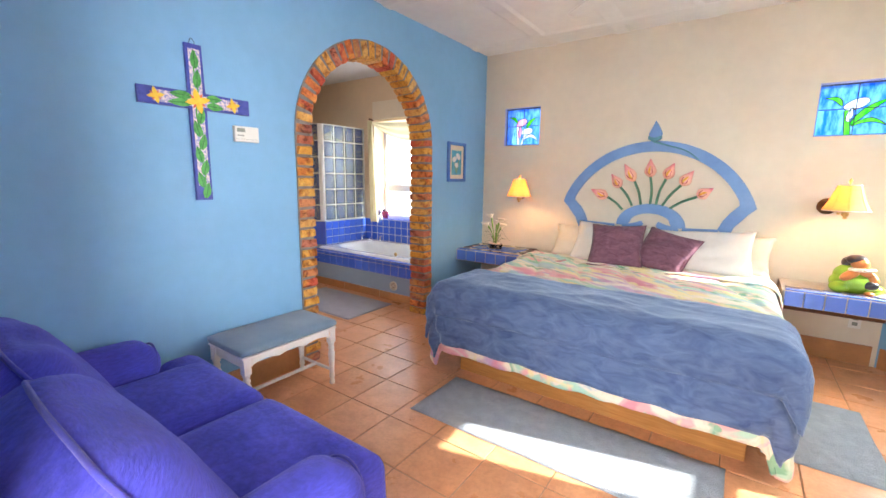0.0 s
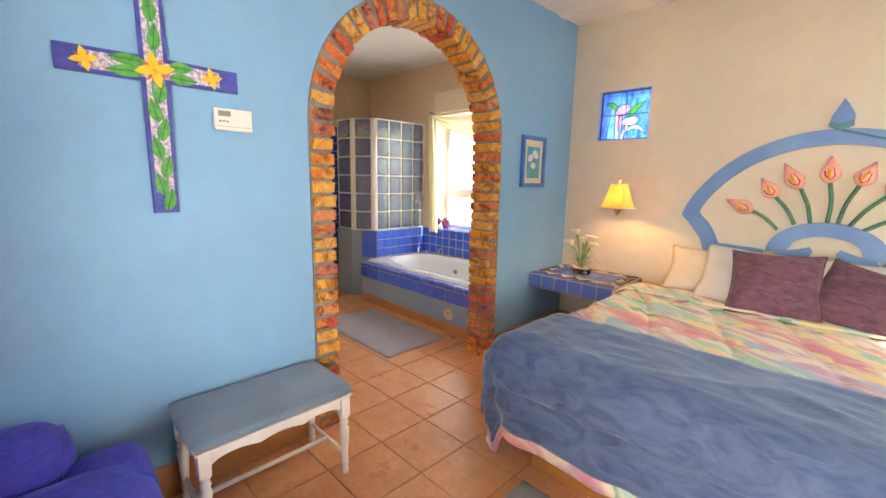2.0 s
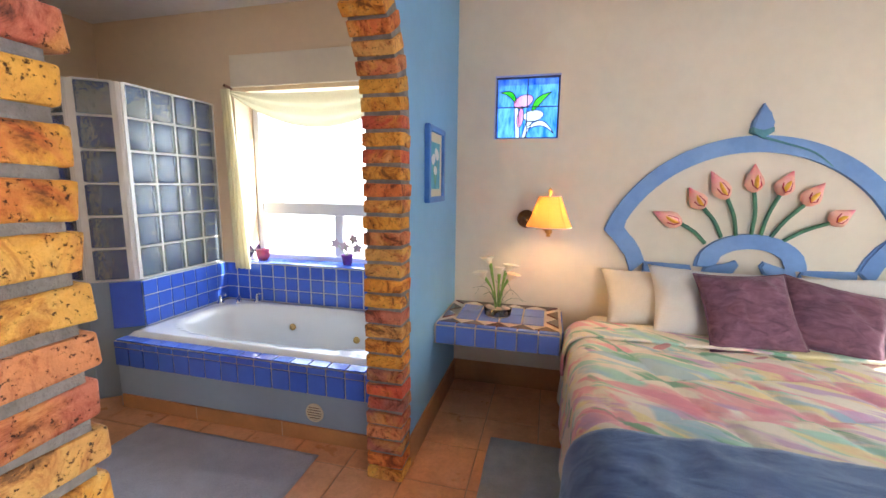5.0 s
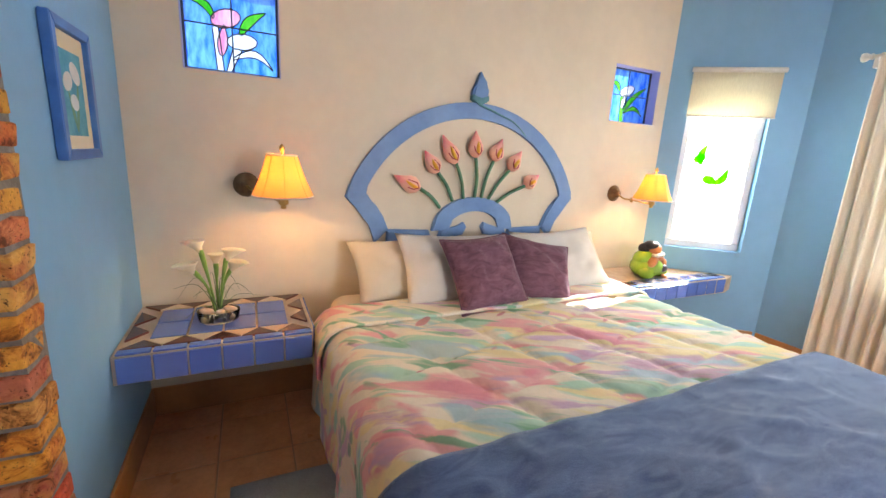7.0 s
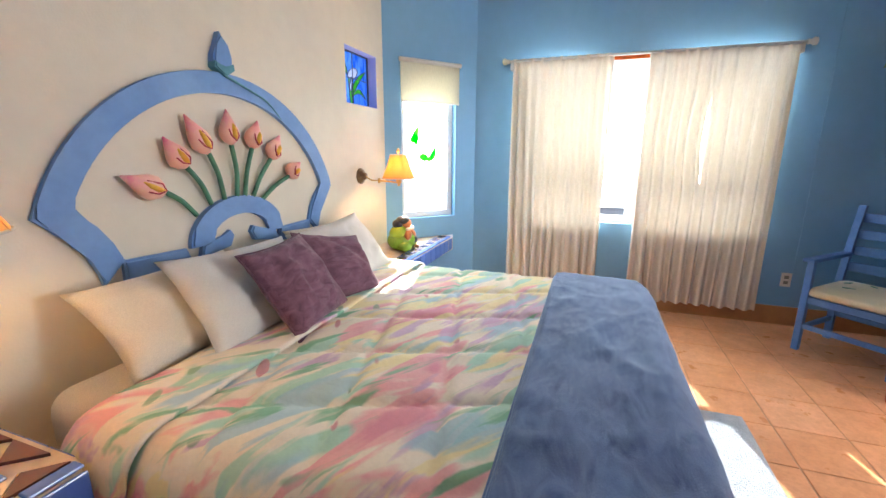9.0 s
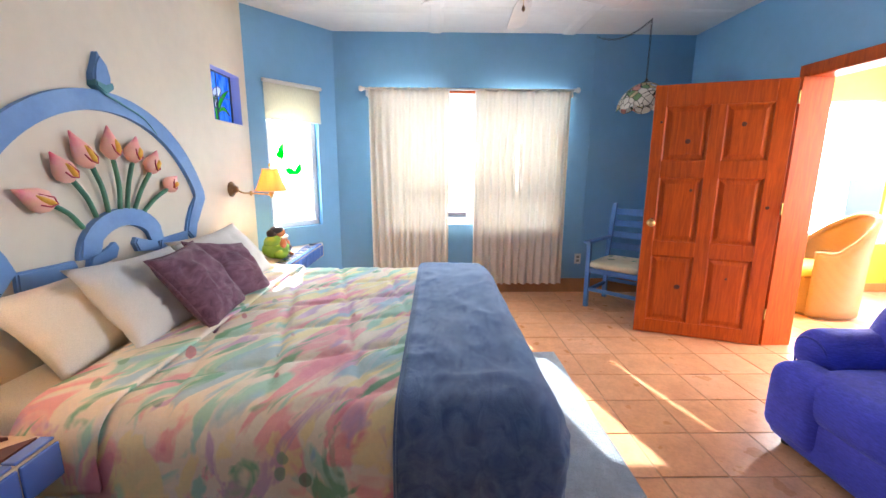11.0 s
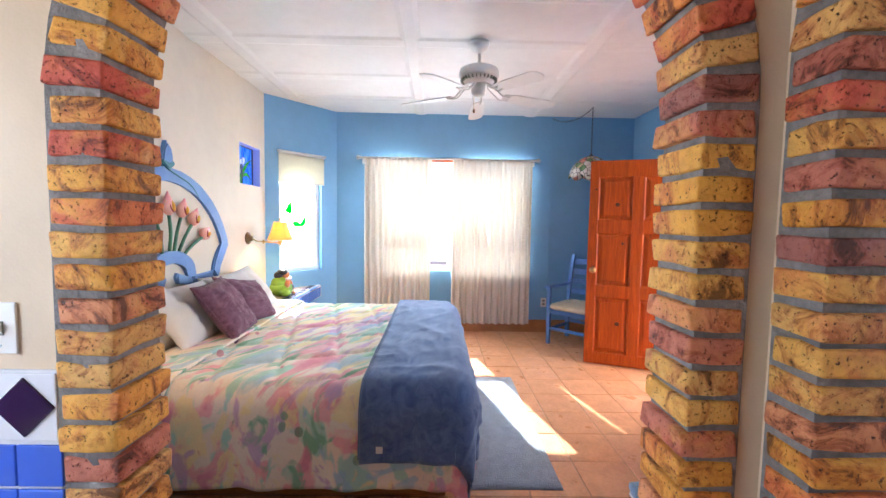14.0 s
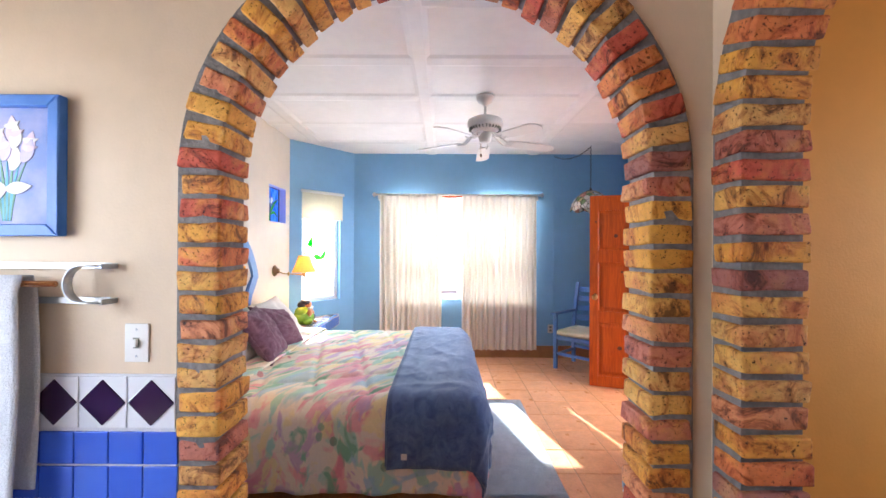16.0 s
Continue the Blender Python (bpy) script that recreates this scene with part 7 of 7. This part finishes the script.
half = thing("shower_half_wall", slab([(TW, NY - 0.001), (TW, 3.74), (-4.64, 3.55), (-4.96, 3.55), (-4.96, 3.66), (-4.68, 3.66), (-4.52, 3.79), (-4.52, NY - 0.001)], 0.0, 0.790, on_z), paint_tub, "slate blue half wall carrying glass blocks", "half wall", kind="structure")
part("tile_bed", box(TW + 0.0005, TW + 0.006, 3.75, NY - 0.008, DECK + 0.02, 0.787), grout_white, half)
for k in range(7):
    for r_ in range(3):
        tile_piece(half, wall_tile, pose(TW + 0.0055, NY - 0.065 - k * 0.1075, 0.526 + r_ * 0.104, 90, 0, 90))
part("tile_edge", slab([(-4.408, 3.735), (-4.54, 3.628), (-4.535, 3.621), (-4.403, 3.729)], DECK + 0.03, 0.787, on_z), tile_blue, half)


def block_mesh():
    bm = box(-0.087, 0.087, -0.035, 0.035, -0.094, 0.094, 0.010, 2)
    return mesh_of("glass_block", bm, glass_block, True)


GB = block_mesh()
gwall = empty("glass_block_wall", (-4.38, 3.9, 0.79), "glass block shower screen with white joints", "glass block wall", kind="structure")
ginv = gwall.matrix_world.inverted()


def block_panel(p0, p1, n, rows, z0, zp):
    a, b_ = Vector((*p0, 0)), Vector((*p1, 0))
    d = (b_ - a) / n
    ang = math.degrees(math.atan2(d.y, d.x))
    for i in range(n):
        c = a + d * (i + 0.5)
        for r_ in range(rows):
            ob = new("glass_block", GB)
            ob.parent = gwall
            ob.matrix_basis = ginv @ pose(c.x, c.y, z0 + (r_ + 0.5) * zp, 0, 0, ang) @ Matrix.Diagonal((d.length / 0.194, 1, zp / 0.205, 1))
    for i in range(n + 1):
        c = a + d * i
        part("joint", box(-0.0055 - (0.006 if i in (0, n) else 0), 0.0055 + (0.006 if i in (0, n) else 0), -0.03, 0.03, z0, z0 + rows * zp), paint_white, gwall, "", False, ginv @ pose(c.x, c.y, 0, 0, 0, ang))
    L = (b_ - a).length
    for r_ in range(rows + 1):
        part("joint", box(0, L, -0.0295, 0.0295, z0 + r_ * zp - 0.0055, z0 + r_ * zp + 0.0055), paint_white, gwall, "", False, ginv @ pose(a.x, a.y, 0, 0, 0, ang))


block_panel((-4.465, NY - 0.005), (-4.465, 3.765), 4, 6, 0.795, 0.2115)
block_panel((-4.485, 3.742), (-4.645, 3.615), 1, 6, 0.795, 0.2115)
block_panel((-4.675, 3.605), (-4.955, 3.605), 1, 6, 0.795, 0.2115)
part("white_post", tube([(-4.473 + 4.38, 3.752 - 3.9, 0.0), (-4.473 + 4.38, 3.752 - 3.9, 1.275)], 0.032, 12), paint_white, gwall)
part("white_post", tube([(-4.66 + 4.38, 3.607 - 3.9, 0.0), (-4.66 + 4.38, 3.607 - 3.9, 1.275)], 0.030, 12), paint_white, gwall)


def tile_field(name, p0, p1, z0, z1, pitch, normal, material, label):
    """A field of small wall tiles in one mesh."""
    a, b_ = Vector((*p0, 0)), Vector((*p1, 0))
    L = (b_ - a).length
    u, nrm = (b_ - a).normalized(), Vector((*normal, 0))
    verts, faces = [], []
    for i in range(int(L / pitch)):
        for j in range(int((z1 - z0) / pitch)):
            o = len(verts)
            for dd, ins in ((0.001, 0.003), (0.007, 0.005)):
                for du, dz in ((ins, ins), (pitch - ins, ins), (pitch - ins, pitch - ins), (ins, pitch - ins)):
                    verts.append(a + u * (i * pitch + du) + nrm * dd + Vector((0, 0, z0 + j * pitch + dz)))
            faces += [(o + 4, o + 5, o + 6, o + 7)] + [(o + k, o + (k + 1) % 4, o + 4 + (k + 1) % 4, o + 4 + k) for k in range(4)]
    me = bpy.data.meshes.new(name)
    me.from_pydata([tuple(v) for v in verts], [], faces)
    me.materials.append(material)
    return tagged(new(name, me), label, "tiles", kind="stuff")


tile_deep = glazed("deep_blue_shower_tile", (0.02, 0.05, 0.30), (0.035, 0.08, 0.40))
tile_field("shower_tiles", (-5.6, 4.49), (-5.6, 2.6), 0.02, 2.1, 0.108, (1, 0), tile_deep, "deep blue glazed shower wall tiles")
tile_field("shower_tiles", (-4.53, NY), (-5.59, NY), 0.02, 2.1, 0.108, (0, -1), tile_deep, "deep blue glazed shower wall tiles")
for k in range(5):
    thing("border_tile", box(-5.5925, -5.588, 3.2 + 0.16 * k, 3.28 + 0.16 * k, 1.08, 1.16, 0.002, m=None), tile_white, "white accent tile in the shower border", "tile", "shower border tiles")

vent = empty("tub_vent", (-3.0, TF + 0.012, 0.17), "round slatted vent in the tub surround", "vent")
part("rim", lathe([(0.047, 0.0), (0.055, 0.0), (0.053, 0.008), (0.047, 0.008)], 24, m=pose(0, 0, 0, 90), wave=lambda a: 1.0), art_cream, vent)
for k in range(6):
    z = -0.038 + 0.0152 * k
    hw = math.sqrt(max(0.0, 0.049 ** 2 - z * z))
    part("slat", box(-hw, hw, -0.007, -0.001, z - 0.004, z + 0.004, 0.001), art_cream, vent)
part("back_plate", lathe([(0.0005, 0), (0.048, 0), (0.0005, 0.0006)], 20, m=pose(0, 0, 0, 90)), wood_dark, vent)

# bulkhead above the window and a sheer swag
thing("bathroom_lintel", box(-4.24, BX - 0.002, NY - 0.022, NY - 0.001, 2.18, 2.42, 0.006), paint_cream, "pale plastered band above the bathroom window", "lintel", kind="structure")
swag = empty("sheer_curtain", (-3.4, NY - 0.05, 2.16), "pale yellow sheer scarf swagged over the bathroom window", "curtain")
bm = bmesh.new()
rows = []
for j in range(9):
    row = []
    for i in range(41):
        t = i / 40
        x = -4.24 + 1.56 * t
        sag = 4 * t * (1 - t)
        z = 2.165 - 0.045 * sag - (0.018 + 0.23 * sag) * (j / 8) - 0.012
        row.append(bm.verts.new((x, NY - 0.045 - 0.022 * math.sin(j * 1.9 + 0.8 * math.sin(t * 3)) * (0.4 + sag), z)))
    rows.append(row)
for p, q in zip(rows, rows[1:]):
    for i in range(40):
        bm.faces.new((p[i], p[i + 1], q[i + 1], q[i]))
part("swag", local(bm, swag), cloth_sheer, swag, "", True)
bm = bmesh.new()
rows = []
for j in range(17):
    f = j / 16
    rows.append([bm.verts.new((-4.30 + 0.035 * f + (0.07 + 0.07 * f) * i / 20, NY - 0.05 - 0.020 * math.sin(i * 0.95 + 0.6 * f), 2.165 - 1.42 * f)) for i in range(21)])
for p, q in zip(rows, rows[1:]):
    for i in range(20):
        bm.faces.new((p[i], p[i + 1], q[i + 1], q[i]))
part("tail", local(bm, swag), cloth_sheer, swag, "", True)
part("peg", local(tube([(-4.25, NY - 0.002, 2.18), (-4.25, NY - 0.075, 2.185)], 0.012, 8), swag), wood_dark, swag, "wooden peg")

pot_red = surface("burgundy_glaze", (0.22, 0.03, 0.07), (0.32, 0.06, 0.10), 9, 0.15)
pot_pur = surface("purple_glaze", (0.14, 0.03, 0.20), (0.20, 0.05, 0.28), 9, 0.25)
pot_prof = [(0.0005, 0), (0.038, 0), (0.050, 0.02), (0.056, 0.05), (0.050, 0.075), (0.054, 0.085), (0.056, 0.09), (0.048, 0.09), (0.046, 0.07), (0.0005, 0.06)]
a = thing("flower_pot", lathe(pot_prof, 24), pot_red, "round burgundy glazed pot on the window sill", "pot", smooth=True)
a.matrix_world = pose(-4.12, 4.60, 0.7995)
orchid = empty("potted_orchid", (-3.34, 4.61, 0.7995), "purple pot with pale flowers on the window sill", "plant")
part("pot", lathe([(0.0005, 0), (0.034, 0), (0.046, 0.07), (0.050, 0.085), (0.044, 0.085), (0.04, 0.06), (0.0005, 0.055)], 20), pot_pur, orchid, "purple glazed pot", True)
for dx, dz, tn in ((-0.10, 0.17, 0), (0.06, 0.21, 40), (-0.02, 0.15, 80), (0.09, 0.14, 20)):
    part("stem", tube(curve_points([(0, 0, 0.06), (dx * 0.4, 0, dz * 0.7), (dx, 0, dz)], 4), 0.003, 5), green_stem, orchid)
    bm = bmesh.new()
    for k in range(5):
        p = leaf_shape((dx, dz), (dx + 0.045 * math.cos(radians(72 * k + tn)), dz + 0.045 * math.sin(radians(72 * k + tn))), 0.018)
        add_slab(bm, p, -0.004 + 0.001 * k, -0.002 + 0.001 * k, on_y)
    part("blossom", bm, art_pink, orchid, "pale lilac blossom")

# bathroom face of the arch wall: wainscot, switch, rail, picture
wains = empty("tile_wainscot", (BX, 3.98, 0.5), "cobalt tile wainscot with a white and plum diamond border", "wainscot", kind="structure")
winv = wains.matrix_world.inverted()
part("tile_bed", local(box(BX - 0.006, BX - 0.0005, 3.452, NY - 0.008, 0.30, 1.066), wains), grout_white, wains)
for k in range(10):
    for r_ in range(4):
        tile_piece(wains, wall_tile, winv @ pose(BX - 0.0055, 3.506 + k * 0.1045, 0.846 - r_ * 0.104, 90, 0, -90))
white_strip = tile_mesh("tile", 0.142, 0.155, 0.005, tile_white, 0.002)
diamond = tile_mesh("tile", 0.098, 0.098, 0.008, tile_plum, 0.002)
for k in range(7):
    y = 3.535 + 0.1465 * k
    tile_piece(wains, white_strip, winv @ pose(BX - 0.0055, y, 0.982, 90, 0, -90))
    tile_piece(wains, diamond, winv @ pose(BX - 0.0062, y, 0.982, 90, 0, -90) @ pose(0, 0, 0, 0, 0, 45))
outlet("light_switch", pose(BX, 3.585, 1.16, 0, 0, 90), "white toggle light switch plate beside the arch", False)

rail = empty("towel_rail", (BX, 3.75, 1.34), "bent galvanised towel rail with a copper rod", "towel rail")


def strap(points, w_):
    bm = bmesh.new()
    pr = [(bm.verts.new((x - w_ / 2, y, z)), bm.verts.new((x + w_ / 2, y, z))) for x, y, z in points]
    for (p, q), (r, s) in zip(pr, pr[1:]):
        bm.faces.new((p, q, s, r))
    return bm


hoop = [(-0.05, -0.10, 0.052), (-0.05, -0.06, 0.052)] + [(-0.05, -0.045 + 0.05 * math.sin(a), 0.052 * math.cos(a)) for a in [math.pi * k / 12 for k in range(13)]] + [(-0.05, -0.06, -0.052), (-0.05, -0.10, -0.052)]
cloth_part("end_hoop", strap(hoop, 0.03), zinc, rail, 0.004)
for z in (-0.052, 0.052):
    part("long_strap", box(-0.012, -0.008, -0.09, 0.62, z - 0.010, z + 0.010, 0.001), zinc, rail)
part("copper_rod", tube([(-0.05, 0.04, 0.0), (-0.05, 0.60, 0.0)], 0.009, 10), copper, rail, "copper rod", True)
for z in (-0.052, 0.052):
    part("standoff", box(-0.06, 0.0, -0.104, -0.094, z - 0.008, z + 0.008, 0.002), zinc, rail)
part("standoff", box(-0.06, 0.0, 0.59, 0.61, -0.06, 0.06, 0.003), zinc, rail)

towel = empty("towel", (BX - 0.05, 4.1, 1.35), "white terry towel hung over the copper rod", "towel")
bm = bmesh.new()
rows = []
for j in range(31):
    f = j / 30
    row = []
    for i in range(25):
        t = i / 24
        wv = 0.010 * math.sin(t * 9 + 2 * f) + 0.006 * noise.noise(Vector((t * 4, f * 3, 1)))
        if f < 0.42:
            x, z = 0.020 + wv * 0.3, -0.62 + 0.62 * f / 0.42
        elif f < 0.48:
            a = math.pi * (f - 0.42) / 0.06
            x, z = 0.016 * math.cos(a), 0.016 * math.sin(a)
        else:
            x, z = -0.022 - wv - 0.012 * (f - 0.48), -0.78 * (f - 0.48) / 0.52
        row.append(bm.verts.new((x, -0.23 + 0.46 * t + 0.012 * math.sin(z * 5), z)))
    rows.append(row)
for p, q in zip(rows, rows[1:]):
    for i in range(24):
        bm.faces.new((p[i], p[i + 1], q[i + 1], q[i]))
cloth_part("towel_cloth", bm, cloth_towel, towel, 0.006)

art_mauve = surface("shaded_lilac_petal", (0.44, 0.40, 0.58), (0.54, 0.48, 0.64), 25, 0.6)
rnd = random.Random(12)
lil = []
for k in range(13):
    a = rnd.uniform(0, 2 * math.pi)
    d = rnd.uniform(0.015, 0.085)
    c = Vector((d * math.cos(a), 0.055 + 0.72 * d * math.sin(a)))
    w = Vector((c.x, c.y + 0.10)).normalized()
    side = Vector((-w.y, w.x))
    tip = c + w * 0.045
    lil.append((leaf_shape(tuple(c - w * 0.03), tuple(tip), 0.022, 0.004), (art_pink, art_white, art_mauve)[k % 3]))
    lil.append((leaf_shape(tuple(c + w * 0.012 - side * 0.020), tuple(c + w * 0.030 + side * 0.024), 0.011, 0.006), art_white if k % 3 == 0 else art_pink))
stems = [(leaf_shape((0.004 * k - 0.012, -0.165), (0.022 * (k - 3), 0.03), 0.005, 0.004 * (k - 3)), art_teal if k % 2 else art_green) for k in range(7)]
lil += [(leaf_shape((0.0, -0.07), (0.075, -0.055), 0.022), art_white), (leaf_shape((0.0, -0.07), (-0.075, -0.06), 0.022), art_white), (leaf_shape((0.0, -0.07), (0.06, -0.12), 0.012), art_pink)]
framed("picture", (BX, 3.97, 1.69), 90, 0.34, 0.42, 0.035, 0.035, paint_frame, art_lilac, "blue framed painting of pale lilies in the bathroom", stems + lil)

# ---- floor tiles ----
PX, PY = 0.322, 0.317
FLOOR = [mesh_of("tile", box(-PX / 2 + 0.0030, PX / 2 - 0.0030, -PY / 2 + 0.0030, PY / 2 - 0.0030, -0.006, 0.0, 0.0025, 1), tile_floor) for _ in range(1)]
rnd = random.Random(11)
for i in range(-13, 10):
    for j in range(-9, 10):
        x, y = -1.130 + (i + 0.5) * PX, 1.790 + (j + 0.5) * PY
        if not (-4.75 < x < 1.95 and -1.2 < y < 4.5):
            continue
        if y > 3.7 and x < -2.5 or (-1.30 < x < 0.10 and y > 2.75) or (y < 0.1 and not -0.9 < x < 1.8) or (x < -2.6 and y < 1.75):
            continue
        ob = new("tile", FLOOR[0])
        ob.parent = floor
        ob.matrix_basis = pose(x, y, rnd.uniform(-0.0006, 0.0006), rnd.uniform(-0.12, 0.12), rnd.uniform(-0.12, 0.12), 0)
